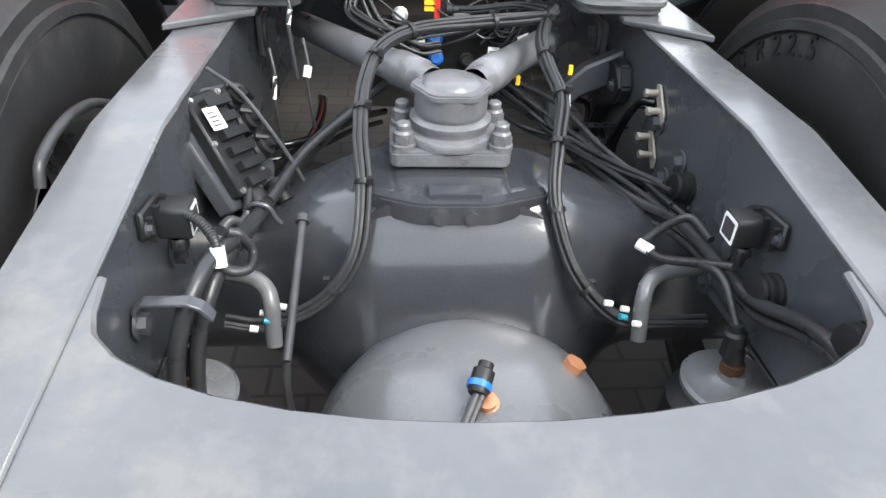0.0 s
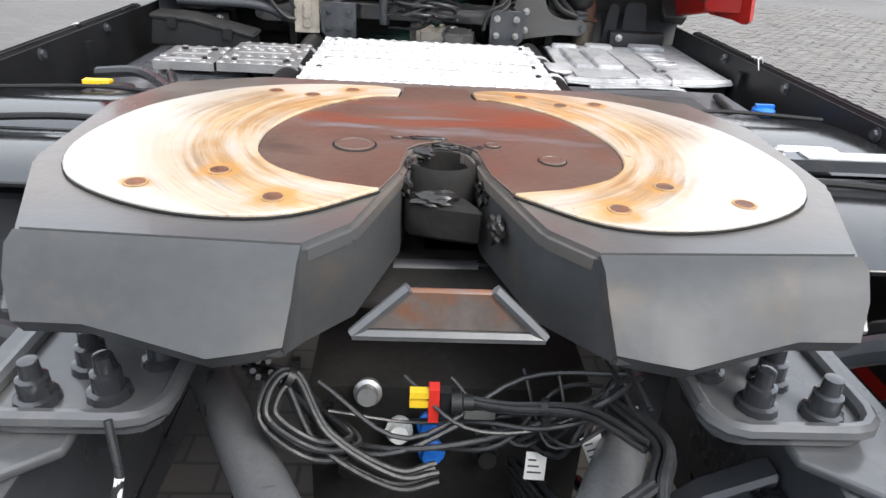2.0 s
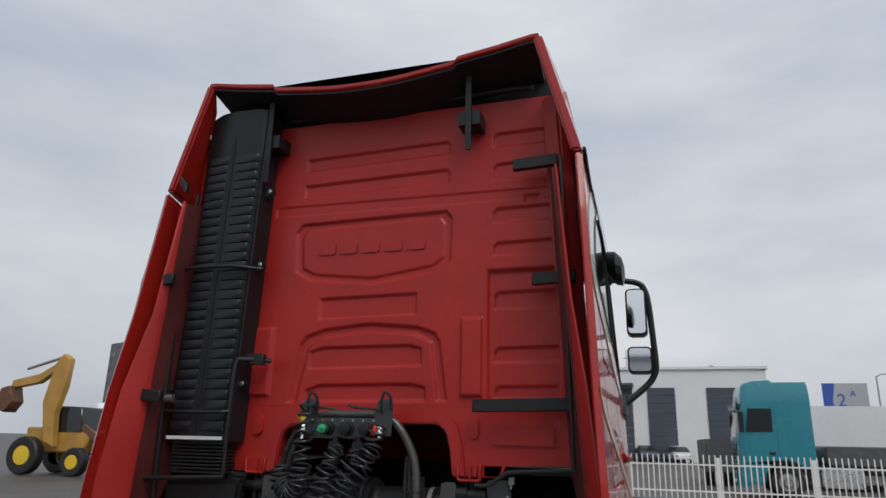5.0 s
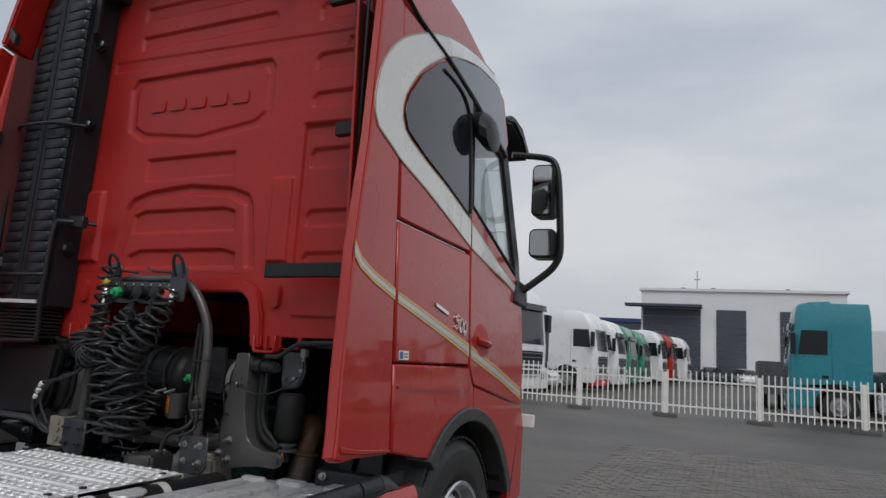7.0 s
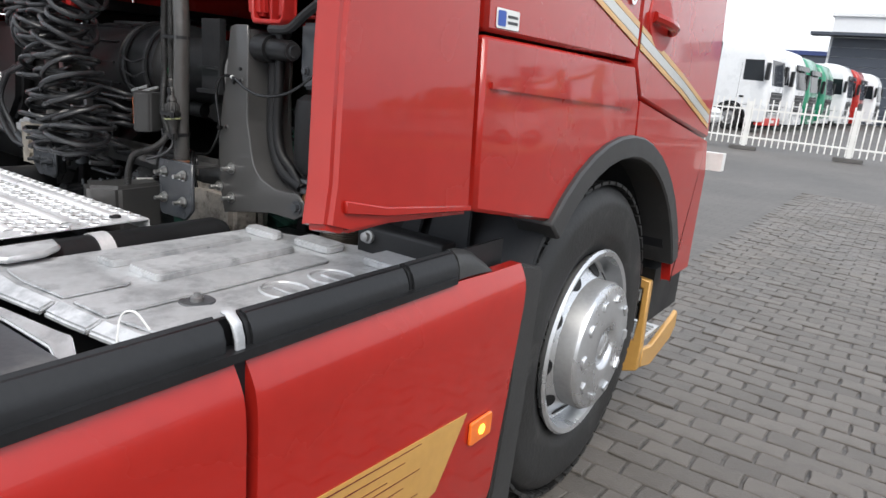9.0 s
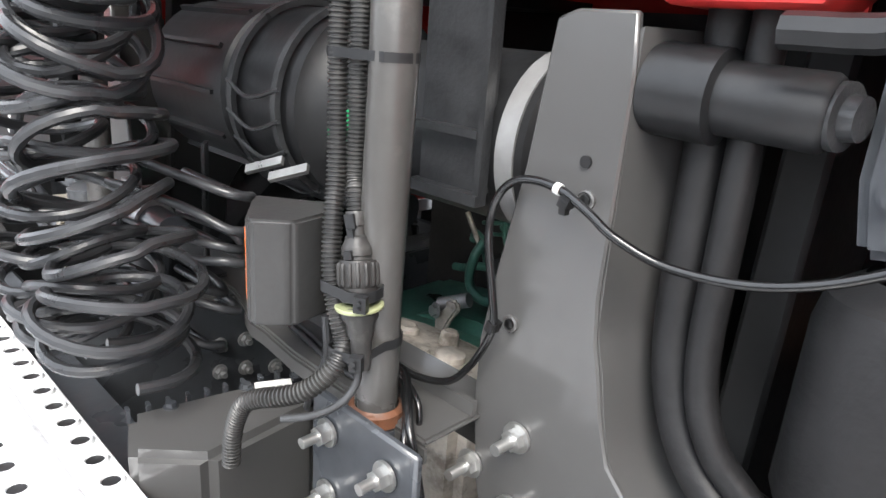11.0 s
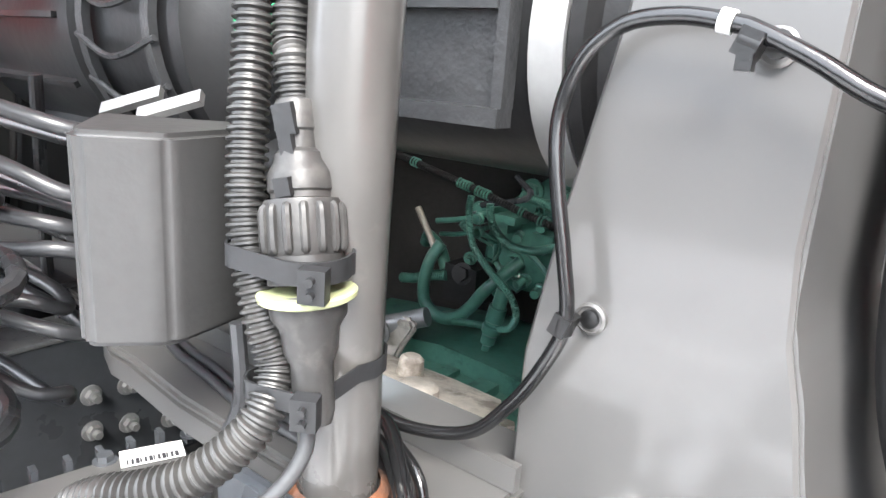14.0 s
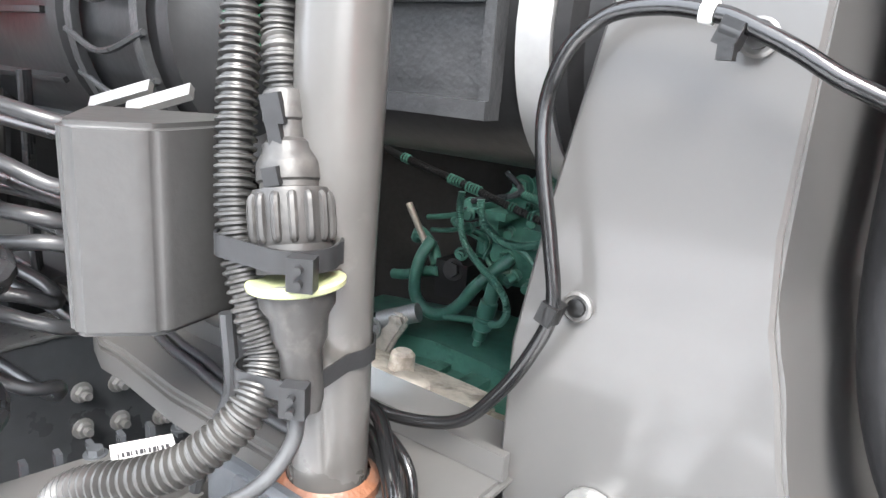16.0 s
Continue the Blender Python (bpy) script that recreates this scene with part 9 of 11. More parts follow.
# ---- air intake stack on the back wall ----
st = thing("intake_stack", "tall black ribbed air intake stack on the cab wall", "air intake")
bm = bm_new()
prism(bm, [(-1.125, 3.165), (-1.115, 3.06), (-1.0, 3.0), (-0.90, 2.985), (-0.75, 2.99), (-0.685, 3.02), (-0.675, 3.165)], "z", 1.50, 3.42, 0.01, 2, lambda q: (q[0] + (q[2] - 1.5) * 0.028, q[1], q[2]))
part("duct", bm, SNORKEL, st)
z = 1.56
while z < 3.10:
    lean = (z - 1.5) * 0.028
    for xa, xb in ((-1.060, -0.895), (-0.860, -0.690)):
        bm = bm_new()
        prism(bm, [(xa + lean, 3.02 if xa < -1 else 2.990), (xa + 0.03 + lean, 2.989 if xa < -1 else 2.981), (xb - 0.015 + lean, 2.978), (xb + lean, 2.988 if xa < -1 else 3.0)], "z", z, z + 0.049, 0.0015, 1)
        part("rib", bm, SNORKEL, st)
    z += 0.054
bm = bm_new()
prism(bm, [(-0.892, 1.54), (-0.862, 1.54), (-0.818, 3.24), (-0.838, 3.24)], "y", 2.983, 2.9865, 0)
part("centre_groove", bm, RUBBER, st)
for k in range(9):
    bm = bm_new()
    prism(bm, rrect(-1.03, 3.0, -0.70, 3.15, 0.03), "z", 1.345 + 0.018 * k, 1.357 + 0.018 * k, 0.004)
    part("bellows_fold", bm, RUBBER, st)
bm = bm_new()
box(bm, (-1.03, 2.968, 1.515), (-0.69, 2.976, 1.532), 0.001)
part("clamp_strip", bm, ALU, st, "bright clamp strip")
for z, x in ((2.90, -0.60), (2.46, -0.615), (1.80, -0.655)):
    bm = bm_new()
    prism(bm, [(x - 0.09, z - 0.06), (x - 0.02, z - 0.03), (x + 0.015, z - 0.015), (x + 0.015, z + 0.03), (x - 0.03, z + 0.04), (x - 0.09, z + 0.06)], "y", 3.06, 3.10, 0.01, 2)
    part("lug", bm, SNORKEL, st)
    bm = bm_new()
    lathe(bm, [(0.014, 0), (0.008, 0.003), (0, 0.003)], (x - 0.008, 3.058, z + 0.008), (0, -1, 0), 12, False)
    part("lug_bolt", bm, STEEL, st)


def black_bar(pts, r=0.012, flat=None, y0=3.04):
    bm = bm_new()
    if flat:
        (x0, z0), (x1, z1) = flat
        prism(bm, [(x0, z0 - 0.03), (x1, z1 - 0.03), (x1, z1 + 0.03), (x0, z0 + 0.03)], "y", y0, y0 + 0.035, 0.004)
    else:
        tube(bm, pts, r, 8, 4)
    return bm


stay = thing("fairing_stays", "black steel stays that hold the cab fairings", "stay")
for pts, r in (([(-1.105, 3.02, 1.18), (-1.10, 3.0, 1.8), (-1.09, 3.01, 2.4), (-1.075, 3.03, 2.92)], 0.013),
               ([(-1.08, 3.0, 2.45), (-0.95, 2.94, 2.44), (-0.72, 2.94, 2.435), (-0.58, 3.02, 2.43)], 0.010),
               ([(-1.09, 3.0, 1.66), (-0.95, 2.94, 1.655), (-0.72, 2.94, 1.655), (-0.665, 2.97, 1.66)], 0.010),
               ([(-0.53, 3.12, 1.935), (-0.63, 3.02, 1.935), (-0.665, 2.99, 1.90), (-0.668, 2.98, 1.6), (-0.672, 2.99, 1.33)], 0.012),
               ([(1.110, 2.95, 1.42), (1.105, 2.95, 1.6), (1.095, 2.955, 2.2), (1.085, 2.96, 2.9)], 0.009),
               ([(-0.56, 3.15, 3.385), (0.0, 3.14, 3.39), (0.5, 3.14, 3.395), (0.62, 3.14, 3.40), (0.80, 3.13, 3.40), (0.93, 3.12, 3.39)], 0.012),
               ([(-1.25, 2.98, 1.31), (-0.66, 2.98, 1.335)], 0.012)):
    part("stay_rod", black_bar(pts, r), BLACK_PLASTIC, stay)
for flat in (((0.625, 1.700), (1.155, 1.710)), ((0.92, 2.305), (1.13, 2.315)), ((0.83, 2.915), (1.06, 2.925)), ((-1.24, 1.74), (-1.05, 1.73)), ((-1.20, 2.36), (-1.07, 2.37)), ((-1.23, 1.13), (-1.11, 1.15)), ((-0.535, 1.935), (-0.64, 1.94)),
             ((-1.17, 2.95), (-1.06, 2.90))):
    if flat[0][0] < -1.0:
        (x0, z0), (x1, z1) = flat
        flat = ((x0 * 0.945 + 0.02, z0), (x1 * 0.945 - 0.035, z1))
    part("stay_bracket", black_bar(None, 0, flat, 2.87 if flat[0][0] < -1.0 else 3.04), BLACK_PLASTIC, stay)
for x in (0.595, -0.62):
    bm = bm_new()
    box(bm, (x - 0.016, 3.02, 3.02 if x > 0 else 2.95), (x + 0.016, 3.035, 3.54), 0.003)
    part("roof_stay", bm, BLACK_PLASTIC, stay)
    bm = bm_new()
    box(bm, (x - 0.06, 3.035, 3.17), (x + 0.06, 3.165, 3.25), 0.006)
    part("stay_block", bm, BLACK_PLASTIC, stay)
bm = bm_new()
prism(bm, [(-1.27, 1.78), (-1.12, 1.80), (-1.07, 1.76), (-1.12, 1.70), (-1.22, 1.70), (-1.24, 1.62), (-1.27, 1.64)], "y", 3.0, 3.05, 0.01, 2)
part("lock", bm, BLACK_PLASTIC, stay)
bm = bm_new()
cyl(bm, (-1.08, 2.99, 1.725), (-1.03, 2.99, 1.725), 0.022, seg=14)
part("lock_knob", bm, STEEL, stay)



# ---- wiring on the right-hand hoop post ----
wr = thing("post_wiring", "grey corrugated conduits and a round plug strapped to the post", "wiring")
bm = bm_new()
tube(bm, [(0.302, 3.045, 1.46), (0.300, 3.040, 1.32), (0.307, 3.035, 1.21), (0.316, 3.025, 1.162), (0.326, 3.017, 1.115), (0.339, 3.015, 1.08), (0.348, 3.015, 1.059), (0.353, 3.003, 1.042), (0.347, 2.992, 1.028), (0.336, 2.980, 1.016),
          (0.318, 2.968, 1.007), (0.298, 2.960, 0.999), (0.278, 2.955, 0.984), (0.262, 2.953, 0.95), (0.255, 2.953, 0.91)], 0.0088, 18, 20, corrugate(0.0041, 0.0074, 0.0093))
part("conduit", bm, CONDUIT, wr, "grey corrugated conduit")
bm = bm_new()
tube(bm, [(0.312, 3.052, 1.47), (0.318, 3.048, 1.32), (0.320, 3.045, 1.211), (0.326, 3.041, 1.187), (0.331, 3.039, 1.166)], 0.008, 18, 20, corrugate(0.0037, 0.0070, 0.0085))
part("conduit", bm, CONDUIT, wr, "grey corrugated conduit")
ax0, ax1 = V(0.336, 3.035, 1.168), V(0.358, 3.024, 1.085)
axis = ax1 - ax0
ln = axis.length


def on_axis(profile, name, material, label="", seg=28):
    bm = bm_new()
    lathe(bm, profile, ax0, axis, seg, False)
    return part(name, bm, material, wr, label)


on_axis([(0.0, -0.003), (0.0094, -0.003), (0.0100, -0.001), (0.0100, 0.009), (0.0088, 0.010), (0.0086, 0.017), (0.0110, 0.019), (0.0112, 0.022), (0.0138, 0.0265), (0.0143, 0.028), (0.0143, 0.0345), (0.0132, 0.0355), (0.0132, 0.038), (0.0, 0.038)], "plug_body", PLUG_GREY, "", 12)
on_axis([(0.0, 0.0385), (0.0162, 0.0385), (0.0166, 0.040), (0.0166, 0.060), (0.0158, 0.062), (0.0, 0.062)], "union_nut", PLUG_GREY)
u, v = frame_of(axis)
d = axis.normalized()
for i in range(15):
    a = i * math.tau / 15
    r = u * math.cos(a) + v * math.sin(a)
    bm = bm_new()
    tube(bm, [ax0 + d * 0.0415 + r * 0.0158, ax0 + d * 0.043 + r * 0.0168, ax0 + d * 0.050 + r * 0.0170, ax0 + d * 0.058 + r * 0.0168, ax0 + d * 0.0595 + r * 0.0158], 0.0021, 8, 2)
    part("grip_rib", bm, PLUG_GREY, wr)
dd = d
for off, z0, z1, w in ((0.0102, -0.003, 0.010, 0.0045), (0.0096, 0.010, 0.018, 0.003), (0.0146, 0.027, 0.0345, 0.0035)):
    c = ax0 + dd * (z0 + z1) / 2 + V(0.35, -0.93, 0).normalized() * off
    bm = bm_new()
    box(bm, (-w, -0.0020, -(z1 - z0) / 2), (w, 0.0016, (z1 - z0) / 2), 0.0007, 2, Matrix.Translation(c) @ pose(0, 0, 0, 0, -14, 21))
    part("latch", bm, BLACK_PLASTIC, wr)
on_axis([(0.0, 0.062), (0.0165, 0.062), (0.0165, 0.074), (0.0, 0.074)], "collar", PLUG_GREY)
LIME = mat("lime_seal", (0.26, 0.28, 0.155), 0.4, 0, 0.1, 20, 100, 0.02)
bm = bm_new()
lathe(bm, [(0.0172, -0.0016), (0.0198, -0.0021), (0.0212, -0.0012), (0.0214, 0.0008), (0.0200, 0.0019), (0.0172, 0.0016)], (0.3565, 3.0245, 1.0935), (-0.10, -0.03, 1), 44)
part("seal_ring", bm, LIME, wr, "pale lime sealing ring")
on_axis([(0.0, 0.079), (0.0160, 0.079), (0.0168, 0.083), (0.0162, 0.088), (0.0128, 0.093), (0.0118, 0.102), (0.0092, 0.108), (0.0088, 0.128), (0.0070, 0.134), (0, 0.134)], "plug_tail", PLUG_GREY)
bm = bm_new()
tube(bm, [(0.3665, 3.0175, 1.042), (0.368, 3.013, 1.025), (0.362, 3.0, 1.008), (0.345, 2.985, 0.995), (0.32, 2.97, 0.985)], 0.0036, 10)
part("braided_sleeve", bm, CABLE_GREY, wr, "silver braided sleeve")


def strap(z, centres, w=0.0045, buckle=None):
    """A cable strap laid round the outline of several round things."""
    pts = []
    for (x, y, r, a0, a1) in centres:
        for i in range(7):
            a = radians(a0 + (a1 - a0) * i / 6)
            pts.append(V(x + r * math.cos(a), y + r * math.sin(a), z))
    bm = bm_new()
    n = len(pts)
    c = sum(pts, V(0, 0, 0)) / n
    ring = []
    for p in pts:
        o = (p - c).normalized()
        ring.append([bm.verts.new(p + V(0, 0, -w)), bm.verts.new(p + o * 0.0012 + V(0, 0, -w)), bm.verts.new(p + o * 0.0012 + V(0, 0, w)), bm.verts.new(p + V(0, 0, w))])
    for i in range(n):
        a, b = ring[i], ring[(i + 1) % n]
        for k in range(4):
            bm.faces.new((a[k], a[(k + 1) % 4], b[(k + 1) % 4], b[k]))
    if buckle:
        box(bm, (-0.0055, -0.004, -0.007), (0.0055, 0.004, 0.007), 0.0015, 1, Matrix.Translation(buckle) @ pose(0, 0, 0, 0, 0, 30))
        cyl(bm, V(*buckle) + V(0.002, -0.0035, 0.003), V(*buckle) + V(0.004, -0.0065, 0.003), 0.0018, seg=8)
        cyl(bm, V(*buckle) + V(0.002, -0.0035, -0.003), V(*buckle) + V(0.004, -0.0065, -0.003), 0.0018, seg=8)
    part("cable_strap", bm, BLACK_PLASTIC, wr)


strap(1.1065, [(0.329, 3.016, 0.0095, 150, 290), (0.354, 3.026, 0.018, 290, 400), (0.354, 3.028, 0.018, 40, 110)], 0.005, (0.374, 3.012, 1.104))
strap(1.052, [(0.347, 3.012, 0.0095, 140, 280), (0.366, 3.018, 0.0095, 280, 330), (0.3475, 3.055, 0.0215, -25, 130)], 0.0045, (0.374, 3.009, 1.050))
strap(1.30, [(0.301, 3.040, 0.0095, 120, 300), (0.350, 3.056, 0.0215, -60, 110)], 0.004)
bm = bm_new()
lathe(bm, [(0.0215, 0.0), (0.0265, 0.002), (0.0265, 0.014), (0.0215, 0.018)], (0.3485, 3.055, 0.966), (0, 0, 1), 24, False)
part("rusty_collar", bm, RUST, wr, "rusty welded collar at the post foot")

# level-sensor line on the bracket
sl = thing("sensor_line", "black sensor cable clipped along the cab bracket", "cable")
bm = bm_new()
tube(bm, [(0.32, 3.098, 1.0), (0.355, 3.10, 0.998), (0.389, 3.108, 1.005), (0.411, 3.11, 1.028), (0.427, 3.11, 1.055), (0.436, 3.11, 1.081), (0.431, 3.11, 1.112), (0.423, 3.11, 1.147), (0.42, 3.112, 1.174), (0.428, 3.112, 1.198),
          (0.444, 3.113, 1.212), (0.466, 3.113, 1.2155), (0.487, 3.112, 1.213), (0.497, 3.111, 1.21), (0.517, 3.11, 1.201), (0.54, 3.11, 1.189), (0.58, 3.12, 1.176), (0.64, 3.13, 1.18), (0.70, 3.14, 1.205), (0.775, 3.15, 1.26)], 0.0036, 14)
part("cable", bm, SENSOR_BLACK, sl)
for c in ((0.4345, 3.118, 1.079), (0.494, 3.119, 1.206)):
    bm = bm_new()
    lathe(bm, [(0.0078, 0.0), (0.0080, -0.003), (0.0066, -0.004), (0.0066, -0.0028), (0.0, -0.0028)], (c[0] + 0.006, 3.130, c[2]), (0, 1, 0), 18, False)
    part("clip_base", bm, BRACKET, sl, "grey painted clip base")
    bm = bm_new()
    lathe(bm, [(0.0050, 0.0), (0.0046, -0.0045), (0.002, -0.0055), (0, -0.0055)], (c[0] + 0.006, 3.130, c[2]), (0, 1, 0), 16, False)
    part("stud", bm, CLIP_BLACK, sl)
    bm = bm_new()
    lathe(bm, [(0.0038, -0.004), (0.0050, -0.004), (0.0050, 0.004), (0.0038, 0.004)], V(c[0] + 0.0006, 3.1105, c[2]), (0.12, 0, 1) if c[2] < 1.1 else (1, 0, -0.35), 18, True)
    part("clip_band", bm, CLIP_BLACK, sl)
    bm = bm_new()
    box(bm, (-0.0042, -0.0052, -0.0052), (0.0042, 0.007, 0.0052), 0.0015, 1, Matrix.Translation(V(c[0], 3.111, c[2])) @ pose(0, 0, 0, 0, 20, 0))
    part("clip", bm, CLIP_BLACK, sl)
bm = bm_new()
cyl(bm, (0.482, 3.112, 1.2140), (0.487, 3.112, 1.213), 0.0047, seg=12)
part("cable_mark", bm, LABEL, sl, "yellow and white cable mark")
bm = bm_new()
box(bm, (0.491, 3.106, 1.196), (0.497, 3.112, 1.204), 0.002)
part("clip_tail", bm, CLIP_BLACK, sl)

# loose lines behind the post foot
for k, pts in enumerate((
        [(0.30, 3.09, 1.0), (0.345, 3.09, 1.003), (0.375, 3.07, 0.998), (0.40, 3.05, 0.985), (0.415, 3.045, 0.96), (0.42, 3.05, 0.92)],
        [(0.31, 3.085, 0.994), (0.35, 3.082, 0.995), (0.385, 3.06, 0.988), (0.405, 3.04, 0.97), (0.41, 3.04, 0.94), (0.40, 3.05, 0.90)],
        [(0.355, 3.085, 1.0), (0.385, 3.075, 0.99), (0.392, 3.07, 0.96), (0.388, 3.07, 0.92)])):
    bm = bm_new()
    tube(bm, pts, 0.0042 - 0.0005 * k, 10)
    tagged(part("loose_cable", bm, SENSOR_BLACK), "thin black cable behind the post foot", "cable", "loose cables")
# pipes along the crossmember
for k in range(2):
    bm = bm_new()
    tube(bm, [(0.02, 3.128 + 0.008 * k, 0.9785), (0.134, 3.092 + 0.009 * k, 0.9785), (0.19, 3.083 + 0.009 * k, 0.9785), (0.244, 3.074 + 0.009 * k, 0.9785), (0.33, 3.072 + 0.009 * k, 0.9785)], 0.0034, 10)
    tagged(part("brake_pipe", bm, CABLE), "thin black pipe along the crossmember", "pipe", "brake pipes")
for k in range(3):
    bm = bm_new()
    tube(bm, [(-0.068 + 0.008 * k, 3.10 - 0.006 * k, 1.16), (-0.076 + 0.009 * k, 3.10 - 0.006 * k, 1.034), (-0.078 + 0.010 * k, 3.10 - 0.006 * k, 0.99), (-0.068 + 0.010 * k, 3.10 - 0.006 * k, 0.955 + 0.004 * k), (-0.035, 3.10 - 0.004 * k, 0.944 + 0.004 * k), (0.03, 3.11, 0.952 + 0.004 * k)], 0.0032, 8)
    tagged(part("thin_line", bm, CABLE), "thin black plastic air line behind the coils", "air line", "thin air lines")
bm = bm_new()
box(bm, (-0.082, 3.082, 0.978), (-0.036, 3.106, 0.983), 0.001)
tagged(part("cable_tie", bm, BLACK_PLASTIC), "black tie round three thin air lines", "cable tie")

# gearbox cover with a toothed flange
gb = thing("gearbox", "dull grey gearbox cover with ribbed flange and a label", "gearbox")
E0, E1 = V(0.083, 2.92, 0.895), V(0.118, 3.125, 0.895)
bm = bm_new()
prism(bm, [(0.083, 2.92), (0.118, 3.105), (0.20, 3.09), (0.215, 2.95), (0.16, 2.89)], "z", 0.62, 0.895, 0.010, 2)
part("housing", bm, BRACKET, gb, "dull grey cast housing")
for i in range(10):
    q = E0.lerp(E1, i / 9.5)
    bm = bm_new()
    box(bm, (-0.0022, -0.004, -0.014), (0.0022, 0.006, 0.0035), 0.0015, 2, Matrix.Translation(q) @ pose(0, 0, 0, 0, 0, 80))
    part("flange_tooth", bm, FRAME, gb)
lab_m = Matrix.Translation((0.134, 3.074, 0.8958)) @ pose(0, 0, 0, 0, 0, 66)
bm = bm_new()
box(bm, (-0.022, -0.011, 0), (0.022, 0.011, 0.0006), 0, 1, lab_m)
lab = part("label", bm, LABEL, gb, "white label with dark bars")
for i in range(12):
    bm = bm_new()
    box(bm, (-0.018 + 0.003 * i, -0.010, 0.0007), (-0.0168 + 0.003 * i + 0.0007 * (i % 3), -0.003, 0.001), 0, 1, lab_m)
    part("label_bar", bm, LABEL_INK, lab)
for k in (0.2, 0.62, 0.93):
    q = E0.lerp(E1, k)
    bm = bm_new()
    hexbolt(bm, (q.x + 0.012, q.y, 0.894), (0, 0, 1), 0.006, 0.006)
    part("bolt", bm, FRAME, gb)
# bolts on the far rail
for y, z in ((3.279, 0.664), (3.337, 0.661), (3.336, 0.593), (3.277, 0.603), (3.408, 0.573)):
    bm = bm_new()
    hexbolt(bm, (-0.416, y, z), (1, 0, 0), 0.0115, 0.012, True, 0.0125)
    tagged(part("rail_bolt", bm, STEEL_DULL), "bright hexagon bolt on the dark frame rail", "bolt", "rail bolts")

# ---- engine behind the air filter ----
en = thing("engine", "green painted diesel engine with green hoses", "engine")
# block blackened to carry the shade around it, not engine green
bm = bm_new()
box(bm, (-0.36, 3.82, 0.62), (0.34, 4.5, 1.20), 0.03, 2)
part("block", bm, GRIME_SHADE, en, "engine block blackened for the shade behind the hoses")
bm = bm_new()
prism(bm, [(-0.40, 0.50), (-0.40, 0.66), (-0.30, 0.73), (-0.10, 0.755), (0.12, 0.75), (0.30, 0.70), (0.40, 0.62), (0.40, 0.50)], "y", 3.50, 3.84, 0.02, 2)
part("flywheel_housing", bm, ENGINE, en)
bm = bm_new()
prism(bm, [(-0.16, 3.40), (-0.10, 3.47), (0.02, 3.50), (0.12, 3.47), (0.16, 3.40), (0.14, 3.30), (-0.12, 3.30)], "z", 0.50, 0.852, 0.018, 2, lambda q: (q[0] + 0.10, q[1], q[2] - max(0, q[1] - 3.40) * 0.5))
part("gearbox_bell", bm, WORN_ALU, en, "pale worn cast aluminium housing")
for x, y, r in ((-0.06, 3.38, 0.020), (0.0, 3.42, 0.015), (0.05, 3.37, 0.024), (0.02, 3.34, 0.012)):
    bm = bm_new()
    lathe(bm, [(r * 1.2, -0.02), (r, 0.010), (r * 0.7, 0.014), (0, 0.012)], (x + 0.10, y, 0.842), (0.05, 0.1, 1), 12, False)
    part("bell_lug", bm, WORN_ALU, en)
rnd = random.Random(77)
for k in range(110):
    x, z = rnd.uniform(-0.02, 0.26), rnd.uniform(0.86, 1.16)
    if x < 0.05 and z > 0.98:
        continue
    y = 3.70 + rnd.uniform(-0.03, 0.03)
    bm = bm_new()
    kind = k % 4
    if kind == 0:
        box(bm, (x - rnd.uniform(0.006, 0.024), y, z - rnd.uniform(0.005, 0.014)), (x + rnd.uniform(0.006, 0.024), y + 0.06, z + rnd.uniform(0.005, 0.014)), 0.004)
    elif kind == 1:
        hexbolt(bm, (x, y, z), (rnd.uniform(-0.4, 0.4), -1, rnd.uniform(-0.2, 0.4)), rnd.uniform(0.006, 0.009), 0.010, True, 0.006)
    elif kind == 2:
        lathe(bm, [(0.008, 0), (0.010, 0.008), (0.007, 0.010), (0.007, 0.024), (0, 0.024)], (x, y, z), (rnd.uniform(-0.4, 0.4), -1, rnd.uniform(-0.4, 0.4)), 10, False)
    else:
        tube(bm, [(x, y + 0.02, z), (x + rnd.uniform(-0.05, 0.05), y - 0.01, z - 0.02), (x + rnd.uniform(-0.08, 0.08), y + 0.01, z - 0.05)], rnd.choice((0.0026, 0.0036, 0.005)), 8)
    part(("boss", "stud", "fitting", "pipe")[kind], bm, ENGINE if k % 7 else FRAME, en)
# sump shoulder, smooth green
bm = bm_new()
prism(bm, [(-0.30, 0.50), (-0.30, 0.70), (-0.16, 0.745), (-0.06, 0.785), (0.02, 0.795), (0.12, 0.790), (0.22, 0.775), (0.32, 0.74), (0.36, 0.50)], "y", 3.555, 3.80, 0.030, 4)
part("sump_shoulder", bm, ENGINE, en, "smooth green casting")
for x, w in ((0.052, 0.012), (0.115, 0.016)):
    bm = bm_new()
    box(bm, (x - w, 3.545, 0.745), (x + w, 3.58, 0.772), 0.008, 2)
    part("casting_pad", bm, ENGINE, en)
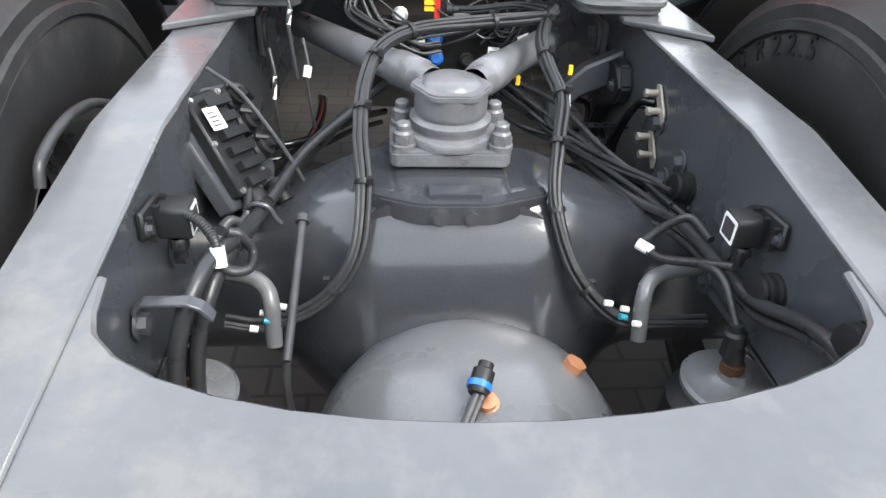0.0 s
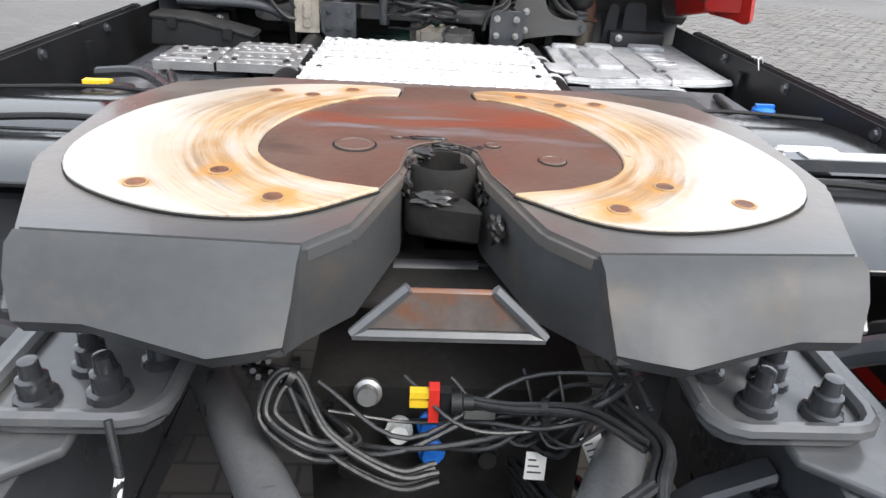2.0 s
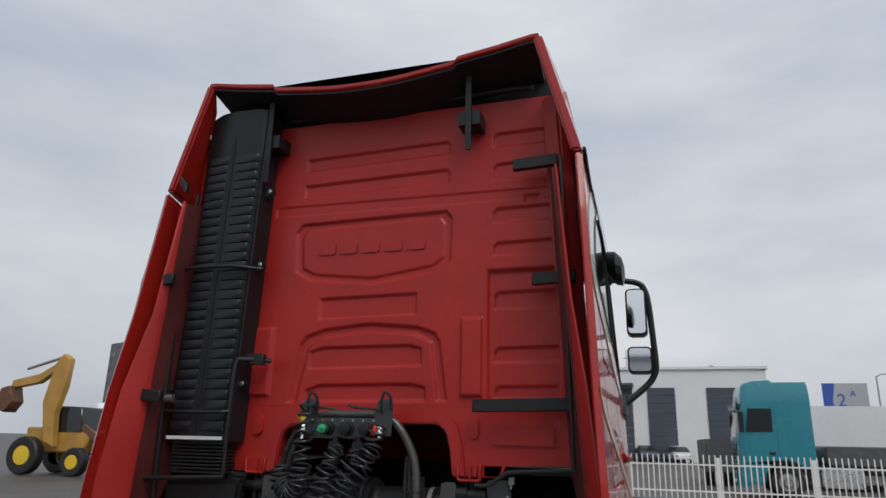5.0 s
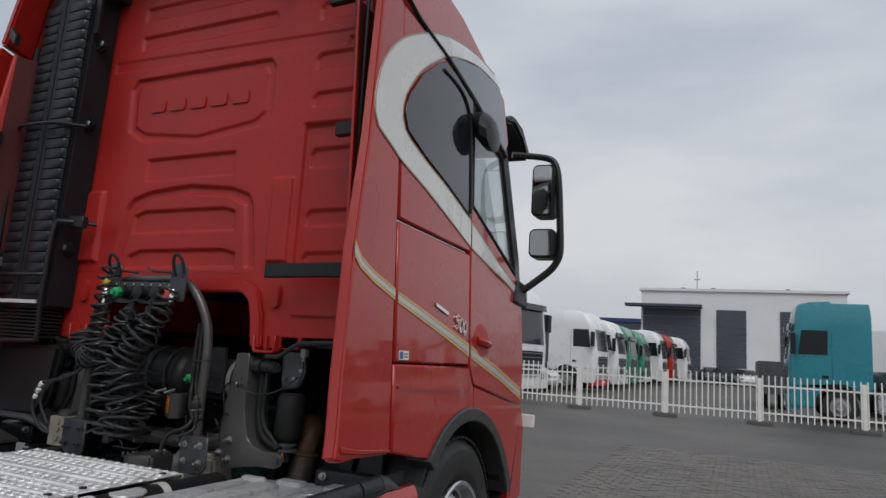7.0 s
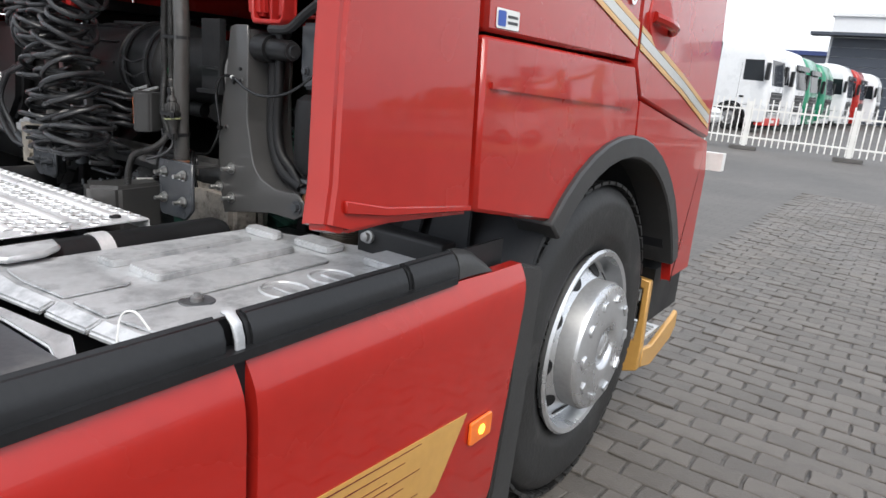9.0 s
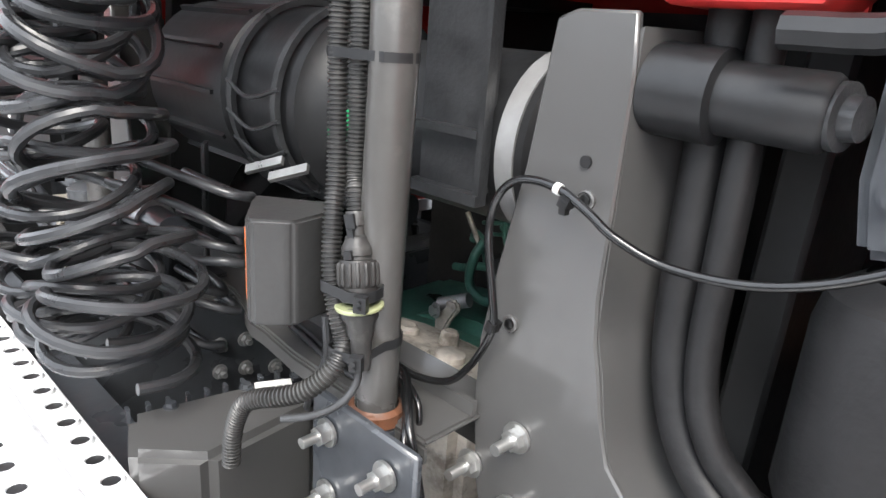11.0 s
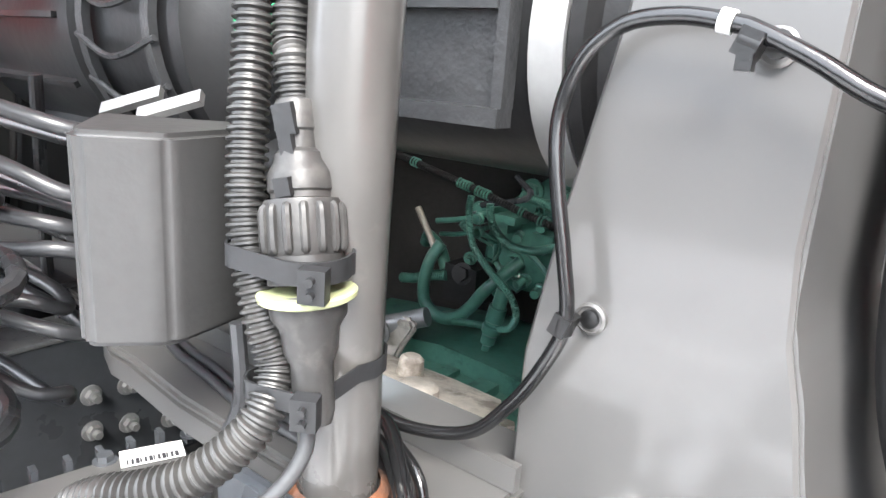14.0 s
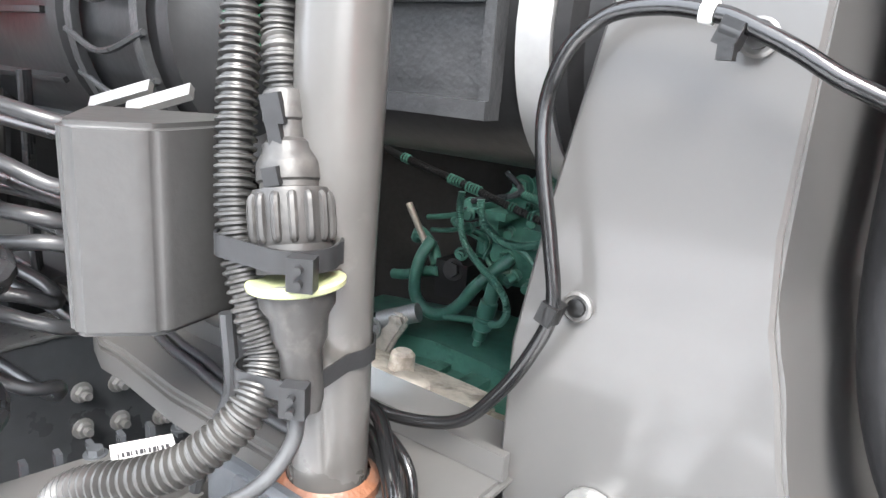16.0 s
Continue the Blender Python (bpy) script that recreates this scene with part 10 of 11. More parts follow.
# steel arm with a bolt, rusty at its end
bm = bm_new()
prism(bm, [(-0.060, 0.800), (-0.030, 0.836), (-0.006, 0.838), (0.002, 0.824), (-0.020, 0.790), (-0.040, 0.750), (-0.060, 0.750)], "y", 3.545, 3.560, 0.005, 2)
part("mount_arm", bm, WORN_ALU, en, "dull steel mounting arm")
bm = bm_new()
cyl(bm, (-0.052, 3.552, 0.815), (0.004, 3.572, 0.838), 0.0145, seg=18)
hexbolt(bm, (-0.050, 3.540, 0.806), (-0.3, -1, 0.1), 0.011, 0.010)
part("mount_bolt", bm, STEEL_DULL, en)
for pts, r, ribbed in (
        ([(-0.045, 3.66, 0.925), (-0.055, 3.645, 0.895), (-0.060, 3.64, 0.855), (-0.053, 3.64, 0.827), (-0.025, 3.64, 0.812), (0.007, 3.64, 0.820), (0.034, 3.64, 0.846), (0.052, 3.64, 0.872), (0.073, 3.65, 0.898), (0.095, 3.67, 0.925)], 0.0098, False),
        ([(0.024, 3.63, 1.015), (0.023, 3.63, 0.986), (0.036, 3.628, 0.944), (0.071, 3.622, 0.915), (0.102, 3.615, 0.900), (0.122, 3.612, 0.882), (0.128, 3.612, 0.861), (0.112, 3.62, 0.838), (0.080, 3.625, 0.830), (0.046, 3.628, 0.825), (0.008, 3.632, 0.816)], 0.0056, True),
        ([(0.045, 3.65, 1.005), (0.048, 3.65, 0.985), (0.058, 3.65, 0.968), (0.083, 3.65, 0.951), (0.121, 3.65, 0.950), (0.160, 3.65, 0.964)], 0.0062, True),
        ([(0.078, 3.68, 1.019), (0.109, 3.68, 1.015), (0.145, 3.68, 1.004)], 0.0068, True),
        ([(-0.13, 3.67, 0.845), (-0.10, 3.665, 0.852), (-0.060, 3.66, 0.868), (-0.03, 3.66, 0.875)], 0.0085, True),
        ([(-0.10, 3.69, 0.91), (-0.085, 3.68, 0.925), (-0.06, 3.68, 0.905), (-0.04, 3.67, 0.88)], 0.010, False),
        ([(-0.087, 3.70, 0.947), (-0.03, 3.69, 0.962), (0.021, 3.69, 0.982)], 0.0045, False),
        ([(-0.078, 3.70, 0.927), (-0.03, 3.69, 0.938), (0.017, 3.69, 0.957)], 0.0040, False),
        ([(0.06, 3.69, 0.94), (0.10, 3.69, 0.93), (0.14, 3.69, 0.90)], 0.004, False),
        ([(0.03, 3.70, 0.93), (0.05, 3.68, 0.905), (0.09, 3.68, 0.875)], 0.0045, False)):
    bm = bm_new()
    if ribbed:
        tube(bm, pts, r, 12, 14, corrugate(0.0036, r * 0.82, r))
    else:
        tube(bm, pts, r, 14)
    part("hose", bm, ENGINE, en)
bm = bm_new()
lathe(bm, [(0, 0), (0.0105, 0.0), (0.0105, 0.028), (0.0135, 0.030), (0.0135, 0.052), (0.0115, 0.054), (0.0115, 0.058), (0.0145, 0.060), (0.0145, 0.072), (0.011, 0.076), (0.011, 0.090), (0.006, 0.094), (0.006, 0.118), (0, 0.118)], (0.097, 3.625, 0.893), (-0.22, 0.0, -1), 18, False)
part("connector", bm, ENGINE, en)
bm = bm_new()
prism(bm, [(-0.02, 0.85), (0.14, 0.86), (0.26, 0.98), (0.26, 1.10), (0.10, 1.05), (0.03, 1.00), (-0.01, 0.95)], "y", 3.73, 3.80, 0.012, 2)
part("side_cover", bm, ENGINE, en)
for x, z in ((0.05, 0.90), (0.10, 0.94), (0.14, 0.99), (-0.02, 0.97), (0.0, 0.88), (0.07, 1.02)):
    bm = bm_new()
    hexbolt(bm, (x, 3.728, z), (0, -1, 0), 0.013, 0.012)
    part("cover_bolt", bm, ENGINE, en)
bm = bm_new()
tube(bm, [(-0.16, 3.62, 1.074), (-0.087, 3.60, 1.060), (0.043, 3.60, 1.033), (0.137, 3.60, 1.011), (0.22, 3.60, 0.994)], 0.0055, 12, 14, corrugate(0.0042, 0.0042, 0.0055))
part("loom", bm, RUBBER, en, "black corrugated loom")
for x, z, n in ((-0.056, 1.0535, 3), (0.035, 1.0345, 5), (0.066, 1.0280, 5), (0.130, 1.0125, 2), (0.160, 1.0065, 2)):
    for k in range(n):
        bm = bm_new()
        lathe(bm, [(0.0058, -0.0016), (0.0074, -0.0008), (0.0074, 0.0008), (0.0058, 0.0016)], (x + (k - n / 2) * 0.0048, 3.60, z - (k - n / 2) * 0.0009), (1, 0, -0.2), 14, False)
        part("loom_ring", bm, ENGINE, en)
bm = bm_new()
cyl(bm, (-0.097, 3.66, 0.973), (-0.050, 3.66, 0.902), 0.0055, seg=10)
part("rod", bm, CLAY, en)
bm = bm_new()
box(bm, (-0.035, 3.66, 0.835), (0.025, 3.72, 0.895), 0.008)
hexbolt(bm, (0.0, 3.66, 0.885), (0.2, -1, 0.2), 0.012, 0.012)
part("solenoid", bm, RUBBER, en)
# lever clamps behind the lamp
for x, z in ((0.044, 1.147), (0.098, 1.148)):
    bm = bm_new()
    box(bm, (-0.026, -0.003, -0.006), (0.026, 0.003, 0.006), 0.002, 1, Matrix.Translation((x, 3.12, z)) @ pose(0, 0, 0, 0, -22, 0) @ pose(0, 0, 0, -35, 0, 30))
    tagged(part("pipe_clamp", bm, STEEL), "bright steel clamp on the filter housing", "clamp", "duct clamps")
bm = bm_new()
tube(bm, [(-0.14, 3.24, 1.10), (-0.04, 3.23, 1.105), (0.06, 3.24, 1.10), (0.16, 3.26, 1.095)], 0.022, 16)
tagged(part("duct_pipe", bm, BLACK_PLASTIC), "black rubber duct behind the lamp", "pipe")

# slack loops of the trailer lines beside the lamp
rnd = random.Random(12)
for k, (tx, tz) in enumerate(((0.119, 1.135), (0.112, 1.092), (0.095, 1.066), (0.102, 1.046), (0.045, 0.995), (0.078, 0.984), (0.036, 0.916))):
    tilt = rnd.uniform(-0.012, 0.02)
    pts = [(tx - 0.20, 2.98, tz + 0.012 + tilt), (tx - 0.12, 2.99, tz + 0.016 + tilt), (tx - 0.045, 3.01, tz + 0.013 + tilt * 0.6), (tx - 0.004, 3.035, tz + 0.005), (tx - 0.006, 3.062, tz - 0.004), (tx - 0.06, 3.075, tz - 0.012 - tilt), (tx - 0.19, 3.07, tz - 0.012 - tilt)]
    bm = bm_new()
    tube(bm, [(x, y, z + rnd.uniform(-0.003, 0.003)) for x, y, z in pts], 0.0056, 10)
    tagged(part("slack_loop", bm, CABLE), "black loop of a coiled trailer line", "coiled cable", "slack loops")



# ---- wiring and valves between the rear rails ----
def bundle(name, label, line, radius, count, wire, material, group, ties=(), seed=1, wrap=True):
    """Several lines lying side by side along one path, with cable ties."""
    th = thing(name, label, "cable harness", group)
    pts = smooth_line(line, 8)
    rnd = random.Random(seed)
    for c in range(count):
        a0 = c * math.tau / count
        ph, amp = rnd.uniform(0, 6), rnd.uniform(0.7, 1.15)
        out = []
        u = V(0, 0, 1)
        for i, p in enumerate(pts):
            t = (pts[min(i + 1, len(pts) - 1)] - pts[max(i - 1, 0)]).normalized()
            u = (u - t * u.dot(t))
            u = u.normalized() if u.length > 1e-4 else t.orthogonal()
            v = t.cross(u)
            a = a0 + 0.35 * math.sin(i * 0.12 + ph)
            out.append(p + (u * math.cos(a) + v * math.sin(a)) * radius * amp)
        bm = bm_new()
        tube(bm, out, wire, 7, 1)
        part("line", bm, material, th)
    for k in ties:
        i = int(k * (len(pts) - 1))
        t = (pts[min(i + 1, len(pts) - 1)] - pts[max(i - 1, 0)]).normalized()
        bm = bm_new()
        r = radius + wire
        lathe(bm, [(r, -0.004), (r + 0.002, -0.004), (r + 0.002, 0.004), (r, 0.004)], pts[i], t, 14, False)
        u2, v2 = frame_of(t)
        m = Matrix.Translation(pts[i] + u2 * (r + 0.004))
        box(bm, (-0.005, -0.005, -0.005), (0.005, 0.005, 0.005), 0.001, 1, m)
        part("cable_tie", bm, BLACK_PLASTIC, th)
    return th


g = "rear cable harnesses"
LEFT = [(-0.36, -0.085, 0.575), (-0.30, -0.085, 0.57), (-0.22, -0.07, 0.60), (-0.165, -0.04, 0.66), (-0.150, 0.03, 0.74), (-0.155, 0.10, 0.80), (-0.15, 0.19, 0.85), (-0.125, 0.27, 0.885), (-0.06, 0.335, 0.90), (0.05, 0.37, 0.905), (0.14, 0.40, 0.905), (0.20, 0.44, 0.90)]
RIGHT = [(0.40, -0.085, 0.565), (0.30, -0.08, 0.56), (0.245, -0.07, 0.57), (0.185, -0.03, 0.63), (0.155, 0.03, 0.72), (0.165, 0.10, 0.79), (0.185, 0.19, 0.83), (0.175, 0.28, 0.86), (0.175, 0.35, 0.88), (0.20, 0.44, 0.90), (0.225, 0.50, 0.90), (0.20, 0.58, 0.885)]
bundle("cable_harness", "grey wrapped cable harness tied along the axle", LEFT, 0.0085, 6, 0.0046, HARNESS, g, (0.22, 0.38, 0.5, 0.62, 0.72, 0.86), 2)
bundle("cable_harness", "grey wrapped cable harness tied along the axle", RIGHT, 0.0085, 6, 0.0046, HARNESS, g, (0.24, 0.36, 0.46, 0.56, 0.68, 0.8), 3)
bundle("cable_harness", "loose cable loop beneath the coupling", [(0.21, 0.50, 0.90), (0.16, 0.56, 0.892), (0.08, 0.585, 0.875), (0.04, 0.60, 0.87)], 0.006, 4, 0.0035, HARNESS, g, (0.5,), 4)
bundle("cable_harness", "coiled surplus cable tied into a loop", [(-0.20, 0.60, 0.91), (-0.22, 0.64, 0.88), (-0.19, 0.66, 0.85), (-0.14, 0.62, 0.83), (-0.10, 0.58, 0.82), (-0.14, 0.55, 0.84), (-0.19, 0.57, 0.87), (-0.17, 0.60, 0.90), (-0.13, 0.57, 0.84), (-0.05, 0.55, 0.80), (0.0, 0.56, 0.80)], 0.010, 5, 0.0036, HARNESS, g, (0.3, 0.7), 5)
bundle("cable_harness", "thin air lines arching below the coupling", [(-0.20, 0.64, 0.93), (-0.15, 0.72, 0.95), (-0.05, 0.76, 0.955), (0.06, 0.76, 0.955), (0.15, 0.72, 0.945), (0.20, 0.64, 0.92), (0.22, 0.55, 0.90)], 0.010, 4, 0.0030, CABLE, g, (), 6)
bm = bm_new()
cyl(bm, (-0.06, 0.755, 0.957), (0.05, 0.757, 0.957), 0.014, seg=14)
tagged(part("wrapped_joint", bm, LABEL_INK), "wrapped joint on the air lines", "joint")
# thick hoses on both rails
for k, pts in enumerate((
        [(0.20, 0.50, 0.70), (0.27, 0.32, 0.665), (0.33, 0.15, 0.66), (0.372, 0.03, 0.68), (0.385, -0.146, 0.689), (0.388, -0.208, 0.700), (0.39, -0.299, 0.742), (0.39, -0.369, 0.756), (0.39, -0.41, 0.735), (0.39, -0.44, 0.68)],
        [(0.21, 0.48, 0.68), (0.28, 0.30, 0.645), (0.34, 0.13, 0.64), (0.378, 0.01, 0.655), (0.392, -0.146, 0.668), (0.394, -0.215, 0.680), (0.396, -0.30, 0.722), (0.398, -0.37, 0.735), (0.396, -0.41, 0.70)],
        [(0.26, 0.44, 0.67), (0.31, 0.30, 0.675), (0.36, 0.15, 0.68), (0.385, 0.04, 0.685)],
        [(0.24, 0.46, 0.72), (0.30, 0.28, 0.70), (0.35, 0.16, 0.69), (0.385, 0.11, 0.695)],
        [(-0.20, 0.42, 0.70), (-0.27, 0.24, 0.695), (-0.305, 0.06, 0.70), (-0.315, -0.08, 0.735), (-0.335, -0.17, 0.755), (-0.352, -0.225, 0.735), (-0.368, -0.25, 0.69), (-0.38, -0.26, 0.62), (-0.385, -0.26, 0.50)],
        [(-0.22, 0.40, 0.68), (-0.28, 0.22, 0.68), (-0.315, 0.04, 0.69), (-0.318, -0.06, 0.715), (-0.328, -0.15, 0.735), (-0.34, -0.20, 0.712), (-0.355, -0.225, 0.66), (-0.366, -0.23, 0.58), (-0.37, -0.23, 0.48)],
        [(-0.345, -0.16, 0.72), (-0.352, -0.19, 0.70), (-0.362, -0.20, 0.66)],
        [(0.352, -0.10, 0.69), (0.362, -0.15, 0.70), (0.374, -0.20, 0.655)],
        [(-0.08, 0.42, 0.80), (-0.18, 0.32, 0.75), (-0.26, 0.20, 0.72), (-0.30, 0.05, 0.71)],
        [(-0.06, 0.50, 0.78), (-0.16, 0.40, 0.74), (-0.24, 0.26, 0.71)])):
    if pts[0][0] > 0.15 and pts[0][1] > 0.4:
        pts = [(0.02 + 0.015 * k, 0.86, pts[0][2] - 0.02), (0.13, 0.64, pts[0][2])] + pts
    bm = bm_new()
    tube(bm, pts, (0.0095, 0.0075, 0.0065, 0.006, 0.0115, 0.0105, 0.006, 0.006, 0.008, 0.006)[k], 12)
    tagged(part("brake_hose", bm, CABLE), "black rubber hose along the rail", "hose", "rail hoses")
for k, pts in enumerate((
        [(0.372, -0.075, 0.715), (0.36, -0.02, 0.72), (0.335, 0.0, 0.695), (0.305, -0.005, 0.672), (0.295, -0.012, 0.664)],
        [(0.295, -0.012, 0.664), (0.315, -0.045, 0.662), (0.345, -0.085, 0.682), (0.368, -0.125, 0.705), (0.378, -0.145, 0.715)],
        [(-0.385, -0.13, 0.80), (-0.365, -0.14, 0.80), (-0.345, -0.15, 0.79), (-0.33, -0.165, 0.775), (-0.325, -0.175, 0.752), (-0.315, -0.165, 0.728), (-0.300, -0.135, 0.712), (-0.298, -0.11, 0.722), (-0.312, -0.11, 0.748), (-0.325, -0.13, 0.768)],
        [(-0.335, 0.075, 0.715), (-0.330, 0.02, 0.705), (-0.325, -0.04, 0.725), (-0.325, -0.10, 0.765), (-0.328, -0.14, 0.775)])):
    bm = bm_new()
    tube(bm, pts, 0.008, 12, 12, corrugate(0.0040, 0.0062, 0.0074))
    tagged(part("sensor_conduit", bm, CABLE), "black corrugated sensor conduit", "conduit", "sensor conduits")
# thin lines criss-crossing below the coupling and along the rails
rnd = random.Random(31)
for k in range(16):
    x0 = rnd.uniform(-0.22, 0.18)
    pts = [(x0, 0.62 + rnd.uniform(-0.02, 0.03), 0.80 + rnd.uniform(-0.03, 0.09))]
    for j in range(1, 4):
        pts.append((x0 + (0.22 - x0) * j / 3 + rnd.uniform(-0.02, 0.02), 0.60 + rnd.uniform(-0.03, 0.03), 0.80 + 0.03 * j + rnd.uniform(-0.03, 0.03)))
    bm = bm_new()
    tube(bm, pts, rnd.choice((0.0022, 0.003, 0.0036)), 6)
    tagged(part("thin_line", bm, rnd.choice((CABLE, CABLE_GREY, CABLE))), "thin dark cable looping below the coupling", "cable", "thin cables")
for k in range(7):
    pts = [(0.02 + 0.02 * k, 0.84, 0.70 - 0.012 * k), (0.12, 0.62, 0.73 - 0.012 * k), (0.17 + rnd.uniform(-0.01, 0.03), 0.46, 0.73 - 0.012 * k), (0.24 + rnd.uniform(-0.02, 0.02), 0.36, 0.70 - 0.005 * k), (0.31 + rnd.uniform(-0.02, 0.02), 0.22, 0.69 + rnd.uniform(-0.02, 0.02)), (0.37, 0.10 + rnd.uniform(-0.03, 0.03), 0.69 + rnd.uniform(-0.02, 0.02))]
    bm = bm_new()
    tube(bm, pts, rnd.choice((0.003, 0.004, 0.005)), 7)
    tagged(part("thin_line", bm, CABLE), "thin dark cable beside the rail hoses", "cable", "thin cables")
for p, d in (((0.299, -0.018, 0.664), (-0.5, 0.5, 0.1)), ((-0.3265, -0.173, 0.757), (0.1, -0.35, -0.8)), ((0.222, 0.30, 0.785), (-0.1, 0.2, 0.9))):
    bm = bm_new()
    q = Vector(p)
    dv = Vector(d).normalized()
    cyl(bm, q - dv * 0.013, q + dv * 0.013, 0.0094, seg=14)
    tagged(part("cable_label", bm, LABEL), "white cable label sleeve", "label", "cable labels")
for s, x in ((1, 0.25), (-1, -0.30)):
    for k, (dx, dy, dz, material) in enumerate(((-0.02, 0.01, 0.012, LABEL), (0.0, -0.01, 0.0, TEAL), (0.02, -0.02, -0.006, LABEL), (0.01, 0.012, -0.002, LABEL))):
        bm = bm_new()
        q = V(x + s * dx, -0.085 + dy, 0.585 + dz)
        cyl(bm, q, q + V(0.012, 0, -0.003), 0.0052, seg=10)
        tagged(part("line_tag", bm, material), "small white or teal line tag", "tag", "line tags")

# black hoses, a pressed bracket and a slotted strip low beside the right rail
for pts, r in (([(0.23, 0.74, 0.60), (0.267, 0.631, 0.62), (0.28, 0.551, 0.622), (0.301, 0.45, 0.618), (0.335, 0.373, 0.62), (0.372, 0.315, 0.625), (0.395, 0.25, 0.63)], 0.0105),
               ([(0.245, 0.75, 0.58), (0.285, 0.64, 0.60), (0.30, 0.56, 0.602), (0.322, 0.46, 0.598), (0.356, 0.385, 0.60), (0.388, 0.325, 0.61)], 0.0085),
               ([(0.408, 0.325, 0.773), (0.385, 0.345, 0.765), (0.378, 0.394, 0.692), (0.376, 0.418, 0.625), (0.378, 0.385, 0.585), (0.384, 0.33, 0.57)], 0.0075),
               ([(0.409, 0.330, 0.760), (0.380, 0.360, 0.748), (0.366, 0.400, 0.680), (0.362, 0.415, 0.62), (0.366, 0.37, 0.57)], 0.0060),
               ([(0.335, 0.640, 0.655), (0.356, 0.600, 0.660), (0.352, 0.560, 0.650), (0.338, 0.528, 0.640), (0.300, 0.480, 0.640), (0.262, 0.462, 0.635)], 0.0075),
               ([(-0.12, 0.68, 0.60), (-0.18, 0.592, 0.62), (-0.255, 0.50, 0.62), (-0.317, 0.443, 0.622), (-0.37, 0.430, 0.62), (-0.408, 0.430, 0.60)], 0.0085),
               ([(-0.13, 0.66, 0.58), (-0.19, 0.570, 0.60), (-0.262, 0.480, 0.60), (-0.325, 0.420, 0.602), (-0.39, 0.400, 0.60)], 0.0065),
               ([(-0.285, 0.80, 0.585), (-0.276, 0.742, 0.60), (-0.275, 0.62, 0.60), (-0.29, 0.50, 0.60), (-0.332, 0.399, 0.60), (-0.371, 0.281, 0.60)], 0.0110)):
    bm = bm_new()
    tube(bm, pts, r, 12)
    tagged(part("brake_hose", bm, SENSOR_BLACK), "glossy black hose low beside the rail", "hose", "low rail hoses")
pb = thing("pressed_bracket", "black pressed steel bracket bolted inside the rail", "bracket")
bm = bm_new()
prism(bm, [(0.470, 0.745), (0.500, 0.785), (0.545, 0.790), (0.625, 0.735), (0.690, 0.660), (0.690, 0.625), (0.665, 0.560), (0.640, 0.545), (0.630, 0.600), (0.600, 0.650), (0.550, 0.680), (0.490, 0.705)], "x", 0.385, 0.415, 0.006, 2)
part("pressing", bm, LINER_BLACK, pb)
bm = bm_new()
tube(bm, [(0.386, 0.478, 0.742), (0.384, 0.510, 0.775), (0.384, 0.548, 0.778), (0.384, 0.620, 0.728), (0.384, 0.682, 0.655)], 0.004, 8)
part("rolled_edge", bm, SNORKEL, pb)
for y, z in ((0.520, 0.735), (0.585, 0.705), (0.645, 0.640)):
    bm = bm_new()
    hexbolt(bm, (0.3855, y, z), (-1, 0, 0), 0.009, 0.009)
    part("bolt", bm, FRAME, pb)
st = thing("slotted_strip", "slim black steel strip with round holes across the hoses", "strip")
for k in range(6):
    a, b = 0.294 + 0.0205 * k, 0.294 + 0.0205 * (k + 1)
    bm = bm_new()
    ring = [((a + b) / 2 + 0.0055 * math.cos(q), 0.4655 + 0.0055 * math.sin(q)) for q in (i * math.tau / 16 for i in range(16))]
    rim = [((a + b) / 2 + 0.0103 * max(-1, min(1, 1.5 * math.cos(q))), 0.4655 + 0.011 * max(-1, min(1, 1.5 * math.sin(q)))) for q in (i * math.tau / 16 for i in range(16))]
    loops = [[bm.verts.new((x, y, z)) for x, y in line] for line, z in ((ring, 0.660), (ring, 0.664), (rim, 0.664), (rim, 0.660))]
    for l0, l1 in zip(loops, loops[1:] + loops[:1]):
        for i in range(16):
            bm.faces.new((l0[i], l0[(i + 1) % 16], l1[(i + 1) % 16], l1[i]))
    bmesh.ops.recalc_face_normals(bm, faces=bm.faces)
    part("link", bm, SNORKEL, st)

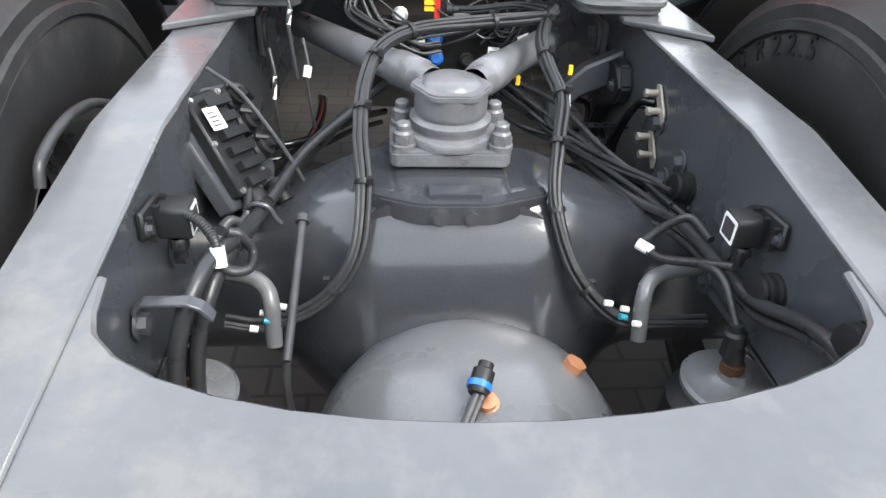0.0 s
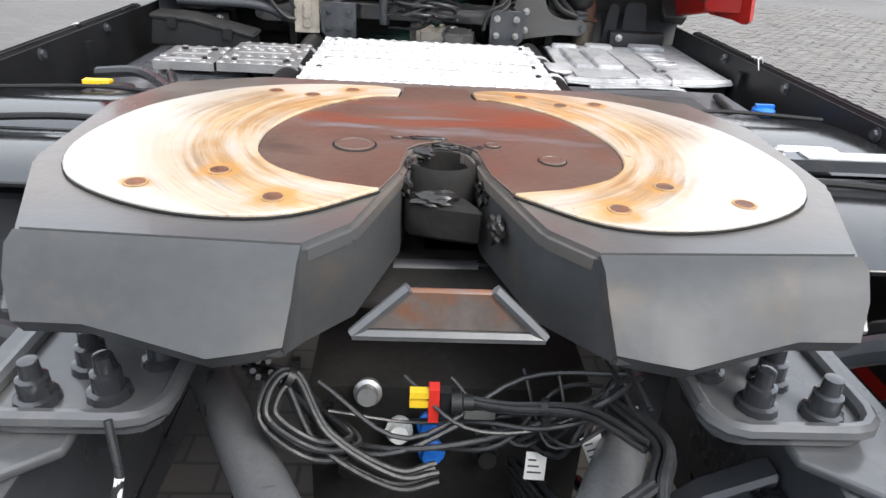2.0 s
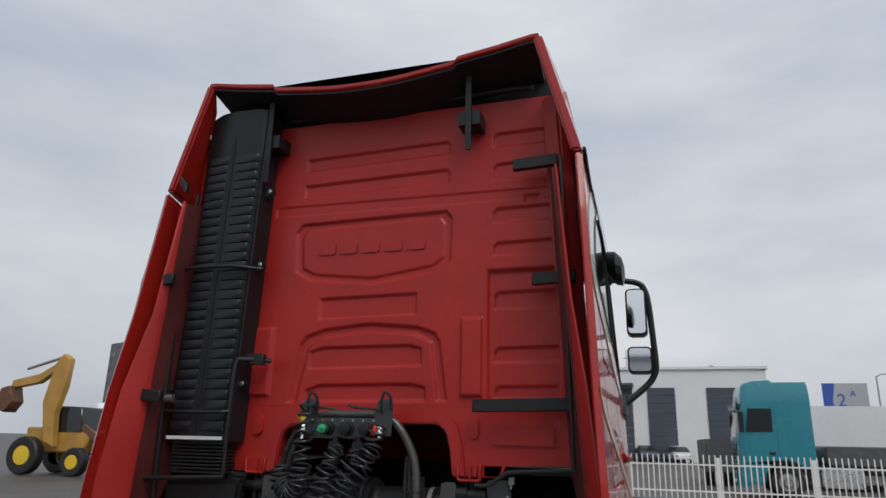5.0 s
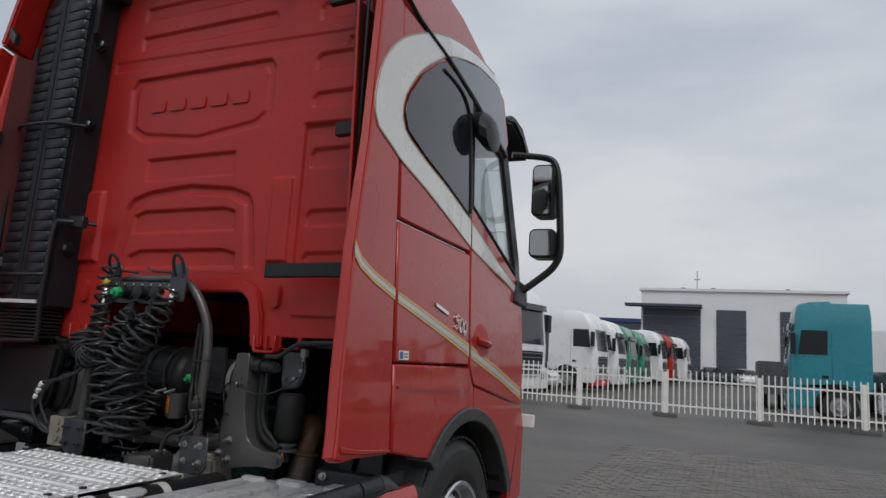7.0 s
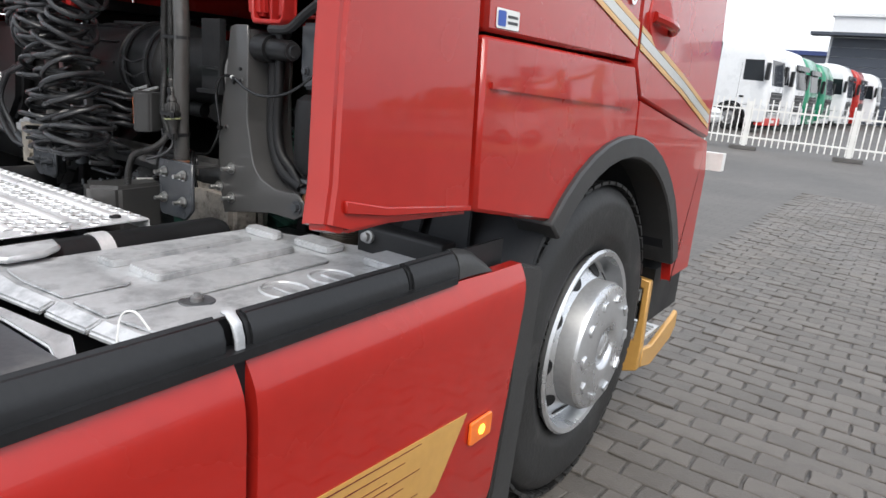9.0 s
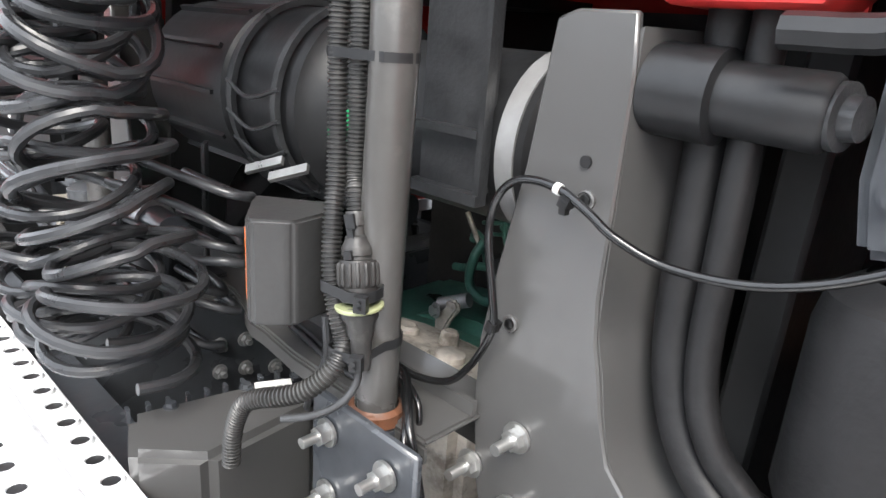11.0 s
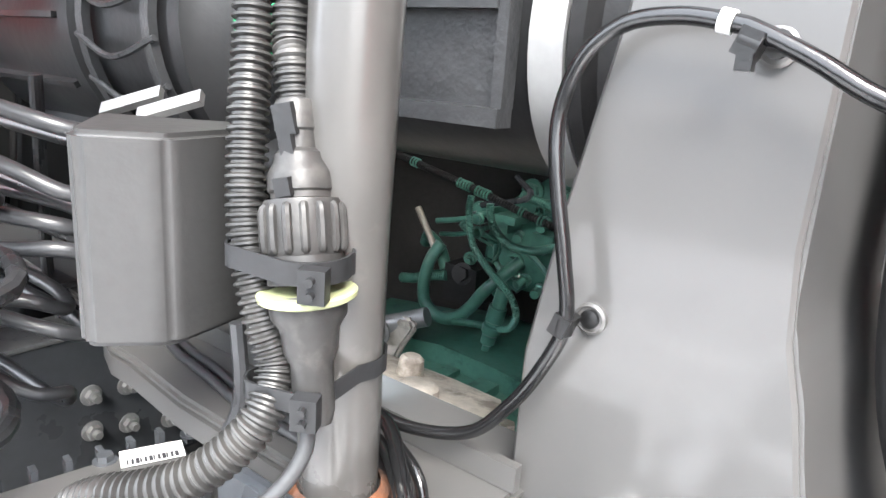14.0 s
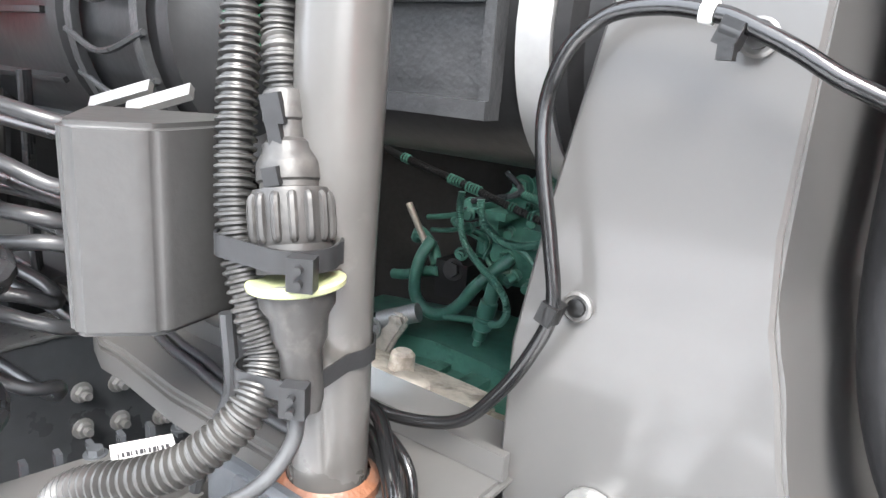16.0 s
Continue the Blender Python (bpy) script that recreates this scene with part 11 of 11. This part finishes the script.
# level sensors on both rails
for s in (1, -1):
    sn = thing("level_sensor", "black plastic level sensor with pale edged label", "sensor", "level sensors")
    dz = 0.0 if s > 0 else 0.018
    bm = bm_new()
    prism(bm, [(-0.185, 0.770 + dz), (-0.178, 0.806 + dz), (-0.120, 0.800 + dz), (-0.080, 0.780 + dz), (-0.085, 0.745 + dz), (-0.125, 0.738 + dz)], "x", s * 0.416, s * 0.406, 0.003)
    for k in range(3):
        box(bm, (min(s * 0.406, s * 0.398), -0.172 + 0.028 * k, 0.760 + dz), (max(s * 0.406, s * 0.398), -0.166 + 0.028 * k, 0.795 + dz), 0.001)
    part("bracket", bm, BLACK_PLASTIC, sn)
    bm = bm_new()
    prism(bm, rrect(-0.145, 0.745 + dz, -0.100, 0.790 + dz, 0.006), "x", s * 0.406, s * 0.364, 0.004)
    part("housing", bm, BLACK_PLASTIC, sn)
    bm = bm_new()
    lathe(bm, [(0.010, 0), (0.0125, 0.004), (0.0125, 0.016), (0.009, 0.018), (0.009, 0.03), (0, 0.03)], (s * 0.385, -0.135, 0.745 + dz), (0, 0, -1), 16, False)
    for k in range(10):
        q = math.tau * k / 10
        box(bm, (s * 0.385 + 0.0125 * math.cos(q) - 0.001, -0.136 + 0.0125 * math.sin(q), 0.730 + dz), (s * 0.385 + 0.0125 * math.cos(q) + 0.001, -0.134 + 0.0125 * math.sin(q), 0.741 + dz), 0)
    part("plug", bm, BLACK_PLASTIC, sn, "ribbed plug")
    bm = bm_new()
    prism(bm, rrect(-0.142, 0.749 + dz, -0.104, 0.786 + dz, 0.003), "x", s * 0.3635, s * 0.3628, 0)
    lb = part("label", bm, LABEL, sn, "pale label")
    bm = bm_new()
    prism(bm, rrect(-0.137, 0.754 + dz, -0.109, 0.781 + dz, 0.002), "x", s * 0.3626, s * 0.3620, 0)
    part("label_window", bm, LABEL_INK, lb)
    for y, z in ((-0.172, 0.780), (-0.095, 0.765)):
        bm = bm_new()
        hexbolt(bm, (s * 0.406, y, z + dz), (-s, 0, 0), 0.007, 0.007)
        part("bolt", bm, FRAME, sn)
# white metal cable anchors on the right rail
for y, z in ((0.325, 0.778), (0.318, 0.690)):
    an = thing("cable_anchor", "pale zinc bracket with two studs on the rail", "bracket", "rail brackets")
    bm = bm_new()
    prism(bm, [(y - 0.044, z - 0.012), (y + 0.002, z + 0.030), (y + 0.018, z + 0.026), (y + 0.014, z + 0.008), (y - 0.034, z - 0.040), (y - 0.046, z - 0.034)], "x", 0.4105, 0.416, 0.0015)
    part("plate", bm, CLAY, an)
    for dy, dz in ((0.006, 0.012), (-0.022, -0.014)):
        bm = bm_new()
        cyl(bm, (0.411, y + dy, z + dz), (0.385, y + dy, z + dz), 0.0065, seg=14)
        hexbolt(bm, (0.394, y + dy, z + dz), (-1, 0, 0), 0.0085, 0.008, False)
        part("stud", bm, CLAY, an)
for y, z in ((0.118, 0.696), (-0.193, 0.705), (-0.372, 0.771)):
    gm = thing("cable_gland", "ribbed black rubber cable gland on the rail", "gland", "rail glands")
    bm = bm_new()
    lathe(bm, [(0.029, 0), (0.029, 0.006), (0.024, 0.008), (0.024, 0.011), (0.027, 0.013), (0.027, 0.018), (0.022, 0.020), (0.022, 0.024), (0.025, 0.026), (0.024, 0.031), (0.010, 0.034), (0, 0.034)], (0.416, y, z), (-1, 0, 0.1), 24, False)
    part("grommet", bm, RUBBER, gm)
# modulator valve on the left rail
mv = thing("modulator_valve", "black electronic brake modulator with silver screws and label", "valve")
lean = Matrix.Translation((-0.372, 0.145, 0.762)) @ pose(0, 0, 0, 0, 0, -18) @ pose(0, 0, 0, 0, -36, 0) @ pose(0, 0, 0, -12, 0, 0)


def on_valve(bm):
    bm.transform(lean)
    return bm


bm = bm_new()
prism(bm, [(-0.075, -0.10), (-0.085, 0.06), (-0.04, 0.105), (0.07, 0.10), (0.08, -0.06), (0.03, -0.11)], "x", -0.034, 0.0, 0.004)
part("mount", on_valve(bm), FRAME, mv)
bm = bm_new()
prism(bm, [(-0.066, -0.085), (-0.066, 0.085), (0.005, 0.090), (0.018, 0.06), (0.018, -0.07), (0.0, -0.09)], "x", 0.0, 0.024, 0.004)
part("body", on_valve(bm), BLACK_PLASTIC, mv)
for k in range(6):
    bm = bm_new()
    box(bm, (0.024, -0.045, -0.078 + 0.027 * k), (0.036 + 0.004 * (k % 2), 0.012, -0.063 + 0.027 * k), 0.003)
    part("cooling_fin", on_valve(bm), BLACK_PLASTIC, mv)
for k, z in enumerate((0.068, 0.022, -0.026)):
    bm = bm_new()
    lathe(bm, [(0.022, -0.02), (0.022, 0.014), (0.018, 0.018), (0.018, 0.028), (0.010, 0.030), (0.009, 0.040), (0, 0.040)], (0.006, 0.042, z), (1, 0.1, 0), 20, False)
    part("solenoid", on_valve(bm), RUBBER, mv, "round black solenoid cap")
    bm = bm_new()
    tube(bm, [(0.03, 0.03, z + 0.02), (0.042, 0.05, z + 0.004), (0.03, 0.075, z - 0.012)], 0.006, 8)
    part("elbow", on_valve(bm), BLACK_PLASTIC, mv)
for y, z in ((-0.058, 0.078), (-0.060, 0.004), (-0.058, -0.078), (0.012, 0.082), (-0.02, -0.086), (0.008, -0.06)):
    bm = bm_new()
    hexbolt(bm, (0.023, y, z), (1, 0, 0), 0.004, 0.004)
    part("screw", on_valve(bm), STEEL, mv, "bright screw")
bm = bm_new()
prism(bm, rrect(-0.060, 0.020, -0.028, 0.058, 0.002), "x", 0.0365, 0.038, 0)
lb = part("label", on_valve(bm), LABEL, mv, "white label with dark bars")
for k in range(4):
    bm = bm_new()
    box(bm, (0.0381, -0.056, 0.026 + 0.007 * k), (0.0385, -0.036 - 0.003 * (k % 2), 0.0285 + 0.007 * k), 0)
    part("label_bar", on_valve(bm), LABEL_INK, lb)
for y in (-0.03, 0.03):
    bm = bm_new()
    lathe(bm, [(0.017, 0.0), (0.020, 0.006), (0.020, 0.024), (0.014, 0.028), (0.014, 0.042), (0, 0.042)], (0.012, y, -0.085), (0.2, -0.1, -1), 18, False)
    part("port", on_valve(bm), RUBBER, mv, "ribbed round port")
bm = bm_new()
tube(bm, [(0.018, 0.025, 0.125), (0.046, 0.035, 0.06), (0.05, 0.055, -0.05), (0.044, 0.066, -0.11)], 0.0038, 8)
part("stay_rod", on_valve(bm), CABLE_GREY, mv, "slim grey stay rod")
# bracket strap at the rail, left
ba = thing("hose_bracket", "dark weathered steel strap holding hoses on the rail", "bracket")
bm = bm_new()
prism(bm, [(-0.414, 0.700), (-0.410, 0.742), (-0.398, 0.752), (-0.345, 0.752), (-0.330, 0.744), (-0.318, 0.726), (-0.322, 0.724), (-0.334, 0.740), (-0.346, 0.747), (-0.398, 0.747), (-0.405, 0.740), (-0.409, 0.700)], "y", -0.262, -0.244, 0.001)
part("strap", bm, FRAME, ba)
bm = bm_new()
hexbolt(bm, (-0.410, -0.253, 0.716), (1, 0, 0), 0.0135, 0.012)
part("bolt", bm, FRAME, ba)
# clamp on the hose pair further ahead
bm = bm_new()
tube(bm, [(-0.33, 0.02, 0.712), (-0.315, 0.012, 0.726), (-0.295, 0.01, 0.722), (-0.285, 0.012, 0.70), (-0.278, 0.014, 0.69)], 0.004, 8)
tagged(part("hose_clamp", bm, FRAME), "bent dark steel clamp round two hoses", "clamp")
# grey elbow pipes at the axle ends
for s in (1, -1):
    bm = bm_new()
    tube(bm, [(s * 0.288, -0.10, 0.54), (s * 0.289, -0.08, 0.60), (s * 0.300, -0.06, 0.622), (s * 0.33, -0.04, 0.628), (s * 0.40, -0.02, 0.625)], 0.013, 16)
    tagged(part("breather_pipe", bm, CAST_COVER), "bent grey steel pipe at the axle end", "pipe", "axle pipes")

# yellow and red valve connector, labels and fittings under the coupling
vc = thing("valve_connector", "red and yellow push-in connector block", "connector")
bm = bm_new()
box(bm, (-0.012, 0.590, 0.846), (0.0, 0.606, 0.893), 0.002)
part("red_body", bm, RED_PLUG, vc, "red body")
for z in (0.884, 0.871):
    bm = bm_new()
    box(bm, (-0.034, 0.592, z - 0.005), (-0.012, 0.603, z + 0.004), 0.002)
    part("yellow_tab", bm, YELLOW, vc, "yellow tab")
bm = bm_new()
box(bm, (0.001, 0.592, 0.850), (0.014, 0.606, 0.888), 0.003)
lathe(bm, [(0.014, 0.0), (0.014, 0.012), (0.010, 0.014), (0.010, 0.026)], (0.014, 0.599, 0.869), (1, 0, 0), 14)
part("black_housing", bm, BLACK_PLASTIC, vc)
bm = bm_new()
box(bm, (0.030, 0.590, 0.852), (0.066, 0.592, 0.864), 0)
part("grey_label", bm, STEEL, vc)
vbk = thing("valve_block", "black gearbox valve block with fittings below the coupling", "valve")
bm = bm_new()
box(bm, (-0.16, 0.66, 0.62), (0.20, 0.98, 0.84), 0.03, 2)
part("body", bm, GRIME_SHADE, vbk)
for x, y, z, material in ((-0.085, 0.655, 0.84, STEEL), (-0.045, 0.655, 0.78, LABEL), (-0.005, 0.655, 0.79, BLUE), (-0.002, 0.655, 0.745, BLUE), (0.07, 0.655, 0.74, RUBBER), (-0.11, 0.655, 0.72, RUBBER)):
    bm = bm_new()
    lathe(bm, [(0.016, 0.0), (0.018, 0.012), (0.013, 0.014), (0.012, 0.026), (0, 0.026)], (x, y, z), (0, -1, 0.3), 14, False)
    part("fitting", bm, material, vbk)
for x, z, turn in ((0.125, 0.77, 4), (0.195, 0.80, -25)):
    bm = bm_new()
    box(bm, (-0.013, 0, -0.018), (0.013, 0.001, 0.018), 0, 1, Matrix.Translation((x, 0.60, z)) @ pose(0, 0, 0, -20, turn, 0))
    lb = part("paper_label", bm, LABEL, vbk, "white paper label with dark bars")
    for k in range(3):
        bm = bm_new()
        box(bm, (-0.010, -0.001, -0.009 + 0.008 * k), (0.008 - 0.004 * k, -0.0004, -0.007 + 0.008 * k), 0, 1, Matrix.Translation((x, 0.60, z)) @ pose(0, 0, 0, -20, turn, 0))
        part("label_bar", bm, LABEL_INK, lb)
for p in ((0.251, 0.40, 0.809), (0.147, 0.40, 0.786), (0.241, 0.40, 0.701)):
    bm = bm_new()
    box(bm, (p[0] - 0.004, p[1] - 0.004, p[2] - 0.009), (p[0] + 0.004, p[1] + 0.004, p[2] + 0.009), 0.002)
    tagged(part("yellow_clip", bm, YELLOW), "small yellow plastic clip on a hose", "clip", "yellow clips")
# hanging tags on the left
for x, y, z, h in ((-0.299, 0.45, 0.90, 0.026), (-0.272, 0.45, 0.790, 0.020), (-0.340, 0.45, 0.768, 0.045)):
    bm = bm_new()
    cyl(bm, (x, y, z), (x - 0.004, y - 0.01, z - h), 0.0044 if x < -0.28 else 0.0085, seg=12)
    tagged(part("hose_marker", bm, LABEL), "white marker sleeve on a black hose", "marker", "hose markers")
    bm = bm_new()
    tube(bm, [(x - 0.01, y + 0.02, z + 0.05), (x, y, z), (x - 0.004, y - 0.01, z - h), (x + 0.008, y - 0.03, z - h - 0.10)], 0.0042, 8)
    tagged(part("air_line", bm, CABLE), "black air line hanging beside the rail", "hose", "hanging air lines")
# red inner lock bar of the coupling
bm = bm_new()
box(bm, (-0.02, 0.80, 0.93), (0.34, 0.86, 0.965), 0.008)
part("lock_bar", bm, WEB_RUST, fw, "reddish lock bar")
# gusset arm on the right rail
bm = bm_new()
prism(bm, [(0.415, 0.73), (0.415, 0.80), (0.33, 0.76), (0.25, 0.68), (0.26, 0.62), (0.33, 0.69)], "y", 0.56, 0.60, 0.006)
tagged(part("gusset_arm", bm, FRAME), "dark grey suspension arm on the rail", "arm")
# dark underside beyond the axle: propeller shaft and floor of the tanks
bm = bm_new()
lathe(bm, [(0.05, 0.0), (0.06, 0.02), (0.06, 1.9), (0.05, 1.92)], (0, 0.98, 0.62), (0, 1, 0.02), 20)
tagged(part("propeller_shaft", bm, FRAME), "dark grey propeller shaft between the rails", "shaft")



# ---- single paving blocks near the truck ----
def paver_mesh(w, d, rnd):
    """A worn block: eight points round, chipped a little out of line."""
    bm = bm_new()
    t = 0.004
    round_ = [(-w / 2, -d / 2), (0, -d / 2), (w / 2, -d / 2), (w / 2, 0), (w / 2, d / 2), (0, d / 2), (-w / 2, d / 2), (-w / 2, 0)]
    wob = [(rnd.uniform(-0.006, 0.002) * (1 if x > 0 else -1 if x < 0 else 0), rnd.uniform(-0.006, 0.002) * (1 if y > 0 else -1 if y < 0 else 0)) for x, y in round_]
    low = [(x + a, y + b) for (x, y), (a, b) in zip(round_, wob)]
    tilt_x, tilt_y = rnd.uniform(-0.02, 0.02), rnd.uniform(-0.03, 0.03)
    rings = []
    for z, k in ((-0.03, 1.0), (-t, 1.0), (0.0, None)):
        rings.append([bm.verts.new((x - (math.copysign(t, x) if k is None and x else 0), y - (math.copysign(t, y) if k is None and y else 0), z + (x * tilt_x + y * tilt_y if z > -0.02 else 0))) for x, y in low])
    for a, b in zip(rings, rings[1:]):
        for i in range(8):
            bm.faces.new((a[i], a[(i + 1) % 8], b[(i + 1) % 8], b[i]))
    bm.faces.new(rings[2])
    return bm


PW, PD = 0.175, 0.105
rnd = random.Random(11)
kinds = []
for k in range(9):
    bm = paver_mesh(PW - 0.006, PD - 0.006, rnd)
    bmesh.ops.recalc_face_normals(bm, faces=bm.faces)
    me = bpy.data.meshes.new("paver")
    bm.to_mesh(me)
    bm.free()
    me.materials.append(PAVER)
    kinds.append(me)
rest_v, rest_f = [], []
base_v = [[tuple(v.co) for v in me.vertices] for me in kinds]
base_f = [[tuple(p.vertices) for p in me.polygons] for me in kinds]
made = 0
for row in range(-14, 105):
    y = 2.2 + row * PD
    for col in range(0, 41):
        x = 0.75 + col * PW + (PW / 2 if row % 2 else 0)
        z = rnd.uniform(-0.004, 0.003)
        k = rnd.randrange(9)
        if 1.35 < x < 2.75 and 3.6 < y < 8.1 and made < 300 and (x - 1.35) < (y - 3.0) * 0.55 + 0.2:
            ob = new("paver", kinds[k])
            ob.parent = ground
            ob.location = (x, y, z)
            ob.rotation_euler = (0, 0, rnd.uniform(-0.012, 0.012))
            made += 1
        else:
            n = len(rest_v)
            rest_v += [(vx + x, vy + y, vz + z) for vx, vy, vz in base_v[k]]
            rest_f += [tuple(i + n for i in f) for f in base_f[k]]
me = bpy.data.meshes.new("pavers")
me.from_pydata(rest_v, [], rest_f)
me.materials.append(PAVER_REST)
tagged(new("pavers", me), kind="stuff").parent = ground
